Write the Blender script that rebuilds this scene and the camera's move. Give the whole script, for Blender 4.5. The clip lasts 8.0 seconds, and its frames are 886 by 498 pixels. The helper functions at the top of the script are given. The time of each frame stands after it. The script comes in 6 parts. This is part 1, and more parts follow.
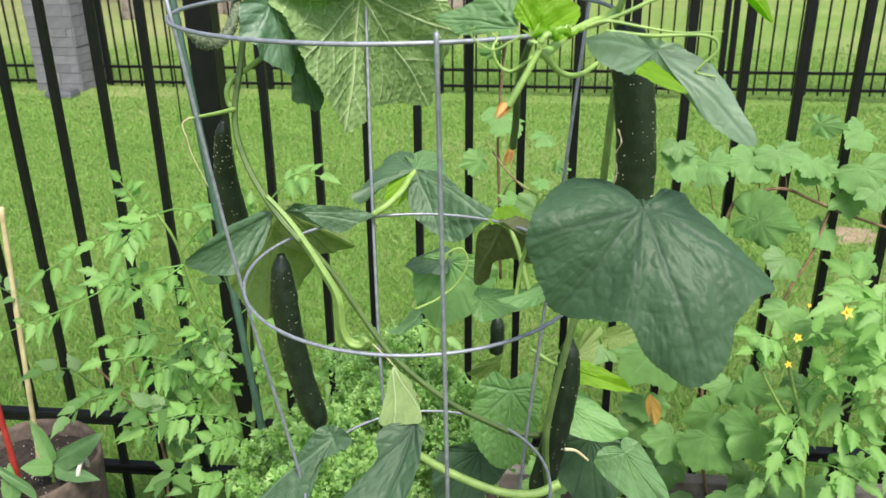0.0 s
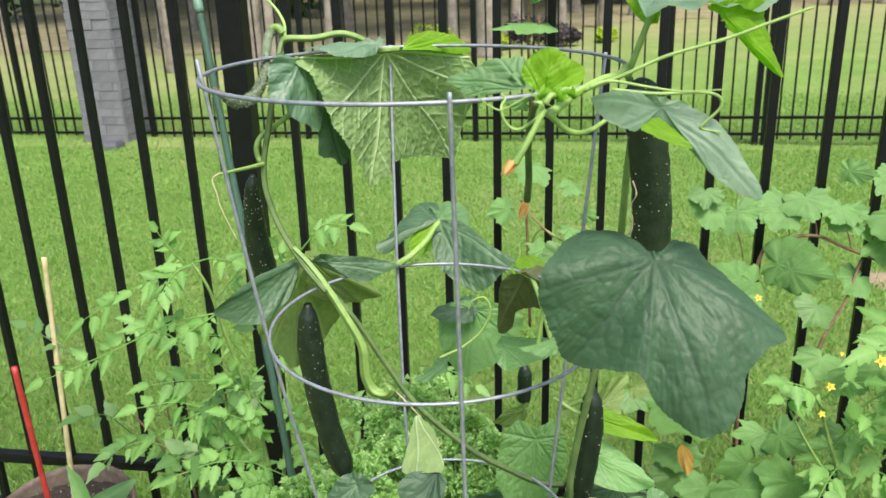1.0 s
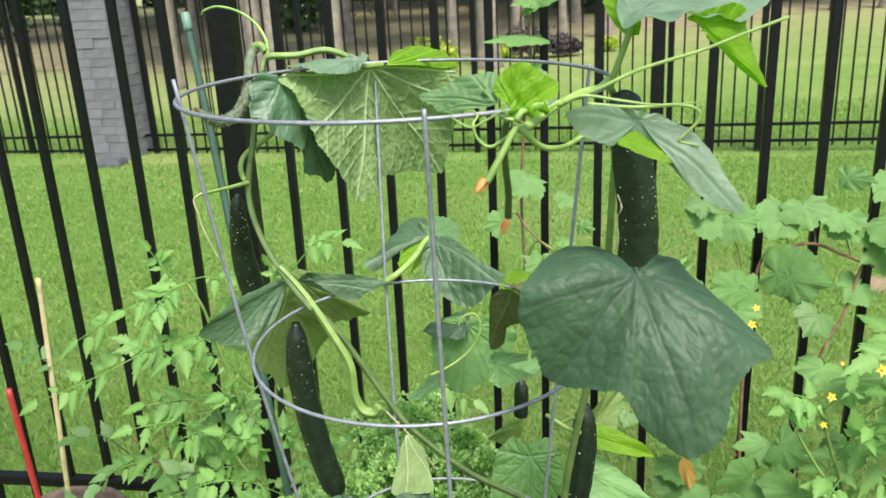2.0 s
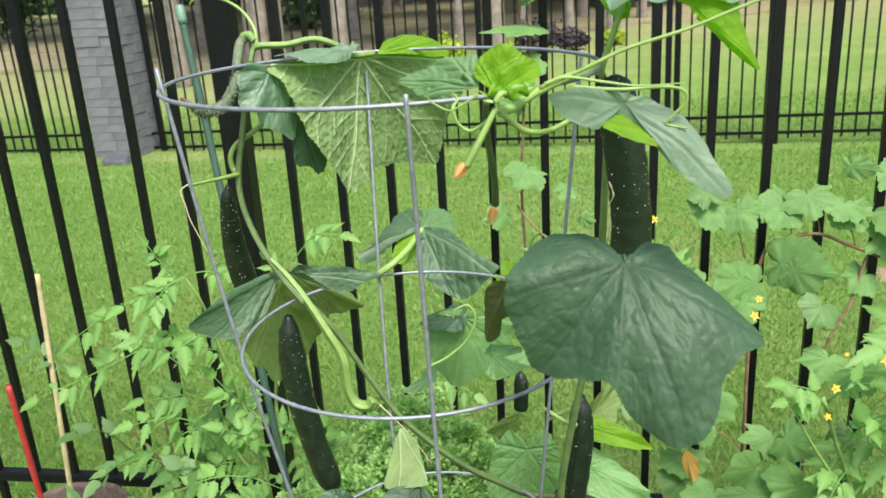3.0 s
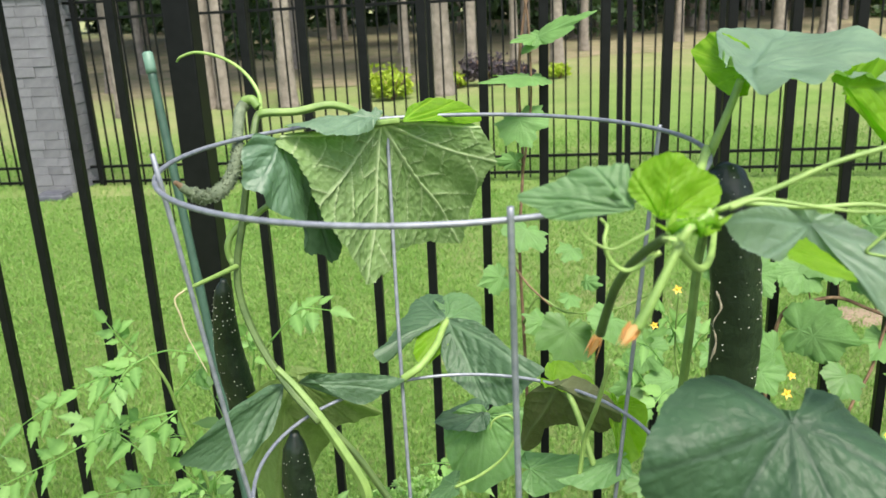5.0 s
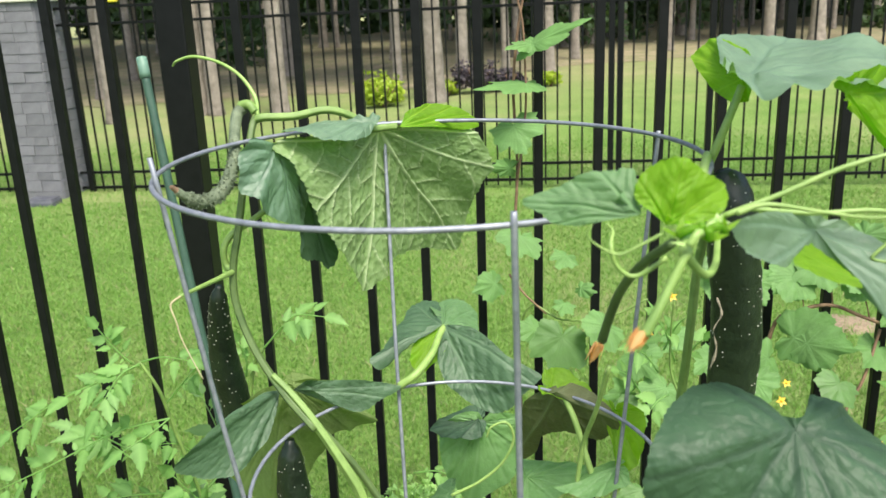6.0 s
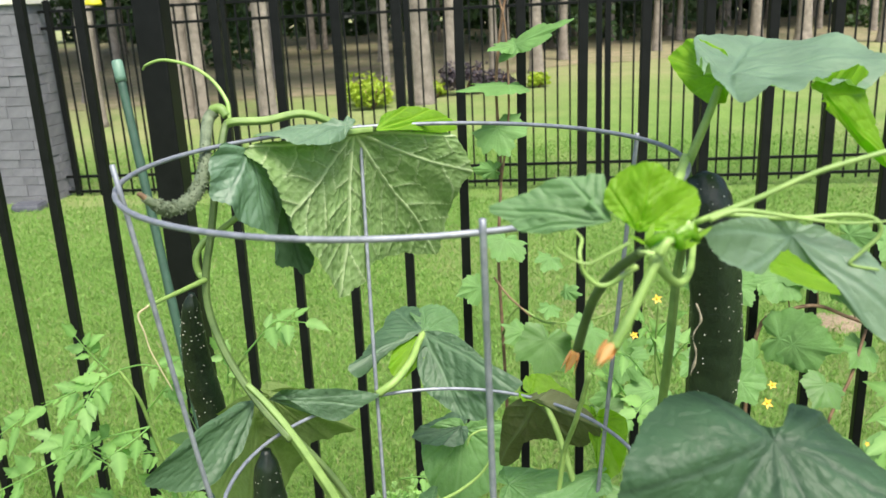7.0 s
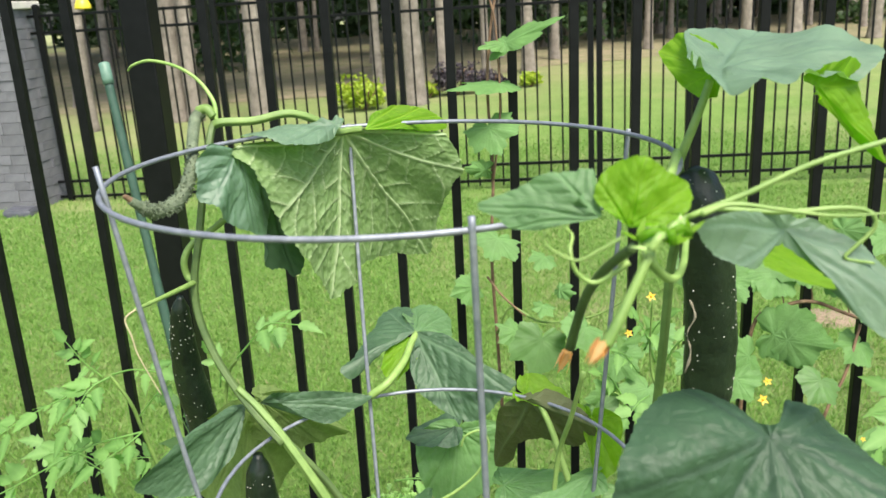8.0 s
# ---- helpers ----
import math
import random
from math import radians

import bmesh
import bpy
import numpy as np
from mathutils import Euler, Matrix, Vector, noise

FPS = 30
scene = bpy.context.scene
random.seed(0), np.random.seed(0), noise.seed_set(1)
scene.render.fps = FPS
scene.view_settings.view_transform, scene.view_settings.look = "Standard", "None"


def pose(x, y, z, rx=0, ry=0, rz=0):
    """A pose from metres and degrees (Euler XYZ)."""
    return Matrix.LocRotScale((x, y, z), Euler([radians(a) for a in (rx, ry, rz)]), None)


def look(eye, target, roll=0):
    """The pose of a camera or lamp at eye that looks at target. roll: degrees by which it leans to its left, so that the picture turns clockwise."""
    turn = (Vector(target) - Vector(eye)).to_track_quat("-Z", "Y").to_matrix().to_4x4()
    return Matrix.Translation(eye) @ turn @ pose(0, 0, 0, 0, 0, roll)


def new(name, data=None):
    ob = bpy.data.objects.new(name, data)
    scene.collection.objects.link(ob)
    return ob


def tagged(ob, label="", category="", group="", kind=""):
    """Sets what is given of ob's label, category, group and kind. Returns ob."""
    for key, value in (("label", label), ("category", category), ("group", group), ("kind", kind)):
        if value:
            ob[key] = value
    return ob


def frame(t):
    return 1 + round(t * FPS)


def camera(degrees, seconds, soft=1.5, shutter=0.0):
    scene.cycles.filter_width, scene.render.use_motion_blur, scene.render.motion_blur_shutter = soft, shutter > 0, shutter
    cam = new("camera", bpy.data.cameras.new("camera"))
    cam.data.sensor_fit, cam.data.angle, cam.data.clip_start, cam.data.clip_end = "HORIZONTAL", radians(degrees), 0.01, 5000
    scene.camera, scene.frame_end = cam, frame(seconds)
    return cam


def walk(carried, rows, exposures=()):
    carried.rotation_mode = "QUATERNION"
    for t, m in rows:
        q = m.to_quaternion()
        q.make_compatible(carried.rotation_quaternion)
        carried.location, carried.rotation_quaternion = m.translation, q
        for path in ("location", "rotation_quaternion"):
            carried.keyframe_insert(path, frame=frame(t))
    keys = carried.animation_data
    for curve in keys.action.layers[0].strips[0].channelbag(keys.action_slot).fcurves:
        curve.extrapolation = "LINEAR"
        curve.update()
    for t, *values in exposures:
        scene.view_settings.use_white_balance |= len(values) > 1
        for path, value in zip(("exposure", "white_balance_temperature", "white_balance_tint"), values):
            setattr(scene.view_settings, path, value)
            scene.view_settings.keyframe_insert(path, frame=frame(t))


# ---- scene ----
cam = camera(56.13, 8.0)
cam.data.dof.use_dof, cam.data.dof.focus_distance, cam.data.dof.aperture_fstop = True, 1.0, 15.0
ROWS = [
    (0.0, 0.0001, 0.0004, 1.6302, 5.523, -22.817, 0.418),
    (0.5, 0.0153, -0.0052, 1.6348, 7.109, -21.178, 0.986),
    (1.0, 0.0194, -0.0134, 1.6411, 7.838, -19.616, 1.507),
    (1.5, 0.0269, -0.0032, 1.6457, 7.610, -18.750, 2.122),
    (3.0, 0.0560, 0.0155, 1.6314, 8.352, -19.092, 3.133),
    (3.5, 0.0223, 0.0696, 1.6427, 7.794, -19.023, 2.863),
    (4.0, -0.0390, 0.1361, 1.6530, 7.047, -18.399, 2.850),
    (4.5, -0.0572, 0.1677, 1.6570, 5.338, -17.746, 2.616),
    (6.0, -0.0701, 0.1753, 1.6541, 3.878, -16.822, 1.962),
    (6.5, -0.0678, 0.1837, 1.6542, 3.461, -16.710, 1.910),
    (7.0, -0.0586, 0.1909, 1.6532, 3.109, -16.758, 2.211),
    (7.5, -0.0550, 0.1913, 1.6530, 2.844, -16.742, 2.582),
    (8.0, -0.0562, 0.1982, 1.6498, 2.533, -16.740, 2.774),
]
walk(cam, [(t, pose(x, y, z, 90 + pitch, roll, yaw)) for t, x, y, z, yaw, pitch, roll in ROWS],
     exposures=[(0.0, 1.07), (1.2, 1.14), (8.0, 1.15)])

# ---- world and light: bright overcast day ----
world = bpy.data.worlds.new("sky")
scene.world = world
world.use_nodes = True
wn = world.node_tree
sky = wn.nodes.new("ShaderNodeTexSky")
sky.sky_type = "NISHITA"
sky.sun_disc = False
sky.sun_elevation, sky.sun_rotation = radians(60), radians(154)
sky.air_density, sky.dust_density = 1.0, 4.0
wn.nodes["Background"].inputs[1].default_value = 0.13
wn.links.new(sky.outputs[0], wn.nodes["Background"].inputs[0])
sun_data = bpy.data.lights.new("sun", "SUN")
sun_data.energy, sun_data.angle, sun_data.color = 2.6, radians(20), (1.0, 0.95, 0.86)
sun = new("sun", sun_data)
sun.matrix_world = look((2.3, -4.7, 9.0), (0, 0, 0))


# ---- materials ----
def node_mat(name, rough=0.6, metal=0.0):
    m = bpy.data.materials.new(name)
    m.use_nodes = True
    nt = m.node_tree
    b = nt.nodes["Principled BSDF"]
    b.inputs["Roughness"].default_value = rough
    b.inputs["Metallic"].default_value = metal
    return m, nt, b


def add(nt, kind, **props):
    n = nt.nodes.new(kind)
    for k, val in props.items():
        if k in ("operation", "blend_type", "data_type", "feature", "attribute_name", "distance"):
            setattr(n, k, val)
        else:
            n.inputs[k.replace("_", " ")].default_value = val
    return n


def ramp(nt, fac, stops):
    r = nt.nodes.new("ShaderNodeValToRGB")
    els = r.color_ramp.elements
    while len(els) < len(stops):
        els.new(0.5)
    for e, (p, c) in zip(els, stops):
        e.position, e.color = p, (*c, 1)
    nt.links.new(fac, r.inputs[0])
    return r.outputs[0]


def noise_fac(nt, scale, detail=4, rough=0.6, coord="Object"):
    tc = nt.nodes.new("ShaderNodeTexCoord")
    n = add(nt, "ShaderNodeTexNoise", Scale=scale, Detail=detail, Roughness=rough)
    nt.links.new(tc.outputs[coord], n.inputs["Vector"])
    return n.outputs["Fac"]


def bump(nt, b, height, strength, distance=0.002, under=None):
    n = nt.nodes.new("ShaderNodeBump")
    n.inputs["Strength"].default_value, n.inputs["Distance"].default_value = strength, distance
    nt.links.new(height, n.inputs["Height"])
    if under:
        nt.links.new(under, n.inputs["Normal"])
    nt.links.new(n.outputs[0], b.inputs["Normal"])
    return n.outputs[0]


def mix_rgb(nt, fac, a, b, mode="MIX"):
    n = nt.nodes.new("ShaderNodeMix")
    n.data_type, n.blend_type = "RGBA", mode
    for sock, val in ((n.inputs[0], fac), (n.inputs[6], a), (n.inputs[7], b)):
        if isinstance(val, bpy.types.NodeSocket):
            nt.links.new(val, sock)
        elif isinstance(val, (tuple, list)):
            sock.default_value = (*val, 1)
        else:
            sock.default_value = val
    return n.outputs[2]


def mottled(name, stops, scale, rough=0.6, metal=0.0, bump_strength=0.3, bump_scale=None, dist=0.002, coord="Object"):
    m, nt, b = node_mat(name, rough, metal)
    f = noise_fac(nt, scale, coord=coord)
    c = ramp(nt, f, stops)
    info = nt.nodes.new("ShaderNodeObjectInfo")
    k = ramp(nt, info.outputs["Random"], [(0, (0.86, 0.86, 0.86)), (1, (1.08, 1.08, 1.08))])
    nt.links.new(mix_rgb(nt, 1.0, c, k, "MULTIPLY"), b.inputs["Base Color"])
    bump(nt, b, noise_fac(nt, bump_scale or scale * 4, coord=coord), bump_strength, dist)
    return m


def leaf_mat(name, top, under, vein, rough=0.45, transl=0.35, net=0.0, net_scale=90.0, spec=0.5):
    """Leaf: upper face, paler vein lines from the mesh's own vein attribute, puckered relief, light passing through."""
    m, nt, b = node_mat(name, rough)
    b.inputs["Specular IOR Level"].default_value = spec
    at = add(nt, "ShaderNodeAttribute", attribute_name="vein")
    f = noise_fac(nt, 28.0)
    dark = tuple(c * 0.85 for c in top)
    lite = tuple(min(1, c * 1.14) for c in top)
    c = ramp(nt, f, [(0.3, dark), (0.7, lite)])
    isl = nt.nodes.new("ShaderNodeNewGeometry")
    vary = ramp(nt, isl.outputs["Random Per Island"], [(0, (0.72, 0.8, 0.7)), (1, (1.22, 1.15, 1.1))])
    c = mix_rgb(nt, 1.0, c, vary, "MULTIPLY")
    c = mix_rgb(nt, at.outputs["Fac"], c, vein)
    tc = nt.nodes.new("ShaderNodeTexCoord")
    warp = add(nt, "ShaderNodeTexNoise", Scale=60.0, Detail=2.0)
    nt.links.new(tc.outputs["Object"], warp.inputs["Vector"])
    vec = mix_rgb(nt, 0.012, tc.outputs["Object"], warp.outputs["Color"])
    vo = add(nt, "ShaderNodeTexVoronoi", feature="DISTANCE_TO_EDGE", Scale=net_scale)
    nt.links.new(vec, vo.inputs["Vector"])
    cell = ramp(nt, vo.outputs["Distance"], [(0.0, (0, 0, 0)), (0.12, (0.7, 0.7, 0.7)), (0.5, (1, 1, 1))])
    line = ramp(nt, vo.outputs["Distance"], [(0.0, (0.4, 0.4, 0.4)), (0.08, (0, 0, 0))])
    if net < 0:
        c = mix_rgb(nt, line, c, vein)
    nt.links.new(c, b.inputs["Base Color"])
    n1 = bump(nt, b, cell, abs(net), 0.0012 if net >= 0 else -0.003)
    bump(nt, b, noise_fac(nt, 350.0, 2), 0.15, 0.0006, n1)
    tr = nt.nodes.new("ShaderNodeBsdfTranslucent")
    nt.links.new(mix_rgb(nt, 1.0, c, under, "MULTIPLY"), tr.inputs["Color"])
    mx = nt.nodes.new("ShaderNodeMixShader")
    mx.inputs[0].default_value = transl
    nt.links.new(b.outputs[0], mx.inputs[1])
    nt.links.new(tr.outputs[0], mx.inputs[2])
    nt.links.new(mx.outputs[0], nt.nodes["Material Output"].inputs["Surface"])
    return m


M_BLACK = mottled("black_powder_coat", [(0.3, (0.0028, 0.0035, 0.0035)), (0.7, (0.006, 0.007, 0.007))], 40, 0.42, 0.0, 0.15, 500, 0.0004)
M_BLACK.node_tree.nodes["Principled BSDF"].inputs["Specular IOR Level"].default_value = 0.22
M_WIRE = mottled("galvanised_wire", [(0.3, (0.18, 0.20, 0.23)), (0.7, (0.30, 0.325, 0.365))], 120, 0.52, 0.45, 0.2, 700, 0.0004)
M_SOIL = mottled("potting_soil", [(0.3, (0.010, 0.007, 0.005)), (0.55, (0.03, 0.021, 0.015)), (0.8, (0.085, 0.062, 0.046))], 90, 0.95, 0.0, 1.0, 160, 0.01)
M_BOARD = mottled("weathered_board", [(0.3, (0.07, 0.062, 0.05)), (0.7, (0.17, 0.155, 0.135))], 18, 0.85, 0.0, 0.5, 160, 0.002)
M_STONE = mottled("grey_stone_veneer", [(0.25, (0.11, 0.112, 0.125)), (0.6, (0.155, 0.158, 0.172)), (0.85, (0.205, 0.205, 0.217))], 9, 0.85, 0.0, 0.8, 60, 0.006)
M_MORTAR = mottled("grey_mortar", [(0.3, (0.15, 0.15, 0.157)), (0.7, (0.2, 0.2, 0.21))], 30, 0.9)
M_CAP = mottled("limestone_cap", [(0.3, (0.5, 0.48, 0.42)), (0.7, (0.66, 0.63, 0.55))], 12, 0.8)
M_BARK = mottled("grey_bark", [(0.25, (0.11, 0.095, 0.075)), (0.6, (0.26, 0.23, 0.19)), (0.85, (0.38, 0.345, 0.30))], 5, 0.9, 0.0, 0.9, 24, 0.02)
M_LAMPBOX = mottled("dark_grey_plastic", [(0.3, (0.06, 0.065, 0.08)), (0.7, (0.11, 0.115, 0.13))], 20, 0.5)


# ---- building helpers ----
def mesh_from(name, bm, material, smooth=True):
    me = bpy.data.meshes.new(name)
    bm.to_mesh(me)
    bm.free()
    me.materials.append(material)
    if smooth:
        me.polygons.foreach_set("use_smooth", [True] * len(me.polygons))
    return me


def part(name, bm, material, parent=None, label="", smooth=True):
    ob = new(name, mesh_from(name, bm, material, smooth))
    if parent:
        ob.parent = parent
    if label:
        tagged(ob, label)
    return ob


def thing(name, label, category, group="", kind="", at=(0, 0, 0)):
    ob = new(name)
    ob.empty_display_size = 0.05
    ob.location = at
    return tagged(ob, label, category, group, kind)


def box(bm, cx, cy, cz, sx, sy, sz, bevel=0.0, turn=0.0):
    r = bmesh.ops.create_cube(bm, size=1.0, matrix=pose(cx, cy, cz, 0, 0, turn) @ Matrix.Diagonal((sx, sy, sz, 1)))
    if bevel > 0:
        es = {e for v in r["verts"] for e in v.link_edges}
        bmesh.ops.bevel(bm, geom=list(es), offset=bevel, segments=2, affect="EDGES", profile=0.5)
    return bm


def smooth_path(points, n=8):
    """Catmull-Rom through the points."""
    p = [Vector(q) for q in points]
    p = [p[0] * 2 - p[1], *p, p[-1] * 2 - p[-2]]
    out = []
    for i in range(1, len(p) - 2):
        a, b, c, d = p[i - 1:i + 3]
        for j in range(n):
            s = j / n
            out.append(0.5 * ((2 * b) + (c - a) * s + (2 * a - 5 * b + 4 * c - d) * s * s + (3 * b - a - 3 * c + d) * s ** 3))
    out.append(p[-2])
    return out


def tube(bm, path, radius, sides=8, closed=False, ribs=0.0, caps=True, knobs=0.0, seed=0):
    """A swept tube. radius: a number or a function of 0..1; ribs: depth of lengthwise ridges."""
    n = len(path)
    rings = []
    up = Vector((0.13, 0.21, 0.97)).normalized()
    prev = None
    for i, p in enumerate(path):
        if closed:
            d = path[(i + 1) % n] - path[i - 1]
        else:
            d = path[min(i + 1, n - 1)] - path[max(i - 1, 0)]
        d.normalize()
        if prev is None:
            side = d.cross(up if abs(d.dot(up)) < 0.95 else Vector((1, 0, 0))).normalized()
        else:
            side = (prev - d * prev.dot(d)).normalized()
        prev = side
        other = d.cross(side)
        s = i / max(n - 1, 1)
        r = radius(s) if callable(radius) else radius
        ring = []
        for k in range(sides):
            a = 2 * math.pi * k / sides
            rr = r * (1 + ribs * math.cos(5 * a))
            if knobs:
                rr *= 1 + knobs * noise.noise(Vector((math.cos(a) * 2 + seed, math.sin(a) * 2, s * 22)))
            ring.append(bm.verts.new(p + side * (math.cos(a) * rr) + other * (math.sin(a) * rr)))
        rings.append(ring)
    last = n if closed else n - 1
    for i in range(last):
        a, b = rings[i], rings[(i + 1) % n]
        for k in range(sides):
            bm.faces.new((a[k], a[(k + 1) % sides], b[(k + 1) % sides], b[k]))
    if caps and not closed:
        bm.faces.new(rings[0][::-1])
        bm.faces.new(rings[-1])
    return bm


LAWN_Y, LAWN_Z = (1.8, 8.2, 9.5, 15.5), (0.0, -0.165, -0.165, -0.04)


def ground_z(x, y):
    """Height of the lawn: falling gently to the far fence, rising again to the woods."""
    return float(np.interp(y, LAWN_Y, LAWN_Z))


# ---- ground ----
def build_lawn():
    m, nt, b = node_mat("mown_grass", 0.8)
    b.inputs["Specular IOR Level"].default_value = 0.2
    big = noise_fac(nt, 1.3, 5)
    small = noise_fac(nt, 38.0, 5, 0.75)
    c1 = ramp(nt, big, [(0.3, (0.14, 0.25, 0.055)), (0.7, (0.215, 0.335, 0.09))])
    c2 = ramp(nt, small, [(0.3, (0.5, 0.55, 0.5)), (0.72, (1.35, 1.3, 1.2))])
    c = mix_rgb(nt, 1.0, c1, c2, "MULTIPLY")
    straw = ramp(nt, noise_fac(nt, 7.0, 6, 0.7), [(0.6, (0, 0, 0)), (0.75, (0.5, 0.5, 0.5))])
    c = mix_rgb(nt, straw, c, (0.26, 0.24, 0.10))
    tan = ramp(nt, noise_fac(nt, 0.3, 4), [(0.5, (0, 0, 0)), (0.66, (0.5, 0.5, 0.5))])
    c = mix_rgb(nt, tan, c, (0.36, 0.34, 0.17))
    # thin dry grass towards the woods
    tc = nt.nodes.new("ShaderNodeTexCoord")
    sep = nt.nodes.new("ShaderNodeSeparateXYZ")
    nt.links.new(tc.outputs["Object"], sep.inputs[0])
    far = nt.nodes.new("ShaderNodeMapRange")
    for k, val in ((1, 11.0), (2, 19.0), (3, 0.0), (4, 0.7)):
        far.inputs[k].default_value = val
    wob = add(nt, "ShaderNodeMath", operation="MULTIPLY_ADD")
    nt.links.new(noise_fac(nt, 0.45, 5, 0.7), wob.inputs[0])
    wob.inputs[1].default_value = 7.0
    slant = add(nt, "ShaderNodeMath", operation="MULTIPLY_ADD")
    nt.links.new(sep.outputs[0], slant.inputs[0])
    slant.inputs[1].default_value = -0.55
    off = add(nt, "ShaderNodeMath", operation="ADD")
    nt.links.new(sep.outputs[1], off.inputs[0])
    off.inputs[1].default_value = -3.5
    nt.links.new(off.outputs[0], slant.inputs[2])
    nt.links.new(slant.outputs[0], wob.inputs[2])
    nt.links.new(wob.outputs[0], far.inputs[0])
    dry = ramp(nt, noise_fac(nt, 1.1, 6, 0.75), [(0.3, (0.21, 0.265, 0.095)), (0.55, (0.29, 0.265, 0.145)), (0.75, (0.36, 0.29, 0.20))])
    c = mix_rgb(nt, far.outputs[0], c, dry)
    nt.links.new(c, b.inputs["Base Color"])
    bump(nt, b, noise_fac(nt, 120.0, 4, 0.8), 0.9, 0.02)
    bm = bmesh.new()
    xs = [-60, -30, -16, *[-10 + i for i in range(21)], 16, 30, 60]
    ys = [-12, -4, -1, 0.6, 1.2, 1.8, *[2.4 + 0.7 * i for i in range(20)], 20, 26, 34, 44, 60, 90]
    vs = [[bm.verts.new((x, y, ground_z(x, y))) for x in xs] for y in ys]
    for j in range(len(ys) - 1):
        for i in range(len(xs) - 1):
            bm.faces.new((vs[j][i], vs[j][i + 1], vs[j + 1][i + 1], vs[j + 1][i]))
    return tagged(part("ground", bm, m), "broad mown green lawn running to the woods", "lawn", kind="structure")


build_lawn()

# ---- near fence ----
FENCE_Y, PITCH, POST_X = 1.780, 0.114, -0.704


def picket_mesh(height, w, material):
    bm = bmesh.new()
    box(bm, 0, 0, height / 2, w, w, height, 0.0012)
    return mesh_from("picket", bm, material, False)


def rail_bm(length, h, d):
    """A ribbed channel rail: body with a raised lip along the top edge."""
    bm = bmesh.new()
    box(bm, length / 2, 0, 0, length, d, h, 0.002)
    box(bm, length / 2, -d / 2 - 0.0005, h * 0.28, length, 0.004, h * 0.12)
    box(bm, length / 2, -d / 2 - 0.0005, -h * 0.28, length, 0.004, h * 0.12)
    return bm


def build_fence(name, label, origin, turn, posts, pitch, gap, z_pick, rails, post_w, pick_w, top, slope=0.0):
    """A run of fence along its own x axis; posts: offsets of the posts; pickets fill between them."""
    f = thing(name, label, "fence", at=origin)
    f.rotation_euler = (0, radians(slope), radians(turn))
    pick = picket_mesh(top - z_pick, pick_w, M_BLACK)
    for a, b in zip(posts[:-1], posts[1:]):
        for z, h in rails:
            r = part("rail", rail_bm(b - a - post_w + 0.004, h, 0.026), M_BLACK, f, smooth=False)
            r.location = (a + post_w / 2 - 0.002, 0, z)
        x = a + gap
        while x < b - gap * 0.6:
            p = new("picket", pick)
            p.parent, p.location = f, (x, 0, z_pick)
            x += pitch
    for a in posts:
        bm = bmesh.new()
        box(bm, 0, 0, (top + 0.07) / 2 - 0.13, post_w, post_w, top + 0.33, 0.003)
        post = part("post", bm, M_BLACK, f, smooth=False)
        post.location = (a, 0, 0)
        bm = bmesh.new()
        box(bm, 0, 0, 0.006, post_w + 0.008, post_w + 0.008, 0.012, 0.003)
        box(bm, 0, 0, 0.018, post_w * 0.7, post_w * 0.7, 0.014, 0.004)
        cap = part("post_cap", bm, M_BLACK, post, smooth=False)
        cap.location = (0, 0, top + 0.07)
    return f


build_fence("metal_fence", "black powder-coated aluminium picket fence beside the vegetable bed", (POST_X + 0.011, FENCE_Y, 0), 0,
            [-1.854, 0, 1.854, 3.708], PITCH, 0.1195, 0.09, [(0.2, 0.03), (0.358, 0.03), (1.76, 0.03), (1.91, 0.03)], 0.054, 0.0175, 1.92)

# ---- tomato cage ----
CAGE = [(-0.127, 0.820, 1.533, 0.210), (-0.111, 0.797, 1.266, 0.176), (-0.098, 0.785, 1.005, 0.142), (-0.09, 0.78, 0.74, 0.108)]
LEGS = [(108, 114, 0.002, 0.004), (204, 197, 0.021, -0.004), (287, 286, 0.008, 0.002), (26, 32, 0.003, 0.004)]


def build_cage():
    base = Vector((-0.08, 0.77, 0.28))
    c = thing("tomato_cage", "tapered galvanised wire tomato cage standing in the bed", "plant cage", at=base)
    for x, y, z, r in CAGE:
        bm = bmesh.new()
        tube(bm, [Vector((x + r * math.cos(a), y + r * math.sin(a), z)) - base for a in [2 * math.pi * i / 72 for i in range(72)]], 0.0018 if z < 1.5 else 0.0020, 8, closed=True)
        part("ring", bm, M_WIRE, c)
    for top, low, above, out in LEGS:
        pts = []
        for k, (x, y, z, r) in enumerate(CAGE):
            a = radians(top + (low - top) * min(k, 2))
            o = out if k == 0 else 0.002
            pts.append(Vector((x + (r + o) * math.cos(a), y + (r + o) * math.sin(a), z)) - base)
        up = (pts[0] - pts[1]).normalized()
        foot = pts[3] + (pts[3] - pts[2]) * 0.6
        path = [pts[0] + up * above, *smooth_path(pts, 6), Vector((foot.x, foot.y, -0.06))]
        bm = bmesh.new()
        tube(bm, path, 0.0020, 8)
        part("leg", bm, M_WIRE, c)
    return c


build_cage()

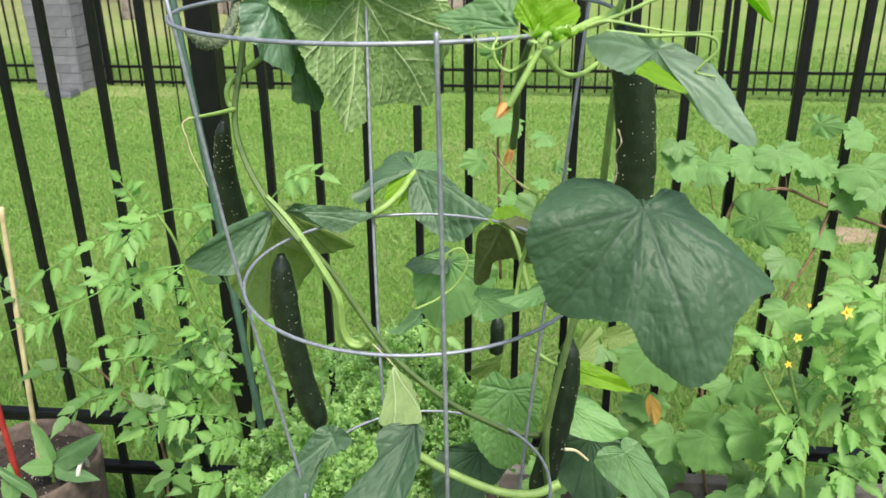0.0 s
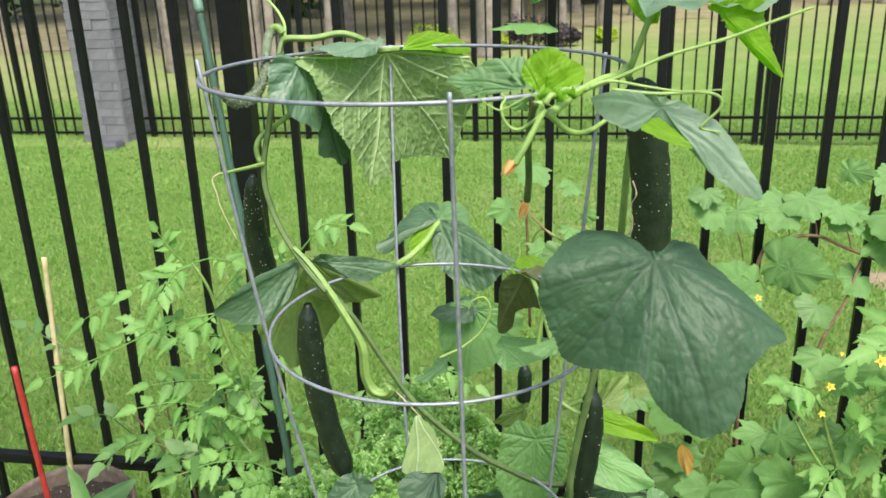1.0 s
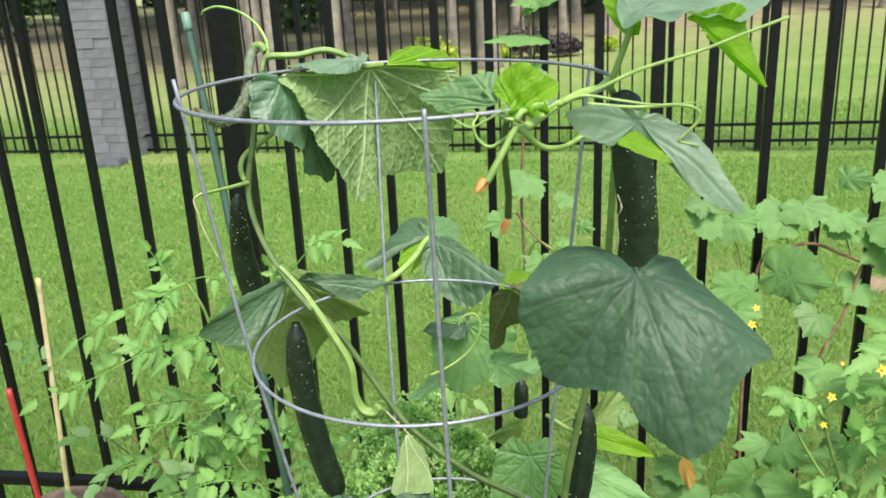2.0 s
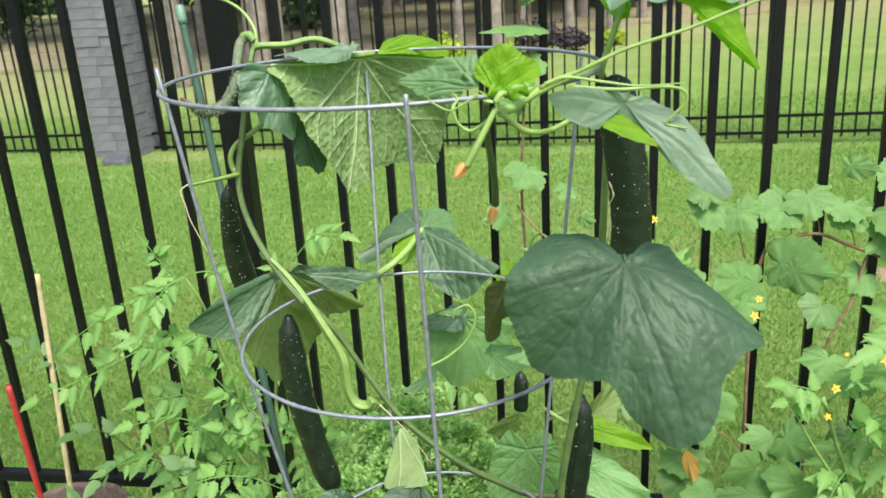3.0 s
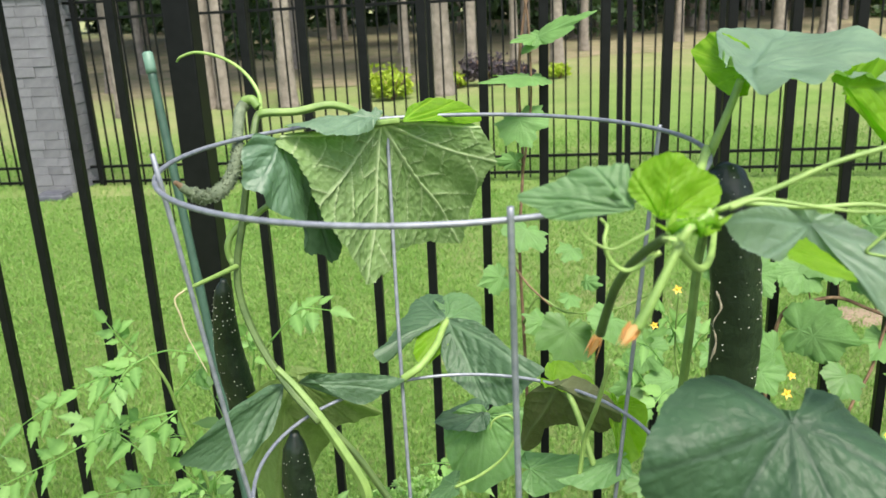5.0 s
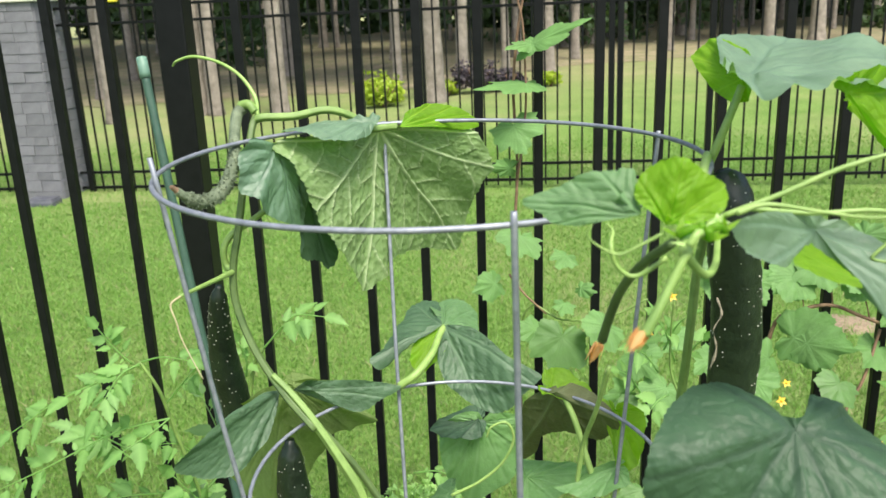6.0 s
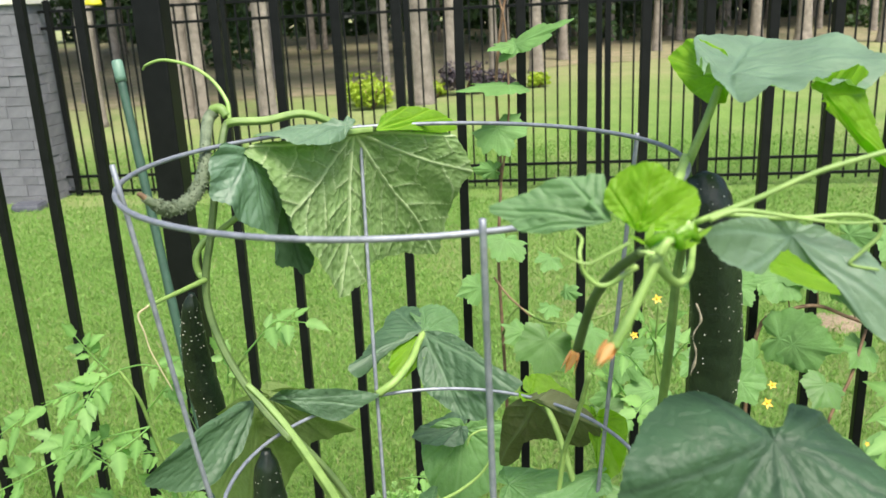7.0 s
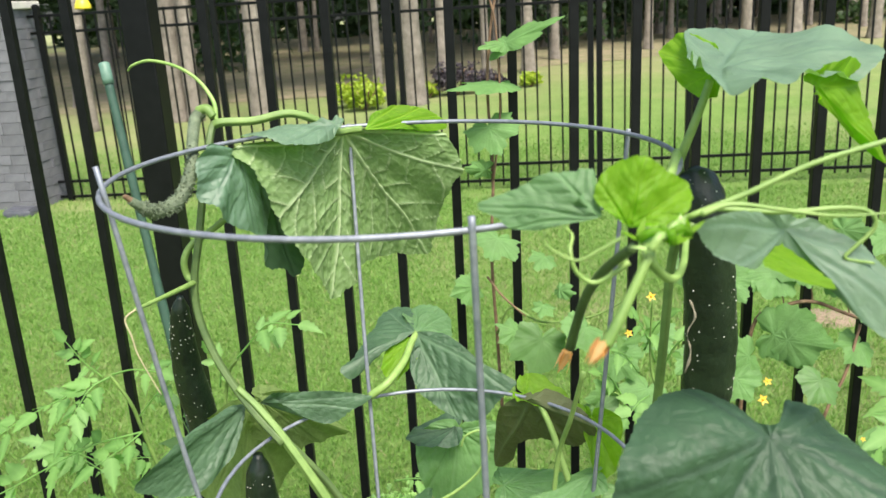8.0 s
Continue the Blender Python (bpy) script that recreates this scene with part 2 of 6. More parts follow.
# ---- raised bed ----
def build_bed():
    bm = bmesh.new()
    nx, ny = 40, 24
    vs = [[bm.verts.new((-0.60 + 2.32 * i / nx, 0.05 + 1.62 * j / ny, 0.285 + 0.02 * noise.noise(Vector((i * 0.4, j * 0.4, 0))) + 0.012 * noise.noise(Vector((i * 1.3, j * 1.3, 3))))) for i in range(nx + 1)] for j in range(ny + 1)]
    for j in range(ny):
        for i in range(nx):
            bm.faces.new((vs[j][i], vs[j][i + 1], vs[j + 1][i + 1], vs[j + 1][i]))
    bed = thing("raised_bed", "raised vegetable bed with weathered board sides and dark soil", "garden bed", at=(0, 0, 0))
    part("soil", bm, M_SOIL, bed, "dark crumbly soil")
    for cx, cy, sx, sy in ((0.56, 1.69, 2.38, 0.038), (0.56, 0.03, 2.38, 0.038), (-0.62, 0.86, 0.038, 1.62), (1.74, 0.86, 0.038, 1.62)):
        bm = bmesh.new()
        box(bm, cx, cy, 0.162, sx, sy, 0.345, 0.004)
        part("board", bm, M_BOARD, bed, "grey weathered board", smooth=False)


build_bed()

# ---- far fence ----
build_fence("metal_fence", "distant black metal picket fence across the lawn", (-4.165, 8.410, 0.0), -2.8,
            [-5.4, -3.57, -1.73, -0.2, 1.57, 3.34, 5.12, 5.2, 6.02, 6.1, 7.9, 9.7], 0.116, 0.12, -0.17, [(-0.118, 0.028), (0.040, 0.028), (1.525, 0.028), (1.683, 0.028)], 0.055, 0.0165, 1.70, slope=-0.58)


# ---- plant materials ----
M_LEAF = leaf_mat("cucumber_leaf_upper", (0.047, 0.097, 0.052), (1.5, 2.4, 0.5), (0.030, 0.064, 0.034), 0.55, 0.16, 0.15, 130, 0.38)
# brownish underside, its base colour darkened to show shade
M_LEAF_BRONZE = leaf_mat("cucumber_leaf_bronze_shaded", (0.085, 0.105, 0.042), (1.5, 1.6, 0.35), (0.12, 0.15, 0.065), 0.65, 0.22, -0.2, 130, 0.3)
M_LEAF_MID = leaf_mat("cucumber_leaf_soft", (0.10, 0.195, 0.085), (1.5, 2.2, 0.45), (0.135, 0.245, 0.11), 0.55, 0.3, 0.2, 150, 0.4)
M_LEAF_DULL = leaf_mat("cucumber_leaf_dull", (0.050, 0.104, 0.054), (1.5, 2.3, 0.5), (0.092, 0.16, 0.088), 0.5, 0.2, 0.2, 160, 0.42)
# pale and bluish leaves: sky sheen on upper faces is mixed into the colour
M_LEAF_PALE = leaf_mat("cucumber_leaf_pale_sheen", (0.132, 0.212, 0.145), (1.5, 2.1, 0.45), (0.118, 0.195, 0.125), 0.5, 0.3, 0.15, 150, 0.5)
M_LEAF_BLUE = leaf_mat("cucumber_leaf_bluish_sheen", (0.088, 0.165, 0.108), (1.5, 2.2, 0.45), (0.075, 0.14, 0.088), 0.45, 0.25, 0.15, 150, 0.5)
M_LEAF_FRESH = leaf_mat("cucumber_leaf_fresh", (0.14, 0.275, 0.10), (1.5, 2.2, 0.45), (0.185, 0.325, 0.135), 0.5, 0.3, 0.35, 130, 0.45)
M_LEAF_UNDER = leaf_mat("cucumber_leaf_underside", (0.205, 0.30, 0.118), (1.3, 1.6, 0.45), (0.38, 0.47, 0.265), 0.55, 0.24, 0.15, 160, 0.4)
# darker olive copy of the underside, with shade painted into the colour
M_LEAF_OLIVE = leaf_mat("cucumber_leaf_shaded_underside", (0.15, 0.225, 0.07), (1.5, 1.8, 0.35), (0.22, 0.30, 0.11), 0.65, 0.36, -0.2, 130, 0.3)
# sun glowing through leaves and flaps, put into a bright yellow-green base colour
M_LEAF_LIT = leaf_mat("cucumber_leaf_sunlit", (0.17, 0.33, 0.018), (1.7, 2.0, 0.2), (0.22, 0.38, 0.03), 0.55, 0.55, 0.12, 160, 0.35)
M_TOMATO = leaf_mat("tomato_leaf", (0.148, 0.292, 0.078), (1.5, 1.9, 0.4), (0.23, 0.41, 0.13), 0.55, 0.4, 0.1, 200, 0.35)
# pepper foliage; also the dark copy for grape leaves meant to look shaded
M_TOMATO_DK = leaf_mat("pepper_and_shaded_grape_leaf", (0.085, 0.18, 0.055), (1.5, 1.9, 0.4), (0.10, 0.19, 0.06), 0.5, 0.3, 0.1, 200, 0.35)
M_GRAPE = leaf_mat("grape_leaf", (0.11, 0.235, 0.072), (1.4, 1.7, 0.4), (0.155, 0.30, 0.105), 0.6, 0.32, 0.3, 160, 0.35)
M_PARSLEY = leaf_mat("parsley_leaf", (0.31, 0.49, 0.19), (1.4, 1.7, 0.4), (0.35, 0.53, 0.22), 0.55, 0.3, 0.05, 300, 0.3)
M_STEM = mottled("vine_stem", [(0.3, (0.11, 0.20, 0.042)), (0.7, (0.21, 0.33, 0.08))], 40, 0.55, 0.0, 0.3, 600, 0.0006)
M_STEM_DK = mottled("vine_stem_dark", [(0.3, (0.05, 0.095, 0.024)), (0.7, (0.11, 0.175, 0.048))], 40, 0.55, 0.0, 0.3, 600, 0.0006)
M_PETIOLE = mottled("pale_petiole", [(0.3, (0.17, 0.29, 0.065)), (0.7, (0.27, 0.40, 0.11))], 60, 0.5, 0.0, 0.3, 600, 0.0005)
M_WOODY = mottled("brown_cane", [(0.3, (0.10, 0.055, 0.03)), (0.7, (0.25, 0.16, 0.09))], 60, 0.75, 0.0, 0.4, 300, 0.001)
M_DRY = mottled("dry_tendril", [(0.3, (0.42, 0.36, 0.2)), (0.7, (0.6, 0.53, 0.33))], 60, 0.8)
M_CUKE = mottled("cucumber_skin", [(0.3, (0.0035, 0.009, 0.0045)), (0.6, (0.008, 0.018, 0.008)), (0.85, (0.017, 0.032, 0.013))], 45, 0.4, 0.0, 0.6, 160, 0.0018)
M_CUKE_YOUNG = mottled("young_cucumber_skin", [(0.3, (0.07, 0.10, 0.05)), (0.7, (0.165, 0.21, 0.125))], 120, 0.5, 0.0, 0.9, 500, 0.002)
M_SPINE = mottled("pale_spine", [(0.3, (0.5, 0.5, 0.42)), (0.7, (0.68, 0.68, 0.58))], 90, 0.6)
M_SCAR = mottled("corky_scar", [(0.3, (0.20, 0.175, 0.12)), (0.7, (0.33, 0.29, 0.21))], 200, 0.85)
M_FLOWER = leaf_mat("yellow_petal", (0.80, 0.52, 0.03), (1.2, 1.0, 0.4), (0.85, 0.6, 0.1), 0.5, 0.35)
M_WITHER = leaf_mat("withered_leaf", (0.36, 0.23, 0.045), (1.2, 0.9, 0.5), (0.42, 0.3, 0.1), 0.7, 0.3)
M_WILT = leaf_mat("wilted_orange_petal", (0.72, 0.40, 0.13), (1.2, 0.9, 0.5), (0.72, 0.5, 0.25), 0.6, 0.35)

LOBES = {
    "heart": [(0, 1.0), (20, 0.86), (45, 0.78), (70, 0.74), (100, 0.70), (128, 0.68), (150, 0.62), (168, 0.48), (177, 0.2), (180, 0.06)],
    "lance": [(0, 1.0), (10, 0.84), (25, 0.62), (45, 0.46), (70, 0.37), (90, 0.33), (120, 0.27), (150, 0.2), (180, 0.12)],
    "round": [(0, 1.0), (14, 0.985), (28, 0.95), (45, 0.88), (65, 0.8), (90, 0.7), (120, 0.6), (150, 0.48), (170, 0.3), (180, 0.06)],
}
VEINS = {"round": (0, 32, 64, 100), "heart": (0, 30, 60, 95, 130), "lance": (0,)}


def outline(kind, deg):
    tab = LOBES[kind]
    for (a, ra), (b, rb) in zip(tab[:-1], tab[1:]):
        if a <= deg <= b:
            s = (deg - a) / (b - a)
            s = s * s * (3 - 2 * s)
            return ra + (rb - ra) * s
    return tab[-1][1]


def vein_at(kind, r, deg, side, branch=0.62, thin=1.0):
    """0..1: how near (r, deg) lies to a main or a side vein."""
    best = 0.0
    for k in VEINS[kind]:
        for sg in ((1,) if k == 0 else (1, -1)):
            d = radians(deg * side - k * sg)
            off, along = abs(r * math.sin(d)), r * math.cos(d)
            if along <= 0:
                continue
            best = max(best, 1 - off / (thin * (0.012 + 0.014 * (1 - along))))
            if along > 0.1 and off < 0.42 * along + 0.03:
                ph = ((along - off * 0.8) / 0.15 + 0.3 * k + 0.2 * sg + 0.5 * noise.noise(Vector((along * 5, off * 8, k * sg * 0.37)))) % 1.0
                best = max(best, branch * (1 - abs(ph - 0.5) / 0.085))
    return max(0.0, min(1.0, best))


def leaf_bm(kind, J, T, L, R, u_left=0.2, u_right=0.2, droop=0.0, wave=0.006, relief=0.0018, teeth=0.02, seed=0, na=120, nr=20, bulge=0.0, back=0.3, cell=0.011, pucker=0.0009, mesh_veins=0.42, branch=0.62, thin=1.0):
    """A leaf blade: J where the stalk joins, T its tip, L and R the widest points of its two halves."""
    rnd = random.Random(seed)
    J, T, L, R = Vector(J), Vector(T), Vector(L), Vector(R)
    U = T - J
    vl, vr = L - J - U * u_left, R - J - U * u_right
    N = U.cross(vr - vl).normalized()
    vmax = max(outline(kind, d) * math.sin(radians(d)) for d in range(0, 181, 3))
    ph, size = rnd.uniform(0, 6), U.length
    k = min(1.0, size / 0.09)
    wave, relief, pucker = wave * k, relief * k, pucker * k
    bm = bmesh.new()
    lay = bm.verts.layers.float.new("vein")
    centre = bm.verts.new(J)
    centre[lay] = 0.4
    rows = []
    for i in range(na + 1):
        deg_full = -180 + 360 * i / na
        side, deg = (1 if deg_full >= 0 else -1), abs(deg_full)
        ro = outline(kind, deg)
        ro *= 1 + teeth * (0.6 + 0.9 * abs(noise.noise(Vector((deg * 0.07, ph, side * 3))))) * (((deg * na / 2000 + 0.5 * noise.noise(Vector((deg * 0.06, ph, side))) + ph) % 1.0) - 0.5) + 0.03 * noise.noise(Vector((deg * 0.05 + seed, side, ph)))
        row = []
        for j in range(1, nr + 1):
            r = ro * j / nr
            u, v = r * math.cos(radians(deg)), side * r * math.sin(radians(deg)) / vmax
            u = u if u > 0 else u * back
            soft = math.sqrt(v * v + 0.006)
            vpos, vneg = 0.5 * (soft + v) - 0.039, 0.5 * (soft - v) - 0.039
            p = J + U * u + vr * vpos + vl * vneg
            ve = vein_at(kind, r, deg, side, branch, thin)
            h = bulge * size * (u * (1 - u)) + wave * (r ** 2) * math.sin(deg_full * 0.085 + ph) + wave * 0.6 * r ** 3 * math.sin(deg_full * 0.23 + ph * 2)
            h -= relief * (ve - 0.3) * (1.0 - 0.3 * r) - abs(relief) * 0.45 * noise.noise(Vector((u * 9 + seed, v * 9, 0.3)))
            if pucker:
                near = noise.voronoi((Vector((u, v * 0.8, seed * 0.37)) * size + Vector((0.3, 0.3, 0.3)) * noise.noise(Vector((u * 12, v * 12, seed))) * 0.006) / cell)[0]
                gap = near[1] - near[0]
                ve = max(ve, mesh_veins * (1 - gap / 0.15))
                h += (pucker if relief >= 0 else -pucker) * min(1.0, gap / 0.45)
            vert = bm.verts.new(p + N * h + Vector((0, 0, -droop * size * r * r)))
            vert[lay] = ve
            row.append(vert)
        rows.append(row)
    for i in range(na):
        a, b = rows[i], rows[i + 1]
        bm.faces.new((centre, a[0], b[0]))
        for j in range(nr - 1):
            bm.faces.new((a[j], a[j + 1], b[j + 1], b[j]))
    return bm


def closed_spline(points, n):
    """n points spread evenly along a closed smooth curve through the points."""
    k = len(points)
    fine = []
    for i in range(k):
        a, b, c, d = (points[(i + j) % k] for j in (-1, 0, 1, 2))
        for j in range(16):
            s = j / 16
            fine.append(0.5 * (2 * b + (c - a) * s + (2 * a - 5 * b + 4 * c - d) * s * s + (3 * b - a - 3 * c + d) * s ** 3))
    fine.append(fine[0])
    p = np.array(fine)
    run = np.concatenate(([0], np.cumsum(np.linalg.norm(np.diff(p, axis=0), axis=1))))
    at = np.linspace(0, run[-1], n + 1)[:-1]
    return np.stack([np.interp(at, run, p[:, c]) for c in range(3)], 1), at


def blade_bm(hub, tip_way, face_way, rim, veins, under=False, bow=0.05, relief=0.0018, quilt=0.001, net=0.0, pucker=0.0012, tooth=0.0062, na=200, nr=34, teeth=0.001, wave=0.002, edge=0.0, branch=0.55, thin=1.0, seed=0):
    """A leaf blade in its own frame. hub: where the stalk joins; tip_way, face_way: towards the tip and out of the face that shows;
    rim: degrees from the tip, reach and lift in centimetres round the edge; veins: degrees of the main veins."""
    rng = np.random.default_rng(seed)
    J, N = np.array(hub), Vector(face_way).normalized()
    U = (Vector(tip_way) - N * N.dot(Vector(tip_way))).normalized()
    axes = np.array([U, N.cross(U), N])
    ctrl = [np.array((r * math.cos(radians(a)), r * math.sin(radians(a)), h)) * 0.01 for a, r, h in rim]
    E, run = closed_spline(ctrl, na)
    size = max(np.hypot(c[0], c[1]) for c in ctrl)
    ph = rng.uniform(0, 6.28, 6)
    saw = ((run / tooth + 0.5 * np.sin(run * 55 + ph[0])) % 1.0) - 0.4 + 0.5 * np.sin(run * 230 + ph[1])
    flat = np.maximum(np.hypot(E[:, 0], E[:, 1]), 1e-6)
    E[:, :2] *= (1 + teeth * saw / np.maximum(flat, 0.02))[:, None]
    r = (np.arange(1, nr + 1) / nr)[None, :]
    u, v = E[:, 0:1] * r, E[:, 1:2] * r
    reach = flat[:, None] * np.ones_like(r)
    angle = np.arctan2(E[:, 1], E[:, 0])[:, None]
    main, side, groove = np.zeros_like(u), np.zeros_like(u), np.ones_like(u)
    near = np.full_like(u, 9.0)
    warp = 0.35 * np.sin(u / size * 9 + ph[2]) * np.cos(v / size * 8 + ph[3])
    for k, deg in enumerate(veins):
        c, s = math.cos(radians(deg)), math.sin(radians(deg))
        along = u * c + v * s
        off = np.abs(v * c - u * s + 0.012 * size * np.sin(along / size * 7 + ph[4] + k))
        ahead = along > 0
        width = thin * size * (0.008 + 0.015 * np.clip(1 - along / size, 0, 1))
        main = np.maximum(main, np.where(ahead, np.clip(1.25 - off / width, 0, 1), 0))
        groove = np.minimum(groove, np.where(ahead, off / (0.055 * size), 1))
        turn = np.where(ahead, off / np.maximum(along, 1e-4), 8.0)
        mine = turn < near
        gap = np.abs(((along - 0.85 * off) / (0.135 * size) + 0.37 * k + warp + 0.5 * (v * c > u * s)) % 1.0 - 0.5) * 0.135 * size
        side = np.where(mine, np.clip(1.2 - gap / (thin * 0.0085 * size), 0, 1) * (along > 0.07 * size), side)
        groove = np.where(mine, np.minimum(groove, gap / (0.045 * size)), groove)
        near = np.where(mine, turn, near)
    groove = np.clip(groove, 0, 1)
    puff = groove * groove * (3 - 2 * groove)
    fade = np.clip(r * 5, 0, 1)
    vein = np.maximum(main, branch * side)
    h = E[:, 2:3] * r ** 1.25 + bow * reach * 4 * r * (1 - r) * 0.5
    h = h + wave * r ** 2 * (np.sin(angle * 5 + ph[5]) + 0.6 * np.sin(angle * 11 + ph[0])) + 0.5 * wave * np.sin(u / size * 13 + ph[1]) * np.sin(v / size * 11 + ph[2]) * fade
    sign = -1.0 if under else 1.0
    h = h + sign * fade * (quilt * puff - relief * vein * (1 - 0.5 * r))
    if net:
        for i in range(na):
            for j in range(nr):
                q = Vector((u[i, j], v[i, j], seed * 0.01)) / net
                q += Vector((noise.noise(q * 0.8), noise.noise(q * 0.8 + Vector((7, 3, 1))), 0)) * 0.5
                d = noise.voronoi(q)[0]
                gap = d[1] - d[0]
                vein[i, j] = max(vein[i, j], (0.26 if under else 0.12) * (1 - gap / 0.12))
                h[i, j] += sign * pucker * min(1.0, gap / 0.42)
    if edge:
        vein[:, -1] = np.maximum(vein[:, -1], edge)
    local = np.stack([u, v, h], 2).reshape(-1, 3)
    world = J + local @ axes
    bm = bmesh.new()
    lay = bm.verts.layers.float.new("vein")
    mid = bm.verts.new(J)
    mid[lay] = 0.6
    vs = []
    for p, ve in zip(world.tolist(), vein.reshape(-1).tolist()):
        q = bm.verts.new(p)
        q[lay] = ve
        vs.append(q)
    for i in range(na):
        a, b = i * nr, ((i + 1) % na) * nr
        bm.faces.new((mid, vs[a], vs[b]))
        for j in range(nr - 1):
            bm.faces.new((vs[a + j], vs[a + j + 1], vs[b + j + 1], vs[b + j]))
    return bm


def blade(parent, hub, tip_way, face_way, rim, veins, material, label="", **shape):
    return part("leaf", blade_bm(hub, tip_way, face_way, rim, veins, seed=len(bpy.data.objects), **shape), material, parent, label)


def leaf(parent, kind, J, T, L, R, material, label="", name="leaf", **shape):
    ob = part(name, leaf_bm(kind, J, T, L, R, seed=len(bpy.data.objects), **shape), material, parent, label)
    return ob


def stem(parent, points, r0, r1, material, name="stem", label="", ribs=0.0, sides=9, n=8):
    bm = bmesh.new()
    tube(bm, smooth_path(points, n), lambda s: r0 + (r1 - r0) * s, 20 if ribs else sides, ribs=ribs * 1.5)
    return part(name, bm, material, parent, label)


def tendril(parent, points, r=0.0012, material=None, name="tendril", label=""):
    return stem(parent, points, r, r * 0.5, material or M_PETIOLE, name, label, sides=6)


def cucumber(parent, points, rmax, label, spots=70, neck=0.45, seed=1, reach=0.3):
    path = smooth_path(points, 10)

    def prof(s):
        body = (1 - abs(2 * max(0, s - 0.02) - 1.05) ** 6 * 0.55)
        taper = neck + (1 - neck) * min(1, s / reach) ** 0.8
        end = math.sqrt(max(0.02, 1 - max(0, (s - 0.90) / 0.1) ** 2))
        return rmax * taper * end * min(1.0, body + 0.3)

    bm = bmesh.new()
    tube(bm, path, prof, 20, ribs=0.035, knobs=0.07, seed=seed)
    fruit = part("cucumber", bm, M_CUKE, parent, label)
    rnd = random.Random(seed)
    bm = bmesh.new()
    for _ in range(spots):
        s = rnd.uniform(0.12, 0.97)
        i = min(int(s * (len(path) - 1)), len(path) - 2)
        d = (path[i + 1] - path[i]).normalized()
        a = rnd.uniform(0, 2 * math.pi)
        sd = d.cross(Vector((0.2, 0.95, 0.1))).normalized()
        out = sd * math.cos(a) + d.cross(sd) * math.sin(a)
        c = path[i] + out * prof(s) * 1.0
        bmesh.ops.create_icosphere(bm, subdivisions=1, radius=rnd.uniform(0.0003, 0.00065), matrix=Matrix.Translation(c))
    sp = part("spines", bm, M_SPINE, fruit, "pale pin-head spines scattered over the skin")
    sp["kind"] = "stuff"
    return fruit


LEAFLET_PLAIN = ((0.0, 0.06), (0.1, 0.78), (0.18, 0.86), (0.3, 1.0), (0.4, 0.97), (0.5, 0.84), (0.6, 0.7), (0.7, 0.52), (0.82, 0.28), (1.0, 0.02))
LEAFLET_LOBED = ((0.0, 0.05), (0.04, 0.45), (0.16, 0.95), (0.19, 0.74), (0.25, 0.82), (0.38, 1.0), (0.40, 0.74), (0.46, 0.74), (0.58, 0.76), (0.60, 0.52), (0.75, 0.46), (0.76, 0.32), (0.9, 0.14), (1.0, 0.0))


def ovate(bm, lay, base, direction, normal, length, width, droop=0.15, lobed=True, rnd=random):
    """One small leaflet: pointed oval, toothed or plain, creased on its midrib and bent down."""
    d = direction.normalized()
    s = d.cross(normal).normalized()
    n = s.cross(d).normalized()
    prof = LEAFLET_LOBED if lobed else LEAFLET_PLAIN
    crease, curl = rnd.uniform(0.0, 0.2), rnd.uniform(-0.08, 0.06)
    mid, lf, rt, reached = [], [], [], 0.0
    for t, w in prof:
        hw = width * 0.5 * w
        reached = max(reached, t - 0.12 * w * lobed)
        sag = Vector((0, 0, -droop * length * t * t)) + n * (curl * length * t * t)
        v = bm.verts.new(base + d * (length * reached) + Vector((0, 0, -droop * length * reached * reached)) + n * (curl * length * reached * reached))
        v[lay] = 0.7
        mid.append(v)
        edge = base + d * (length * t) + sag + n * hw * crease
        lf.append(bm.verts.new(edge + s * hw * rnd.uniform(0.8, 1.15) + d * length * rnd.uniform(-0.03, 0.03)))
        rt.append(bm.verts.new(edge - s * hw * rnd.uniform(0.8, 1.15) + d * length * rnd.uniform(-0.03, 0.03)))
    for i in range(len(prof) - 1):
        bm.faces.new((mid[i], mid[i + 1], lf[i + 1], lf[i]))
        bm.faces.new((mid[i + 1], mid[i], rt[i], rt[i + 1]))


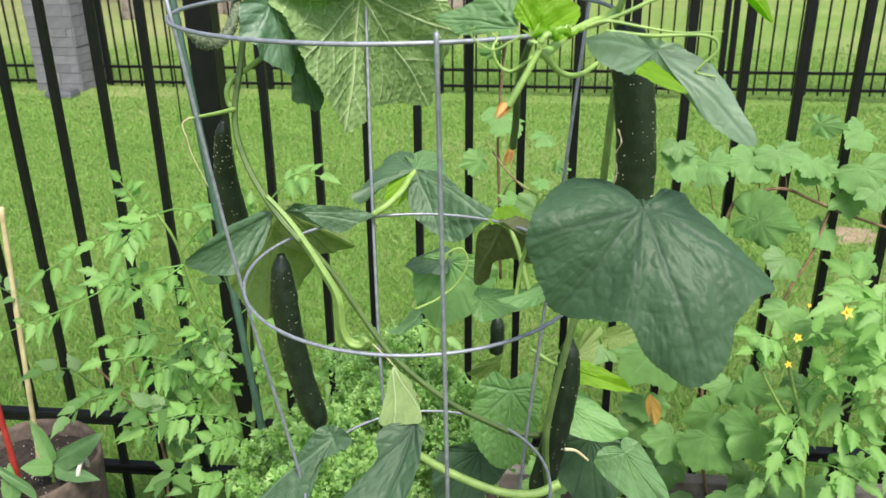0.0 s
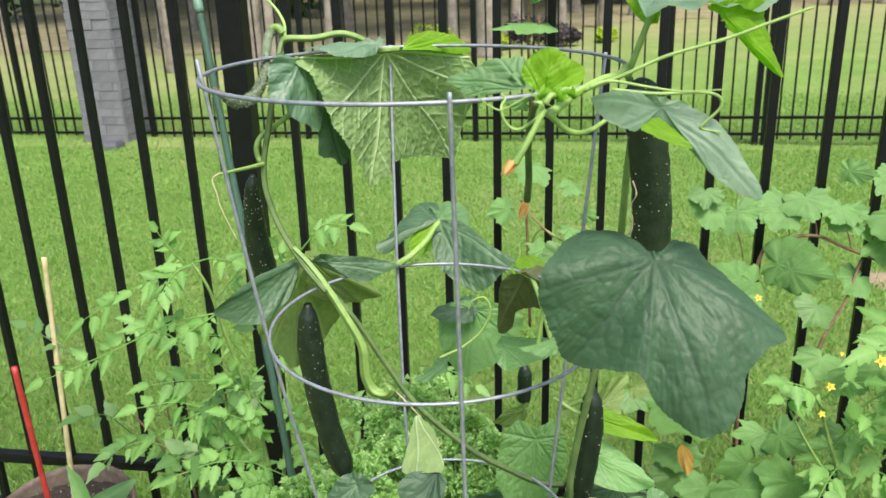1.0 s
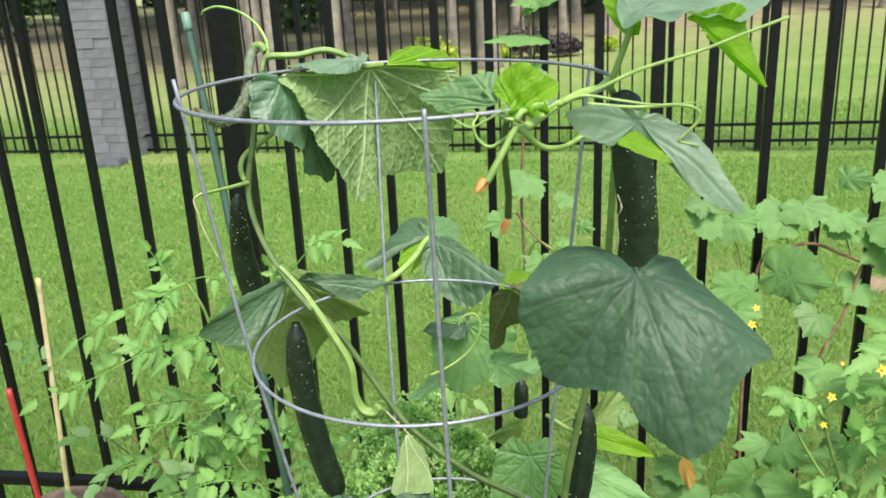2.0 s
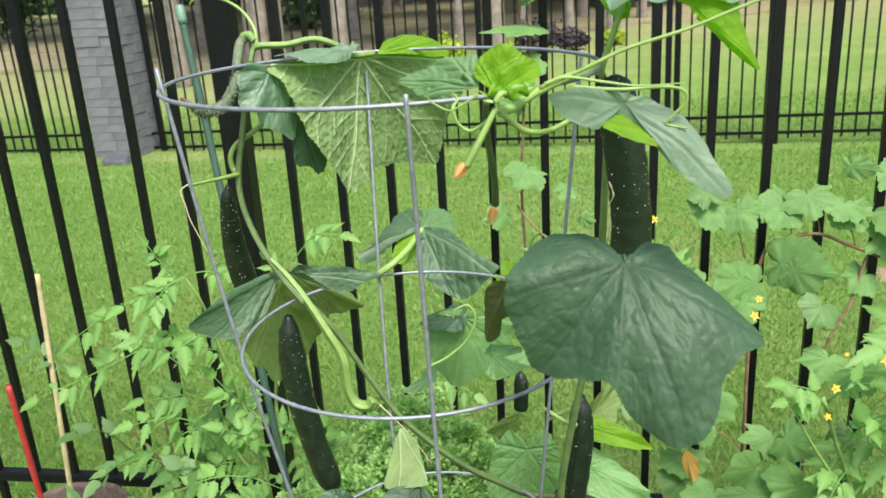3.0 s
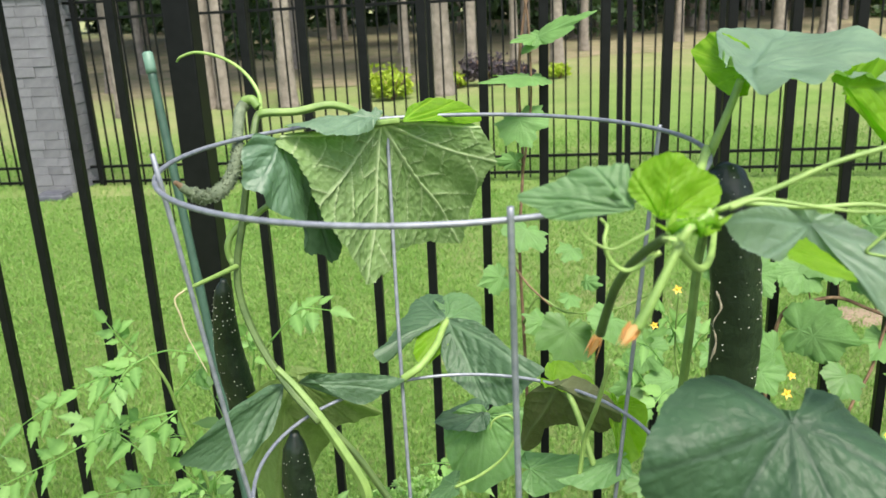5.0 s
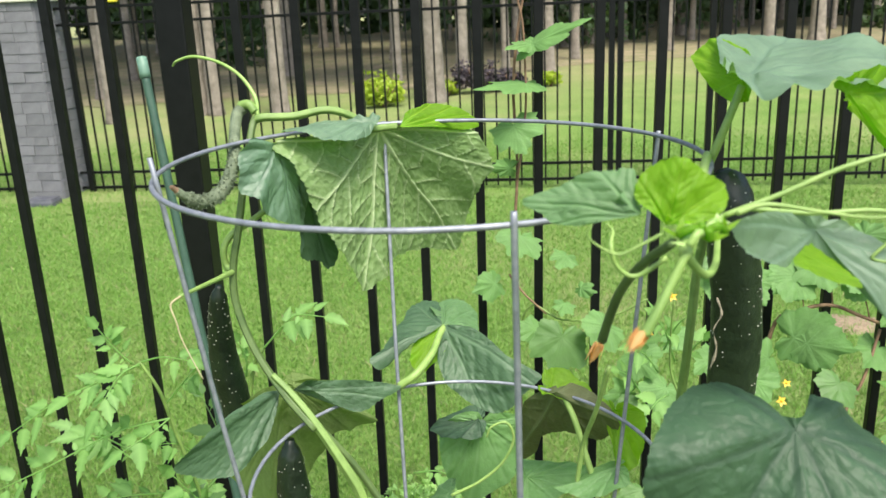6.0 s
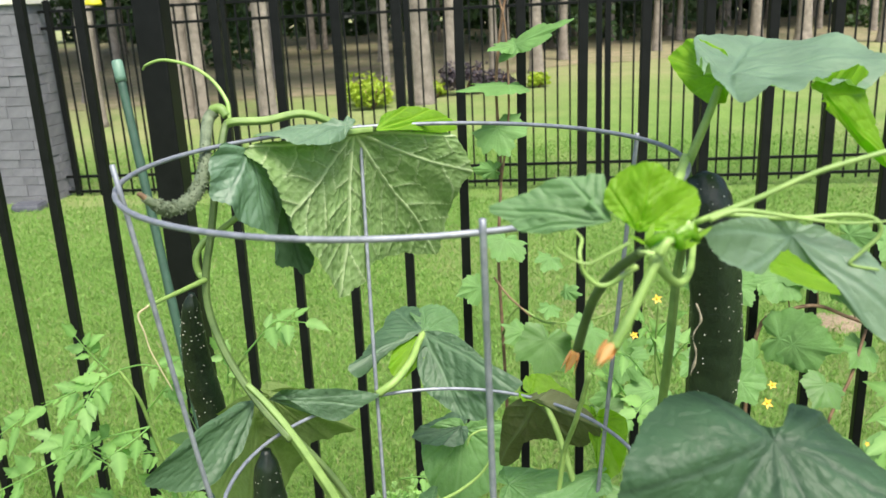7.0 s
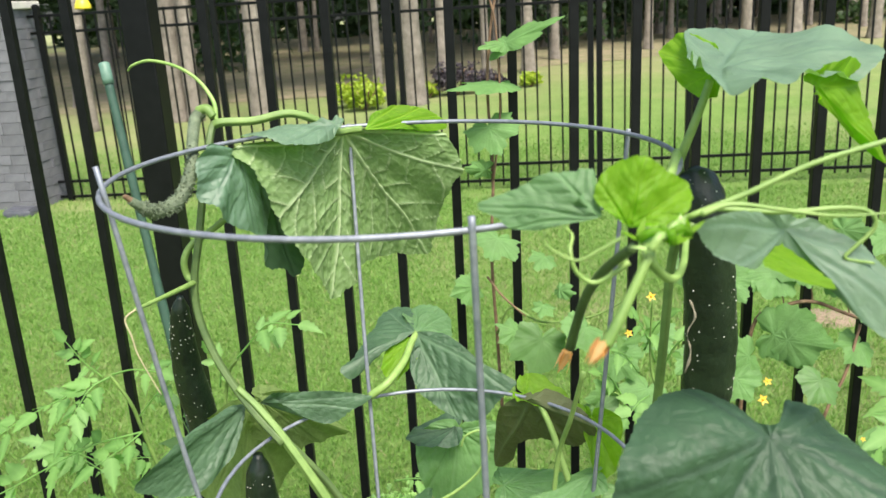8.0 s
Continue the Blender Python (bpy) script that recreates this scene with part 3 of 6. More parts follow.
def compound_leaf(parent, path, size, pairs, rnd, material, lobed=True, name="leaf"):
    """A compound leaf: a thin rachis with pairs of leaflets, tiny ones between, and one at the end."""
    bm = bmesh.new()
    lay = bm.verts.layers.float.new("vein")
    tube(bm, path, lambda s: 0.0018 - 0.0010 * s, 5)
    for v in bm.verts:
        v[lay] = 0.8
    n = len(path)
    for k in range(pairs):
        s = 0.28 + 0.62 * (k + 0.5) / pairs
        for sg in (1, -1):
            if rnd.random() < 0.12:
                continue
            i = min(int((s + rnd.uniform(-0.05, 0.05)) * (n - 1)), n - 2)
            d = (path[i + 1] - path[i]).normalized()
            face = Vector((rnd.gauss(0, 0.35), -0.55 + rnd.gauss(0, 0.3), 0.8)).normalized()
            side = face.cross(d).normalized() * sg
            out = (side + d * rnd.uniform(0.35, 0.9) + Vector((0, rnd.uniform(-0.25, 0.1), rnd.uniform(-0.35, 0.05)))).normalized()
            ls = size * rnd.uniform(0.7, 1.2) * (0.8 + 0.3 * math.sin(3 * s))
            foot = path[i] + out * rnd.uniform(0.003, 0.010)
            tube(bm, [path[i], (path[i] + foot) / 2, foot], 0.0008, 4)
            ovate(bm, lay, foot, out, face, ls, ls * rnd.uniform(0.48, 0.66), rnd.uniform(0.0, 0.25), lobed, rnd)
            if rnd.random() < 0.6:
                q = path[max(0, i - 2)]
                o2 = (side + d * rnd.uniform(-0.2, 0.3)).normalized()
                ovate(bm, lay, q + o2 * 0.003, o2, face, ls * 0.36, ls * 0.2, 0.2, False, rnd)
    d = (path[-1] - path[-3]).normalized()
    ovate(bm, lay, path[-1], d, Vector((rnd.gauss(0, 0.2), -0.6, 0.8)).normalized(), size * 1.2, size * 0.62, 0.25, lobed, rnd)
    return part(name, bm, material, parent)


def tomato_leaf(parent, points, size, pairs, seed):
    return compound_leaf(parent, smooth_path(points, 8), size, pairs, random.Random(seed * 13 + 5), M_TOMATO)


def frond(parent, start, end, size, material, pairs=3, seed=0, arch=0.12, name="leaf", lobed=True):
    a, b = Vector(start), Vector(end)
    mid = (a + b) / 2 + Vector((0, 0, arch * (b - a).length))
    return compound_leaf(parent, smooth_path([a, mid, b], 7), size, pairs, random.Random(seed * 7 + 3), material, lobed, name)


def warts(parent, points, r):
    """Spiny warts over a young fruit."""
    path = smooth_path(points, 12)
    rnd = random.Random(21)
    bm = bmesh.new()
    tube(bm, path, lambda s: r * (0.75 + 0.7 * s * (1.15 - s)), 12, knobs=0.25)
    for _ in range(340):
        i = rnd.randrange(len(path) - 1)
        d = (path[i + 1] - path[i]).normalized()
        a = rnd.uniform(0, 6.283)
        sd = d.cross(Vector((0.2, 0.95, 0.1))).normalized()
        out = sd * math.cos(a) + d.cross(sd) * math.sin(a)
        s = i / len(path)
        c = path[i] + out * r * (0.75 + 0.7 * s * (1.15 - s)) * 1.02
        bmesh.ops.create_cone(bm, segments=5, radius1=0.0012, radius2=0.0002, depth=0.0036, matrix=Matrix.Translation(c) @ out.to_track_quat("Z", "Y").to_matrix().to_4x4())
    ob = part("warty_skin", bm, M_CUKE_YOUNG, parent, "grey-green warts with short bristles")


def scar(parent, points):
    bm = bmesh.new()
    tube(bm, smooth_path(points, 6), lambda s: 0.0006 + 0.0003 * math.sin(9 * s) + 0.0003 * math.sin(31 * s), 8, knobs=0.3)
    part("scar", bm, M_SCAR, parent, "pale corky scar running down the fruit")


def wilted(parent, base, end, size):
    """A shrivelled blossom: a few twisted petals round the end of a fruitlet."""
    b, e = Vector(base), Vector(end)
    d = (e - b).normalized()
    rnd = random.Random(int(abs(b.x) * 9999))
    bm = bmesh.new()
    lay = bm.verts.layers.float.new("vein")
    for k in range(6):
        side = d.cross(Vector((math.cos(k), math.sin(k), 0.4))).normalized()
        ovate(bm, lay, b + side * 0.003, d + side * rnd.uniform(-0.15, 0.12), side, (e - b).length * rnd.uniform(0.8, 1.05), size * 0.5, 0.05, False, rnd)
    part("flower", bm, M_WILT, parent, "wilted orange blossom")


def buds(parent, spots):
    """The growing tip: crowded small buds, bracts and short stalks."""
    rnd = random.Random(5)
    mid = sum((Vector(s) for s in spots), Vector()) / len(spots)
    for s in spots:
        p = Vector(s)
        bm = bmesh.new()
        lay = bm.verts.layers.float.new("vein")
        tube(bm, smooth_path([mid, (mid + p) / 2 + Vector((0, -0.003, 0.004)), p], 5), 0.0020, 6)
        for k in range(3):
            d = Vector((rnd.uniform(-1, 1), rnd.uniform(-0.6, 0.6), rnd.uniform(-0.3, 1))).normalized()
            ovate(bm, lay, p, d, Vector((0.1, -0.6, 0.8)), rnd.uniform(0.006, 0.012), rnd.uniform(0.002, 0.004), 0.1, False, rnd)
        part("bud", bm, M_LEAF_LIT if rnd.random() < 0.5 else M_PETIOLE, parent)


# ---- cucumber vine on the post side of the cage ----
vine = thing("cucumber_plant", "cucumber vine climbing a wire cage, with dark ripe fruit", "plant", "cucumber plants")
stem(vine, [(-0.176, 1.000, 1.533), (-0.190, 1.000, 1.532), (-0.202, 0.990, 1.533), (-0.218, 0.980, 1.547), (-0.240, 0.970, 1.555), (-0.270, 0.960, 1.551), (-0.296, 0.950, 1.552), (-0.305, 0.950, 1.550)], 0.0034, 0.004, M_STEM, "stem", "pale green ribbed climbing stem", ribs=0.06)
stem(vine, [(-0.301, 0.950, 1.553), (-0.306, 0.948, 1.548), (-0.309, 0.940, 1.531), (-0.315, 0.930, 1.497), (-0.322, 0.920, 1.452), (-0.330, 0.915, 1.413), (-0.329, 0.910, 1.378), (-0.313, 0.900, 1.337), (-0.284, 0.885, 1.297), (-0.252, 0.870, 1.266)], 0.0032, 0.0036, M_STEM_DK, "stem", "olive green climbing stem", ribs=0.08)
stem(vine, [(-0.294, 0.889, 1.314), (-0.277, 0.884, 1.298), (-0.255, 0.875, 1.274), (-0.228, 0.865, 1.235), (-0.210, 0.860, 1.201), (-0.208, 0.860, 1.163), (-0.199, 0.860, 1.142), (-0.184, 0.860, 1.139), (-0.177, 0.860, 1.148)], 0.0030, 0.0068, M_STEM, "stem", "thick pale green stem", ribs=0.13)
stem(vine, [(-0.253, 0.878, 1.268), (-0.219, 0.880, 1.222), (-0.187, 0.876, 1.172), (-0.146, 0.868, 1.117), (-0.084, 0.870, 1.060), (-0.035, 0.885, 1.022), (0.006, 0.900, 0.995), (0.060, 0.920, 0.982)], 0.0032, 0.004, M_STEM_DK, "stem", ribs=0.06)
stem(vine, [(-0.298, 0.930, 1.466), (-0.315, 0.930, 1.454), (-0.332, 0.925, 1.443), (-0.339, 0.920, 1.430), (-0.338, 0.920, 1.415), (-0.330, 0.915, 1.410)], 0.003, 0.0034, M_STEM, "stem")
stem(vine, [(-0.330, 0.915, 1.410), (-0.334, 0.870, 1.416), (-0.337, 0.800, 1.427)], 0.0028, 0.0016, M_PETIOLE, "petiole")
stem(vine, [(-0.119, 0.860, 0.984), (-0.075, 0.840, 0.973), (-0.018, 0.830, 0.958), (0.027, 0.830, 0.957), (0.058, 0.840, 0.967)], 0.0052, 0.0058, M_PETIOLE, "stem", "pale stem arching over the soil")
tendril(vine, [(-0.302, 0.950, 1.554), (-0.304, 0.955, 1.570), (-0.319, 0.965, 1.589), (-0.342, 0.975, 1.602), (-0.368, 0.980, 1.608), (-0.387, 0.985, 1.604), (-0.394, 0.990, 1.599)], 0.0022)
tendril(vine, [(-0.332, 0.790, 1.431), (-0.339, 0.785, 1.425), (-0.336, 0.785, 1.410), (-0.334, 0.785, 1.397), (-0.328, 0.785, 1.380), (-0.320, 0.785, 1.360)], 0.0009, M_DRY)
tendril(vine, [(-0.131, 0.950, 1.143), (-0.102, 0.950, 1.159), (-0.076, 0.950, 1.183), (-0.064, 0.950, 1.211), (-0.071, 0.950, 1.230), (-0.087, 0.950, 1.225), (-0.092, 0.950, 1.213)], 0.0020)
tendril(vine, [(-0.174, 0.860, 1.144), (-0.151, 0.860, 1.118), (-0.132, 0.865, 1.088), (-0.114, 0.870, 1.053)], 0.0010, M_DRY)
blade(vine, (-0.196, 1.012, 1.527), (-0.11, -0.27, -0.96), (0.72, -0.69, 0.11), [(112, 2.3, 1.3), (102, 6.5, 2.7), (98, 9.9, 3.9), (90, 11.4, 4.3), (80, 13.2, 3.5), (71, 13.3, 2.3), (63, 15.3, 0.0), (55, 17.1, -1.3), (51, 18.3, -2.6), (42, 15.8, -3.2), (29, 14.2, -2.1), (15, 13.6, -0.7), (10, 15.0, 0.2), (0, 16.4, 0.0), (-4, 15.4, 0.3), (-29, 12.7, 2.3), (-43, 12.1, 2.6), (-58, 11.6, 2.4), (-67, 11.7, 1.8), (-74, 12.6, 0.4), (-76, 12.7, 0.0), (-78, 10.8, -0.1), (-78, 5.1, 0.1)], [98, 80, 51, 0, -43, -76], M_LEAF_UNDER, "pale veined underside of a leaf draped over the ring", under=True, bow=0.0, relief=0.0034, quilt=0.0014, net=0.008, pucker=0.0014, na=460, nr=76, teeth=0.0018, wave=0.003, thin=0.55, branch=0.95)
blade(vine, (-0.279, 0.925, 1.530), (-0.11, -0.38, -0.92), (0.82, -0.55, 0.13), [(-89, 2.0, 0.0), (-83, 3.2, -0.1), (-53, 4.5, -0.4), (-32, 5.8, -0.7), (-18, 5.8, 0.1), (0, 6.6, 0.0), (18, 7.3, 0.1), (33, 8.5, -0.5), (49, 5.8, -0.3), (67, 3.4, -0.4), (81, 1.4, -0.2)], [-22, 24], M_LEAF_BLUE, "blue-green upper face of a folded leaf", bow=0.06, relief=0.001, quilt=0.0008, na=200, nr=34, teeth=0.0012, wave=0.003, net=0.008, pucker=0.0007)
blade(vine, (-0.268, 0.948, 1.506), (0.19, 0.11, -0.98), (0.80, -0.59, 0.09), [(-107, 0.7, 0.4), (-30, 2.7, 0.8), (-20, 5.9, 0.5), (-15, 7.8, 0.1), (-16, 9.0, -0.5), (-12, 9.5, -0.5), (-7, 9.6, -0.2), (-3, 10.2, -0.1), (0, 11.1, 0.0), (9, 9.9, 0.1), (12, 5.7, 0.2), (22, 2.3, 0.0), (52, 0.7, -0.1)], [-20, 0, 12], M_LEAF, "", bow=0.04, na=160, nr=28, teeth=0.0022)
# its glow comes mostly from the lit leaf colour
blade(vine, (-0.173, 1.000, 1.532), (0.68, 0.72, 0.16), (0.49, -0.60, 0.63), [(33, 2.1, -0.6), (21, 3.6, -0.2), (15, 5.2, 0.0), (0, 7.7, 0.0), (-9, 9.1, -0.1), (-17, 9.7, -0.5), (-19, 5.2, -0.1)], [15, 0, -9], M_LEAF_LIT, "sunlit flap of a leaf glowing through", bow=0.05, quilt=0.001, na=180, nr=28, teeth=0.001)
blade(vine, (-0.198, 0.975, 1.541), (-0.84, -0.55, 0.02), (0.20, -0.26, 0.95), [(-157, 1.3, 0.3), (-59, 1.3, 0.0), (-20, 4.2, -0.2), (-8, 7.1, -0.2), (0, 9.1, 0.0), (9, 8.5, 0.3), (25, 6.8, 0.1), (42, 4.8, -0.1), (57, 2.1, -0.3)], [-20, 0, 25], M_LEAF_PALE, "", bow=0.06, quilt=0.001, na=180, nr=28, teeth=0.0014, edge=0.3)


blade(vine, (-0.140, 1.040, 1.303), (0.81, -0.53, -0.23), (-0.27, -0.70, 0.66), [(20, 2.0, -0.2), (13, 4.8, 0.0), (2, 8.4, -0.5), (1, 10.7, -0.2), (0, 13.1, -0.0), (-7, 12.7, 0.0), (-22, 12.2, -1.1), (-32, 11.0, -1.1), (-44, 8.5, -0.1), (-54, 6.5, 0.6), (-60, 3.4, 1.0)], [-4, -34], M_LEAF_DULL, "dark green leaf puckered between its veins", bow=0.1, relief=0.0012, quilt=0.0014, na=260, nr=44, teeth=0.0012, edge=0.35, net=0.008, pucker=0.0009, branch=0.4)
blade(vine, (-0.141, 1.045, 1.301), (0.29, 0.94, 0.17), (0.35, -0.27, 0.90), [(49, 3.0, -0.7), (18, 5.5, -0.8), (0, 5.8, 0.0), (-19, 6.4, -0.9), (-48, 4.8, -0.8), (-62, 2.0, 0.1)], [18, -19], M_LEAF_MID, "", bow=0.08, quilt=0.001, na=120, nr=22, teeth=0.001)
blade(vine, (-0.142, 1.042, 1.302), (-0.84, -0.46, -0.27), (-0.20, -0.21, 0.96), [(-115, 5.8, -0.7), (-84, 6.0, 0.2), (-50, 5.1, 0.5), (-9, 6.9, -0.0), (0, 9.1, 0.0), (5, 8.3, -1.1), (0, 5.0, -0.5), (-7, 1.8, 0.3)], [-84, 0], M_LEAF_DULL, "", bow=0.06, quilt=0.001, na=140, nr=24, teeth=0.001, edge=0.3)


leaf(vine, "round", (-0.147, 1.040, 1.295), (-0.166, 1.000, 1.267), (-0.176, 1.020, 1.284), (-0.142, 1.000, 1.272), M_LEAF_LIT, u_left=0.45, u_right=0.8, back=0.1)
stem(vine, [(-0.181, 0.950, 1.272), (-0.163, 0.955, 1.284), (-0.149, 0.985, 1.293), (-0.144, 1.020, 1.298), (-0.140, 1.042, 1.300)], 0.0042, 0.0036, M_PETIOLE, "petiole")
blade(vine, (-0.293, 0.905, 1.290), (-0.54, -0.82, -0.20), (0.79, -0.57, 0.23), [(21, 0.8, -0.2), (39, 2.1, 0.4), (37, 4.9, 0.8), (32, 6.4, 0.3), (26, 8.7, 0.4), (16, 10.6, -0.4), (0, 12.8, -0.0), (-5, 11.0, 0.8), (-11, 7.5, 0.7), (-15, 3.8, -0.0), (-26, 1.5, -0.2)], [12], M_LEAF_DULL, "dark green leaf with a toothed pale edge", bow=0.04, relief=0.0006, quilt=0.0002, na=280, nr=44, teeth=0.0016, edge=0.5, net=0.0075, pucker=0.0009, branch=0.3)
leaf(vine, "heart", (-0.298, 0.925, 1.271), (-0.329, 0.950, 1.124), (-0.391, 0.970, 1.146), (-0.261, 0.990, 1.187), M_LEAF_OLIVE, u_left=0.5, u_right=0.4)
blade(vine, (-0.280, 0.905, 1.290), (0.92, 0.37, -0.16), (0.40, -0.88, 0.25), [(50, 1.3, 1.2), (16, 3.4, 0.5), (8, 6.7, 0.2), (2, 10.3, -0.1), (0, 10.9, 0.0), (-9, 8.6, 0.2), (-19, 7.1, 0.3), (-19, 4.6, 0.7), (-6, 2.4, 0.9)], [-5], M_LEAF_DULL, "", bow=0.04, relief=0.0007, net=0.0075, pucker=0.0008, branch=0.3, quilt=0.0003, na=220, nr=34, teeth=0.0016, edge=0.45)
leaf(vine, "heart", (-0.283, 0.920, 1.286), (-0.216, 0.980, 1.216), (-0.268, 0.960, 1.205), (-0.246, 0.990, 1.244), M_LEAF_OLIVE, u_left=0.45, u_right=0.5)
blade(vine, (-0.021, 0.940, 1.271), (-0.27, 0.49, -0.83), (-0.35, -0.85, -0.40), [(90, 0.5, -1.3), (102, 1.8, -1.8), (103, 4.4, -0.9), (93, 6.9, 0.1), (66, 7.3, 0.3), (55, 7.2, 0.6), (30, 6.2, 0.1), (7, 8.3, -0.1), (7, 12.0, -0.4), (0, 13.8, 0.0), (-16, 7.2, -0.3), (-29, 4.0, -0.5)], [93, 55, 0], M_LEAF_BRONZE, "bronze underside of a drooping leaf, coloured dark for shade", under=True, bow=0.06, quilt=0.0008, na=200, nr=34, teeth=0.0012)
leaf(vine, "heart", (-0.025, 0.970, 1.259), (0.044, 0.950, 1.236), (0.003, 0.930, 1.257), (0.016, 0.980, 1.263), M_LEAF_LIT, u_left=0.5, u_right=0.5)
leaf(vine, "heart", (0.039, 0.940, 1.249), (0.041, 0.900, 1.196), (0.032, 0.920, 1.222), (0.066, 0.900, 1.234), M_LEAF_LIT, u_left=0.5, u_right=0.4)
stem(vine, [(-0.012, 0.940, 1.264), (-0.002, 0.930, 1.242), (0.007, 0.920, 1.213), (0.015, 0.910, 1.188)], 0.003, 0.0034, M_PETIOLE, "petiole")
stem(vine, [(0.021, 0.860, 1.335), (0.012, 0.880, 1.280), (0.003, 0.900, 1.234), (-0.003, 0.900, 1.185)], 0.0022, 0.0026, M_PETIOLE, "petiole")
leaf(vine, "heart", (-0.102, 1.120, 1.137), (-0.118, 1.100, 1.035), (-0.159, 1.120, 1.096), (-0.036, 1.140, 1.077), M_LEAF_FRESH, "green leaf with sunken veins", u_left=0.3, u_right=0.35, relief=0.0028)
leaf(vine, "heart", (-0.049, 1.000, 1.135), (0.026, 0.980, 1.155), (-0.016, 1.020, 1.147), (-0.010, 0.970, 1.123), M_LEAF_FRESH, u_left=0.5, u_right=0.5)
leaf(vine, "heart", (0.035, 0.900, 1.209), (-0.024, 0.900, 1.182), (0.010, 0.920, 1.191), (0.017, 0.880, 1.186), M_LEAF_FRESH, u_left=0.5, u_right=0.4)
blade(vine, (-0.005, 0.980, 1.006), (-0.10, -0.08, -0.99), (-0.01, -1.00, 0.08), [(-152, 2.2, -0.3), (-134, 3.7, -0.3), (-94, 4.4, -0.4), (-57, 5.9, -0.2), (-34, 8.5, 0.0), (-14, 10.6, 0.2), (0, 12.5, 0.0), (14, 10.7, 0.1), (32, 7.5, -0.1), (69, 4.7, -0.2), (111, 3.9, -0.4), (149, 3.7, -0.3), (165, 2.3, -0.3)], [-94, -40, 0, 40, 111], M_LEAF_FRESH, "heart-shaped leaf with deep pale veins", bow=0.07, relief=0.0022, quilt=0.0011, na=260, nr=44, teeth=0.0012, net=0.008, pucker=0.0008)
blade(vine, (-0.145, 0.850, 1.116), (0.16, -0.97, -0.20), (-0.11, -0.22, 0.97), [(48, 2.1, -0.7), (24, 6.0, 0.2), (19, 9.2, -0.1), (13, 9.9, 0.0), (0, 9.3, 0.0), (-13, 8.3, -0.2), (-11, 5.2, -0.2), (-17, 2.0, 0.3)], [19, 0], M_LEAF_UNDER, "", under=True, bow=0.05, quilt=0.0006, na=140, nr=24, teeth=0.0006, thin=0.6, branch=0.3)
blade(vine, (-0.108, 0.765, 1.098), (-0.28, -0.67, -0.69), (-0.05, -0.70, 0.71), [(71, 1.0, 0.1), (36, 2.9, 0.8), (25, 5.2, 1.2), (13, 8.6, 0.6), (0, 12.7, 0.0), (-16, 13.4, 0.4), (-24, 11.8, 0.6), (-25, 8.1, 0.6), (-28, 5.5, 0.5), (-45, 4.7, 0.8), (-66, 2.8, 0.5)], [25, 0, -25], M_LEAF, "", bow=0.08, quilt=0.0014, na=180, nr=30, teeth=0.001)
blade(vine, (-0.209, 0.790, 1.054), (-0.72, -0.39, -0.57), (-0.26, -0.61, 0.75), [(-104, 1.6, 0.3), (162, 1.7, 0.5), (124, 2.6, 0.1), (82, 2.3, 0.5), (37, 3.0, 1.3), (29, 5.4, 0.6), (27, 8.5, -1.0), (0, 12.7, -0.0), (-4, 9.0, -0.2), (-3, 6.5, -0.6), (-17, 4.2, 0.5), (-48, 2.2, 0.9)], [82, 29, 0, -3], M_LEAF_DULL, "", bow=0.08, quilt=0.0014, na=180, nr=30, teeth=0.001)

leaf(vine, "heart", (-0.049, 1.020, 0.874), (-0.089, 1.000, 0.767), (-0.127, 1.000, 0.833), (-0.010, 1.020, 0.831), M_LEAF, u_left=0.4, u_right=0.4)
leaf(vine, "heart", (-0.107, 1.120, 1.142), (-0.169, 1.120, 1.128), (-0.137, 1.100, 1.120), (-0.141, 1.140, 1.145), M_LEAF, u_left=0.5, u_right=0.5)
leaf(vine, "heart", (-0.141, 1.050, 1.081), (-0.183, 1.050, 1.051), (-0.159, 1.030, 1.063), (-0.160, 1.070, 1.074), M_LEAF_MID, u_left=0.5, u_right=0.5)
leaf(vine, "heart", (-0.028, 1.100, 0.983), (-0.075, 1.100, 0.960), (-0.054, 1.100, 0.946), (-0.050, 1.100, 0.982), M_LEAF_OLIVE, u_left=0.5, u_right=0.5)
cucumber(vine, [(-0.347, 0.918, 1.395), (-0.353, 0.925, 1.364), (-0.359, 0.940, 1.313), (-0.356, 0.950, 1.258), (-0.352, 0.955, 1.200)], 0.0155, "dark green spiny cucumber hanging beside the post", spots=170, seed=3, neck=0.36, reach=0.6)
cucumber(vine, [(-0.291, 0.914, 1.230), (-0.292, 0.915, 1.184), (-0.289, 0.918, 1.118), (-0.278, 0.922, 1.040), (-0.261, 0.926, 0.969)], 0.0168, "long dark green cucumber hanging inside the cage", spots=180, seed=5, neck=0.5)
cucumber(vine, [(-0.035, 1.300, 0.956), (-0.034, 1.300, 0.922), (-0.036, 1.300, 0.879)], 0.0125, "small dark cucumber behind the leaves", spots=10, seed=7)
young = stem(vine, [(-0.317, 0.955, 1.561), (-0.322, 0.950, 1.554), (-0.320, 0.930, 1.536), (-0.316, 0.910, 1.519), (-0.315, 0.885, 1.505), (-0.321, 0.870, 1.495), (-0.330, 0.850, 1.494), (-0.337, 0.840, 1.501), (-0.342, 0.834, 1.508)], 0.0058, 0.0036, M_CUKE_YOUNG, "cucumber", "curved young cucumber with a warty pale skin", sides=14)
warts(young, [(-0.319, 0.925, 1.532), (-0.316, 0.910, 1.519), (-0.315, 0.885, 1.505), (-0.321, 0.870, 1.495), (-0.330, 0.850, 1.494), (-0.337, 0.840, 1.501)], 0.0062)
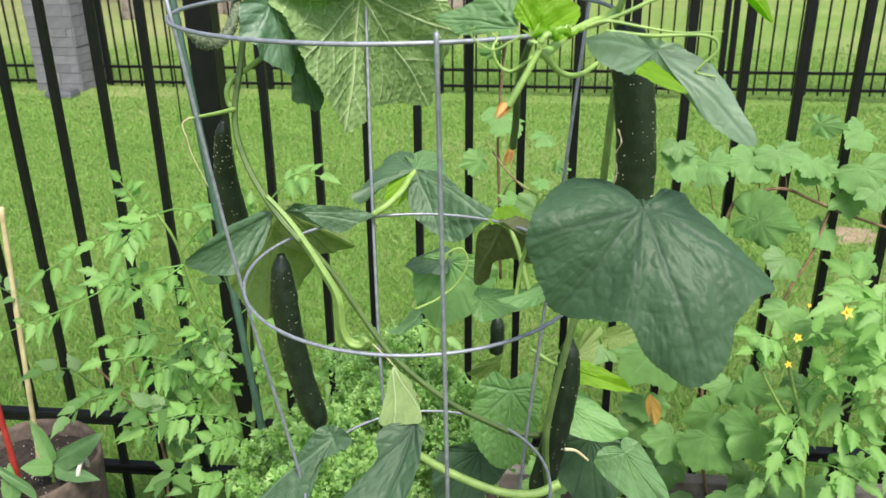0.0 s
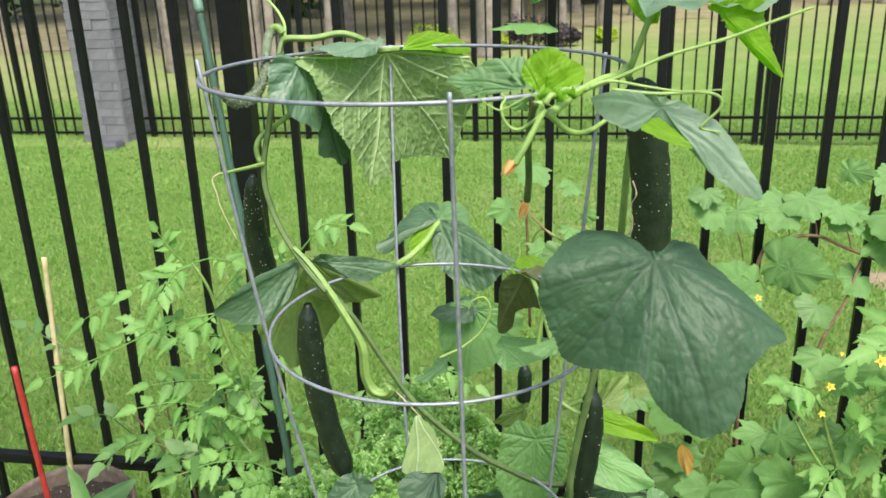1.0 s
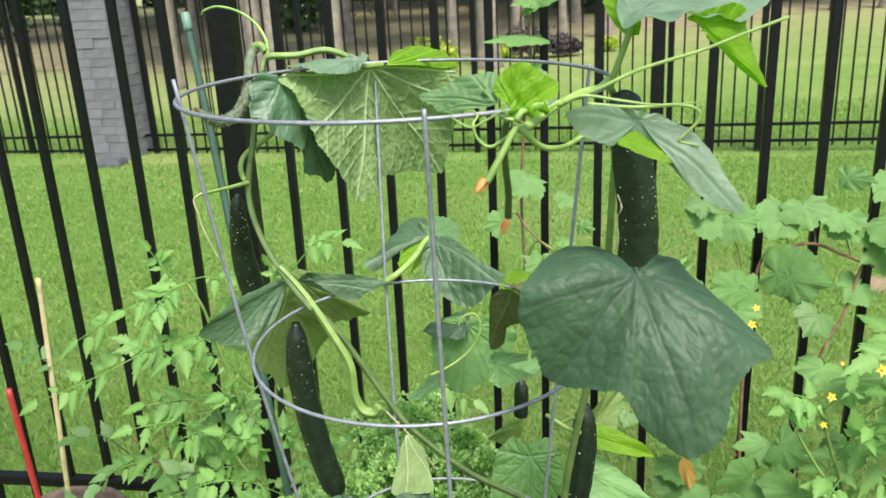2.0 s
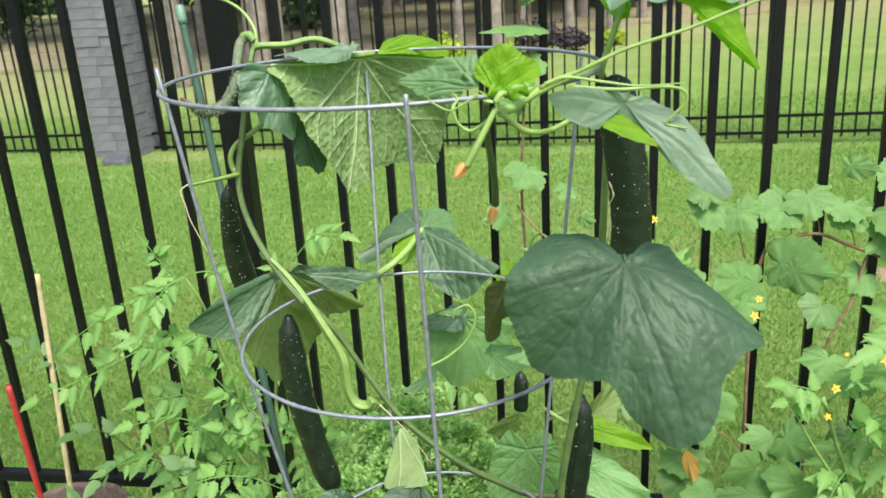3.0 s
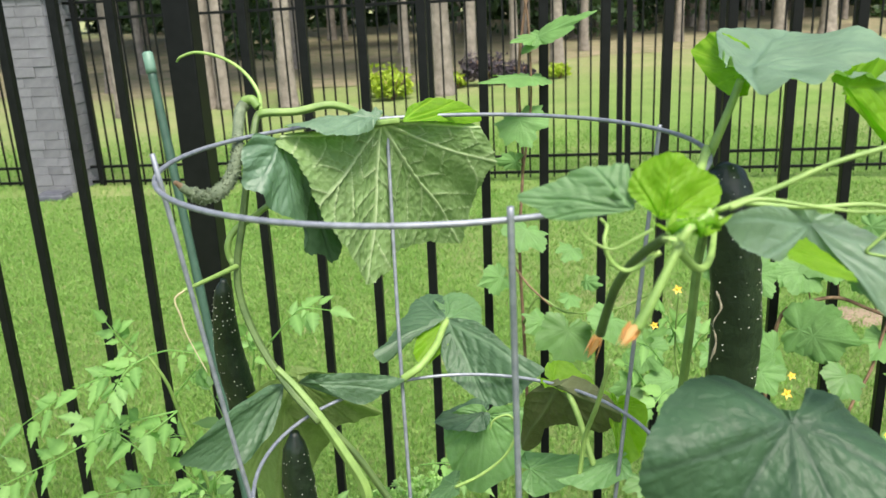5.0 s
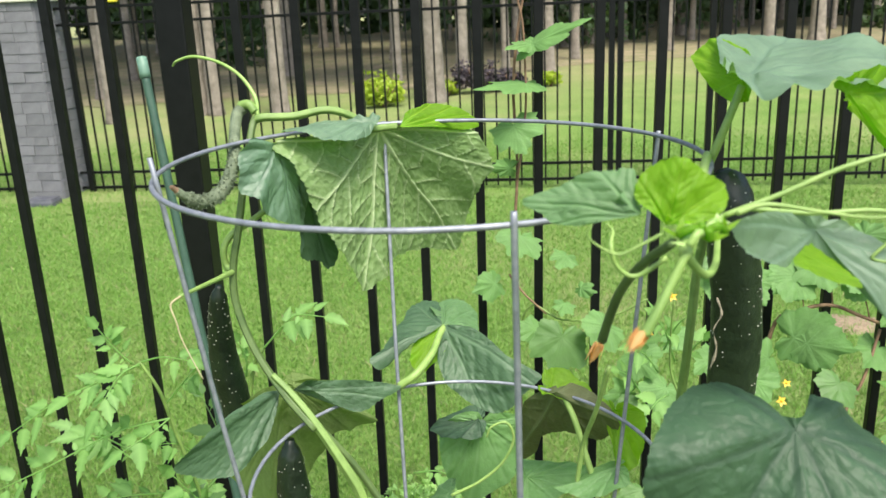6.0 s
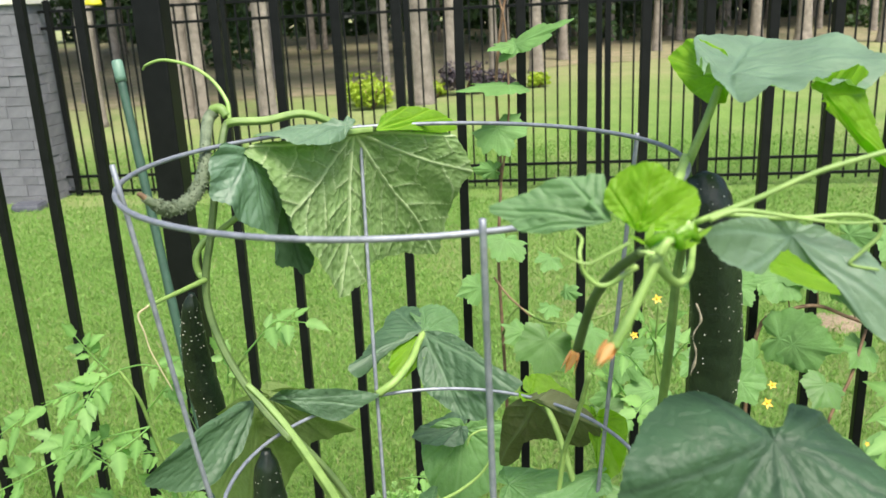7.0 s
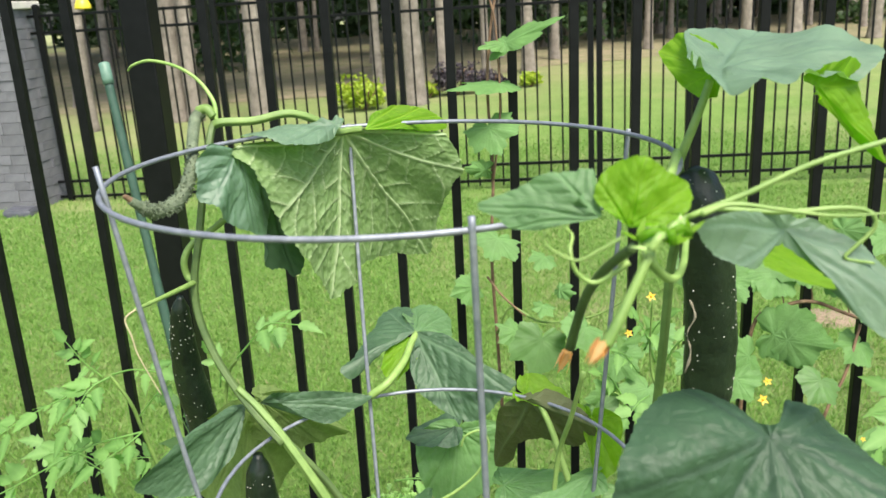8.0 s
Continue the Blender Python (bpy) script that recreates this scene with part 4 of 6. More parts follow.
stem(vine, [(-0.341, 0.835, 1.507), (-0.344, 0.832, 1.511), (-0.345, 0.830, 1.512)], 0.0028, 0.0016, M_WOODY, "flower", "shrivelled brown blossom end")
stem(vine, [(-0.304, 0.950, 1.557), (-0.310, 0.952, 1.564), (-0.319, 0.955, 1.562)], 0.0042, 0.005, M_STEM, "stalk")


# ---- cucumber vine on the other side of the cage ----
vine_b = thing("cucumber_plant", "young leafy cucumber vine with flowers and one thick ripe fruit", "plant", "cucumber plants")
blade(vine_b, (0.094, 0.613, 1.410), (0.30, -0.52, -0.80), (0.03, -0.83, 0.55), [(124, 1.1, -0.2), (121, 3.1, -2.2), (90, 4.2, -2.3), (61, 6.5, -1.5), (49, 9.3, -0.7), (43, 11.4, -0.6), (33, 10.6, 0.4), (20, 10.9, 0.8), (10, 13.0, 0.7), (0, 14.0, 0.0), (-7, 13.2, 0.2), (-17, 11.1, 0.2), (-25, 9.2, 0.9), (-39, 9.3, -1.3), (-56, 10.2, -2.7), (-70, 9.8, -0.8), (-89, 9.4, 1.1), (-104, 8.2, 1.0), (-126, 6.5, -0.9), (-149, 4.7, -2.5), (-167, 2.6, -2.4), (-175, 1.0, -0.8)], [61, 43, 0, -25, -56, -89, -149], M_LEAF, "broad dull green leaf with quilted veins", bow=0.26, relief=0.0008, quilt=0.0007, branch=0.3, na=420, nr=72, teeth=0.0012, wave=0.003, net=0.011, pucker=0.0008)
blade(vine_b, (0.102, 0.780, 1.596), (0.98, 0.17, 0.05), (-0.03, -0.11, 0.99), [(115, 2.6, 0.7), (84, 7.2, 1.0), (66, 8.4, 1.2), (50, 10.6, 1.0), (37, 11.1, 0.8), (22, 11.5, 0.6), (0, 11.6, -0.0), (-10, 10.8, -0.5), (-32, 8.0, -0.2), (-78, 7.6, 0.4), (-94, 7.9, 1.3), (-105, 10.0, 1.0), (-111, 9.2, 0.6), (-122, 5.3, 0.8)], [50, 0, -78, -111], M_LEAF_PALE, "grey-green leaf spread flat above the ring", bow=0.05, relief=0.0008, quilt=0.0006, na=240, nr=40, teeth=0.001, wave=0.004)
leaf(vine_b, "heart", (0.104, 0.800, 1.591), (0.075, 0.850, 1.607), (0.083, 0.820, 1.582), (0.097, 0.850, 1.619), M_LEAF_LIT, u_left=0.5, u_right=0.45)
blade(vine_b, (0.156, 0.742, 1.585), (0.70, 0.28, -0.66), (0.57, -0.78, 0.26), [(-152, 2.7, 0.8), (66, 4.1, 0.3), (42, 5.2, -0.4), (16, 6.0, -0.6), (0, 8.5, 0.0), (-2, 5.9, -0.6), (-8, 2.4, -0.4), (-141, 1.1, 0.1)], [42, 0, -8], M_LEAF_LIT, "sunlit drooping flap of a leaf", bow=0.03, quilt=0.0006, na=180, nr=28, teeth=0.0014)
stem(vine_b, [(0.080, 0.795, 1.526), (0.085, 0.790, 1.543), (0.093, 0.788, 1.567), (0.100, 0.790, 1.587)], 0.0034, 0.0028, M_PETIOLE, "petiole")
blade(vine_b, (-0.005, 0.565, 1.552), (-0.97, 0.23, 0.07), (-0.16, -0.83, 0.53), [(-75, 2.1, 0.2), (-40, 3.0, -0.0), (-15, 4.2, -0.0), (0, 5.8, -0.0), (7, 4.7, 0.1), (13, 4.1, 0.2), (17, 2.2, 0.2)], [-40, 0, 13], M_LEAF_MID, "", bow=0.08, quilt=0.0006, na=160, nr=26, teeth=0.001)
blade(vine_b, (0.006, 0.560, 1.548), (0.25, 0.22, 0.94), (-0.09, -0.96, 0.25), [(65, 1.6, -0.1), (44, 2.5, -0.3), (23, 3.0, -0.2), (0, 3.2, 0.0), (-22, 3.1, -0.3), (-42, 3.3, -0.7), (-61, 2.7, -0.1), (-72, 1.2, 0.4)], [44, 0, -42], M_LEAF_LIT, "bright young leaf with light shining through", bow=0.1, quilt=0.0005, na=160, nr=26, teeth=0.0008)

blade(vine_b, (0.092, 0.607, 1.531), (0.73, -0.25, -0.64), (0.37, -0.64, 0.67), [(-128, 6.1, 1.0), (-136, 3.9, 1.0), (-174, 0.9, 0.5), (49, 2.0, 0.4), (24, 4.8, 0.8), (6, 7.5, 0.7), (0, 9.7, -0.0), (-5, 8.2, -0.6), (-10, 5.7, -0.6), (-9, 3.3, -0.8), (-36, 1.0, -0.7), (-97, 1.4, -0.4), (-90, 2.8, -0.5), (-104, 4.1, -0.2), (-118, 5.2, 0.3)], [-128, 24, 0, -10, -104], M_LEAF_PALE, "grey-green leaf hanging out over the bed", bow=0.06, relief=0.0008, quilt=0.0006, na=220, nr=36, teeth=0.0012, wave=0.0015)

leaf(vine_b, "lance", (0.081, 0.595, 1.521), (0.126, 0.600, 1.500), (0.099, 0.590, 1.507), (0.109, 0.610, 1.516), M_LEAF_LIT, u_left=0.5, u_right=0.5)
stem(vine_b, [(0.082, 0.800, 1.527), (0.089, 0.815, 1.507), (0.091, 0.830, 1.472), (0.089, 0.845, 1.430), (0.087, 0.850, 1.374), (0.085, 0.860, 1.311), (0.082, 0.870, 1.250), (0.080, 0.880, 1.185)], 0.0034, 0.004, M_STEM, "stem", ribs=0.05)
stem(vine_b, [(0.069, 0.870, 1.194), (0.058, 0.870, 1.137), (0.048, 0.870, 1.082), (0.040, 0.870, 1.016), (0.045, 0.880, 0.940), (0.059, 0.880, 0.895)], 0.004, 0.0046, M_STEM_DK, "stem", ribs=0.06)
stem(vine_b, [(0.018, 0.900, 1.120), (0.043, 0.890, 1.109), (0.059, 0.880, 1.108)], 0.0024, 0.003, M_PETIOLE, "petiole")
stem(vine_b, [(0.024, 0.900, 1.103), (0.052, 0.890, 1.124)], 0.0024, 0.003, M_PETIOLE, "petiole")
stem(vine_b, [(0.080, 0.795, 1.536), (0.070, 0.760, 1.533), (0.053, 0.700, 1.538), (0.031, 0.630, 1.538), (0.018, 0.570, 1.538), (0.011, 0.540, 1.539)], 0.0036, 0.003, M_PETIOLE, "stem", "pale young shoot")
stem(vine_b, [(0.011, 0.540, 1.539), (0.025, 0.560, 1.523), (0.040, 0.600, 1.515), (0.056, 0.660, 1.512)], 0.0022, 0.0018, M_PETIOLE, "petiole")
stem(vine_b, [(0.038, 0.560, 1.553), (0.052, 0.560, 1.557), (0.077, 0.560, 1.553), (0.099, 0.560, 1.550), (0.126, 0.560, 1.551)], 0.0014, 0.0004, M_PETIOLE, "petiole")
stem(vine_b, [(0.034, 0.570, 1.549), (0.062, 0.570, 1.560), (0.089, 0.570, 1.572), (0.127, 0.570, 1.583), (0.154, 0.570, 1.593), (0.179, 0.570, 1.602)], 0.0015, 0.001, M_PETIOLE, "tendril")
tendril(vine_b, [(0.055, 0.600, 1.545), (0.087, 0.600, 1.542), (0.116, 0.600, 1.543), (0.130, 0.600, 1.540), (0.132, 0.600, 1.532), (0.123, 0.600, 1.522), (0.120, 0.600, 1.517), (0.134, 0.600, 1.514)], 0.0016)
tendril(vine_b, [(0.005, 0.550, 1.535), (-0.009, 0.550, 1.526), (-0.018, 0.550, 1.531), (-0.021, 0.550, 1.541), (-0.019, 0.560, 1.545), (-0.022, 0.560, 1.549)], 0.0014)
tendril(vine_b, [(-0.002, 0.530, 1.552), (-0.011, 0.530, 1.547), (-0.020, 0.530, 1.543), (-0.029, 0.530, 1.547), (-0.034, 0.530, 1.552), (-0.032, 0.530, 1.557)], 0.0009)
buds(vine_b, [(0.005, 0.530, 1.551), (0.014, 0.535, 1.552), (0.019, 0.530, 1.549), (0.009, 0.525, 1.548), (0.028, 0.540, 1.550), (0.026, 0.545, 1.552)])
stem(vine_b, [(0.009, 0.528, 1.544), (0.002, 0.524, 1.531), (-0.004, 0.520, 1.520), (-0.010, 0.517, 1.510)], 0.0018, 0.0026, M_STEM, "fruitlet", "pale green fruitlet", sides=12)
wilted(vine_b, (-0.010, 0.517, 1.512), (-0.018, 0.514, 1.502), 0.008)
stem(vine_b, [(0.003, 0.530, 1.548), (-0.002, 0.570, 1.526), (-0.005, 0.620, 1.495), (-0.006, 0.660, 1.463), (-0.008, 0.680, 1.438)], 0.0022, 0.0032, M_STEM_DK, "fruitlet", "small dark green fruitlet", sides=12)
wilted(vine_b, (-0.009, 0.684, 1.434), (-0.016, 0.685, 1.418), 0.008)
cucumber(vine_b, [(0.094, 0.800, 1.523), (0.095, 0.790, 1.508), (0.101, 0.790, 1.470), (0.108, 0.795, 1.419), (0.111, 0.800, 1.375), (0.111, 0.805, 1.321)], 0.0192, "thick dark green cucumber with a corky scar", spots=170, seed=9, neck=0.5)
scar(vine_b, [(0.089, 0.778, 1.430), (0.093, 0.777, 1.417), (0.088, 0.778, 1.404), (0.091, 0.778, 1.388), (0.088, 0.781, 1.370)])
cucumber(vine_b, [(0.064, 0.900, 1.136), (0.064, 0.900, 1.089), (0.057, 0.900, 1.022), (0.047, 0.900, 0.960), (0.033, 0.900, 0.895)], 0.0165, "dark green cucumber low on the vine", spots=90, seed=11, neck=0.6)
leaf(vine_b, "heart", (0.073, 0.950, 1.005), (0.152, 0.950, 0.966), (0.106, 0.930, 0.960), (0.115, 0.970, 1.003), M_LEAF_FRESH, u_left=0.5, u_right=0.5)
leaf(vine_b, "lance", (0.069, 0.960, 1.059), (0.159, 0.960, 1.029), (0.106, 0.950, 1.035), (0.117, 0.970, 1.058), M_LEAF_LIT, u_left=0.5, u_right=0.5)
leaf(vine_b, "heart", (0.145, 0.920, 0.959), (0.212, 0.900, 0.876), (0.140, 0.900, 0.903), (0.193, 0.930, 0.929), M_LEAF_MID, u_left=0.5, u_right=0.4)
leaf(vine_b, "heart", (0.111, 1.020, 0.909), (0.129, 1.000, 0.794), (0.060, 1.000, 0.846), (0.167, 1.020, 0.843), M_LEAF, u_left=0.45, u_right=0.4)
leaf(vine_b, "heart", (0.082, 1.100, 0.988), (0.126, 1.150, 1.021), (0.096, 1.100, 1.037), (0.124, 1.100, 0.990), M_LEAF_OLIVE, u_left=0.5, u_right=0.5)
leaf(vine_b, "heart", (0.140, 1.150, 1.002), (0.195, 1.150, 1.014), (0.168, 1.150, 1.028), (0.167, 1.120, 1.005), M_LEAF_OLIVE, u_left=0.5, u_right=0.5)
stem(vine_b, [(0.065, 0.880, 0.989), (0.080, 0.890, 0.980), (0.097, 0.900, 0.959)], 0.0022, 0.0016, M_DRY, "tendril")


def small_flower(parent, at, r, face=(0, -0.8, 0.5)):
    """A small open yellow blossom of five pointed petals."""
    n = Vector(face).normalized()
    rnd = random.Random(int(abs(at[0]) * 5000))
    bm = bmesh.new()
    lay = bm.verts.layers.float.new("vein")
    s = n.cross(Vector((0, 0, 1))).normalized()
    t = s.cross(n)
    for k in range(5):
        a = 2 * math.pi * k / 5 + rnd.uniform(-0.2, 0.2)
        d = s * math.cos(a) + t * math.sin(a) + n * 0.25
        ovate(bm, lay, Vector(at), d, n, r, r * 0.55, 0.1, False, rnd)
    bmesh.ops.create_icosphere(bm, subdivisions=1, radius=r * 0.25, matrix=Matrix.Translation(Vector(at) + n * r * 0.2))
    part("flower", bm, M_FLOWER, parent, "small yellow flower")


def fill_fronds(parent, centre, spread, count, size, material, seed, pairs=3, lobed=True, reach=0.14):
    """Compound leaves growing outward through a rounded region."""
    rnd = random.Random(seed)
    c = Vector(centre)
    for k in range(count):
        a = c + Vector((rnd.gauss(0, spread[0]), rnd.gauss(0, spread[1]), rnd.uniform(-spread[2], spread[2])))
        out = Vector(((a.x - c.x) * 2 + rnd.uniform(-0.7, 0.7), rnd.uniform(-0.8, 0.4), rnd.uniform(-0.25, 0.6))).normalized()
        b = a + out * reach * rnd.uniform(0.6, 1.3)
        frond(parent, a, b, size * rnd.uniform(0.75, 1.2), material, pairs, seed * 100 + k, rnd.uniform(0.02, 0.2), lobed=lobed)


M_RED = mottled("red_paint", [(0.3, (0.24, 0.017, 0.017)), (0.7, (0.38, 0.036, 0.03))], 60, 0.45)
M_BAMBOO = mottled("bamboo", [(0.3, (0.36, 0.31, 0.15)), (0.7, (0.52, 0.46, 0.26))], 40, 0.55)
M_STAKE = mottled("green_plastic", [(0.3, (0.028, 0.066, 0.045)), (0.7, (0.045, 0.10, 0.068))], 50, 0.45)
M_STAKECAP = mottled("faded_green_plastic", [(0.3, (0.10, 0.20, 0.14)), (0.7, (0.15, 0.27, 0.2))], 50, 0.5)
M_BAG = mottled("brown_felt", [(0.3, (0.06, 0.045, 0.035)), (0.7, (0.13, 0.10, 0.08))], 60, 0.95, 0.0, 0.6, 400, 0.002)
M_YELLOW = mottled("yellow_plastic", [(0.3, (0.68, 0.55, 0.02)), (0.7, (0.82, 0.68, 0.05))], 20, 0.4)
M_SHRUB_Y = leaf_mat("golden_shrub_leaf", (0.32, 0.42, 0.04), (1.3, 1.5, 0.4), (0.4, 0.5, 0.1), 0.6, 0.3)
M_SHRUB_P = leaf_mat("purple_shrub_leaf", (0.055, 0.045, 0.06), (1.3, 1.0, 1.0), (0.08, 0.06, 0.08), 0.6, 0.2)
M_WOODS = leaf_mat("woodland_leaf", (0.035, 0.075, 0.022), (1.3, 1.5, 0.4), (0.05, 0.09, 0.03), 0.6, 0.25)


def parsley_clump(centres):
    """Crowded curly parsley: stalks ending in crimped tufts."""
    p = thing("curly_parsley", "dense bright green curly parsley in the bed", "herb")
    rnd = random.Random(31)
    for c in centres:
        c = Vector(c)
        for k in range(11):
            q = c + Vector((rnd.gauss(0, 0.028), rnd.gauss(0, 0.03), rnd.gauss(0, 0.025)))
            bm = bmesh.new()
            lay = bm.verts.layers.float.new("vein")
            foot = Vector((q.x * 0.6 + c.x * 0.4, q.y + 0.02, 0.28))
            tube(bm, smooth_path([foot, (foot + q) / 2 + Vector((0.01, 0, 0.02)), q], 4), 0.0014, 5)
            for j in range(46):
                d = Vector((rnd.gauss(0, 1), rnd.gauss(0, 1), rnd.gauss(0.35, 0.8))).normalized()
                b = q + d * rnd.uniform(0.004, 0.026)
                s = d.cross(Vector((rnd.uniform(-1, 1), rnd.uniform(-1, 1), rnd.uniform(-1, 1)))).normalized()
                n = s.cross(d)
                ln, w = rnd.uniform(0.007, 0.013), rnd.uniform(0.006, 0.011)
                a0 = bm.verts.new(b)
                ring = []
                for m in range(6):
                    t = (m / 5 - 0.5) * 2.0
                    ring.append(bm.verts.new(b + d * ln * (1 - 0.35 * t * t) + s * w * t + n * (0.0034 * (-1) ** m)))
                for m in range(5):
                    bm.faces.new((a0, ring[m], ring[m + 1]))
            part("sprig", bm, M_PARSLEY, p, smooth=False)


def grow_bag(rim, r):
    """A round felt grow bag: soft rolled rim, slack sides, soil a little below the rim, one white handle."""
    x, y, z = rim
    g = thing("grow_bag", "brown felt grow bag full of dark soil beside the fence", "planter", at=(x, y, 0))
    bm = bmesh.new()
    prof = [(r * 0.92, 0.0), (r * 1.02, 0.06), (r * 1.0, z * 0.6), (r * 1.04, z - 0.02), (r * 1.05, z), (r * 1.01, z + 0.004), (r * 0.98, z - 0.01), (r * 0.96, z - 0.06)]
    rows = []
    for rr, zz in prof:
        row = []
        for k in range(48):
            a = 2 * math.pi * k / 48
            w = 1 + 0.035 * noise.noise(Vector((math.cos(a) * 2, math.sin(a) * 2, zz * 6)))
            row.append(bm.verts.new((math.cos(a) * rr * w, math.sin(a) * rr * w, zz + 0.012 * noise.noise(Vector((math.cos(a) * 1.5, math.sin(a) * 1.5, 5))) * (zz > 0.05))))
        rows.append(row)
    for a, b in zip(rows[:-1], rows[1:]):
        for k in range(48):
            bm.faces.new((a[k], a[(k + 1) % 48], b[(k + 1) % 48], b[k]))
    part("side_wall", bm, M_BAG, g)
    bm = bmesh.new()
    for i in range(10):
        for k in range(40):
            a = 2 * math.pi * k / 40
            rr = r * 0.97 * (i + 1) / 10
            bm.verts.new((math.cos(a) * rr, math.sin(a) * rr, z - 0.035 + 0.014 * noise.noise(Vector((math.cos(a) * rr * 30, math.sin(a) * rr * 30, 2)))))
    bm.verts.ensure_lookup_table()
    for i in range(9):
        for k in range(40):
            bm.faces.new([bm.verts[j] for j in (i * 40 + k, (i + 1) * 40 + k, (i + 1) * 40 + (k + 1) % 40, i * 40 + (k + 1) % 40)])
    bm.faces.new([bm.verts[k] for k in range(40)])
    part("soil", bm, M_SOIL, g, "dark potting soil with pale specks")
    bm = bmesh.new()
    rnd = random.Random(9)
    for _ in range(170):
        a, rr = rnd.uniform(0, 6.283), r * 0.93 * math.sqrt(rnd.random())
        bmesh.ops.create_icosphere(bm, subdivisions=1, radius=rnd.uniform(0.0006, 0.0018), matrix=Matrix.Translation((math.cos(a) * rr, math.sin(a) * rr, z - 0.03)))
    pearls = part("perlite", bm, M_SPINE, g, "pale perlite grains")
    pearls["kind"] = "stuff"
    bm = bmesh.new()
    tube(bm, smooth_path([(r * 0.99, -0.05, z - 0.005), (r * 1.02, -0.05, z + 0.02), (r * 1.03, -0.03, z + 0.035), (r * 1.02, -0.015, z + 0.02), (r * 1.0, -0.01, z - 0.005)], 5), 0.005, 8)
    part("handle", bm, M_SPINE, g, "off-white webbing handle")


def stick(name, label, top, foot, r, material, capped=False):
    base = Vector(foot)
    t = thing(name, label, "stake", at=base)
    d = Vector(top) - base
    bm = bmesh.new()
    n = 40
    path = [d * (i / n) for i in range(n + 1)]
    knots = {int(n * k) for k in (0.2, 0.38, 0.57, 0.75, 0.9)}
    tube(bm, path, lambda s: r * (1.12 if int(s * n + 0.5) in knots else 1.0) * (0.96 + 0.08 * (1 - s)), 10)
    part("shaft", bm, material, t)
    if capped:
        bm = bmesh.new()
        u = d.normalized()
        tube(bm, [d - u * 0.028, d - u * 0.02, d + u * 0.002, d + u * 0.004], lambda s: r * (1.18 if s < 0.9 else 0.8), 12)
        part("cap", bm, M_STAKECAP, t, "faded paler cap")


def stone_pillar(at, w, h):
    """A square pillar faced with coursed grey stone, under an overhanging cap."""
    x, y = at
    z0 = ground_z(x, y) - 0.02
    p = thing("stone_pillar", "square pillar of grey coursed stone blocks on the lawn", "pillar", at=(x, y, z0))
    p.rotation_euler = (0, 0, radians(-2.8))
    bm = bmesh.new()
    box(bm, 0, 0, h / 2, w - 0.04, w - 0.04, h)
    part("core", bm, M_MORTAR, p, smooth=False)
    rnd = random.Random(12)
    z = 0.0
    while z < h - 0.03:
        ch = min(rnd.choice((0.085, 0.1, 0.115)), h - z)
        for face in range(4):
            u = -w / 2
            while u < w / 2 - 0.01:
                ln = min(rnd.uniform(0.14, 0.32), w / 2 - u)
                if w / 2 - u - ln < 0.06:
                    ln = w / 2 - u
                bm = bmesh.new()
                box(bm, 0, 0, 0, ln - 0.003, 0.045, ch - 0.003, 0.003)
                for v in bm.verts:
                    v.co.y += 0.006 * noise.noise(v.co * 20 + Vector((z * 9, u * 9, face)))
                b = part("stone", bm, M_STONE, p, smooth=False)
                m = pose(0, 0, 0, 0, 0, 90 * face) @ pose(u + ln / 2, -w / 2 + 0.012 + rnd.uniform(-0.006, 0.004), z + ch / 2)
                b.matrix_local = m
                u += ln
        z += ch
    bm = bmesh.new()
    box(bm, 0, 0, h + 0.035, w + 0.09, w + 0.09, 0.07, 0.008)
    part("capstone", bm, M_CAP, p, "pale cut limestone cap", smooth=False)


def utility_lid(at):
    x, y = at
    u = thing("ground_box", "low dark grey plastic box set in the grass", "utility box", at=(x, y, ground_z(x, y)))
    bm = bmesh.new()
    box(bm, 0, 0, 0.02, 0.27, 0.2, 0.08, 0.012)
    part("body", bm, M_LAMPBOX, u)
    bm = bmesh.new()
    box(bm, 0, 0, 0.066, 0.25, 0.18, 0.014, 0.005)
    part("lid", bm, M_LAMPBOX, u)


def feeder(at):
    """A yellow domed feeder hanging from a bracket."""
    x, y, z = at
    f = thing("bird_feeder", "small yellow domed feeder hanging on a black hook", "feeder", at=(x, y, z))
    bm = bmesh.new()
    path = [Vector((0, 0, -0.01 + 0.012 * i)) for i in range(8)]
    tube(bm, path, lambda s: 0.062 * math.sqrt(max(0.03, 1 - (s * 0.98) ** 2)), 20)
    part("dome", bm, M_YELLOW, f)
    bm = bmesh.new()
    tube(bm, smooth_path([(0, 0, 0.07), (0, 0, 0.2), (0.05, 0, 0.27), (0.12, 0.05, 0.26), (0.15, 0.1, 0.1), (0.15, 0.12, -z - 0.2)], 8), 0.006, 8)
    part("hook", bm, M_BLACK, f)


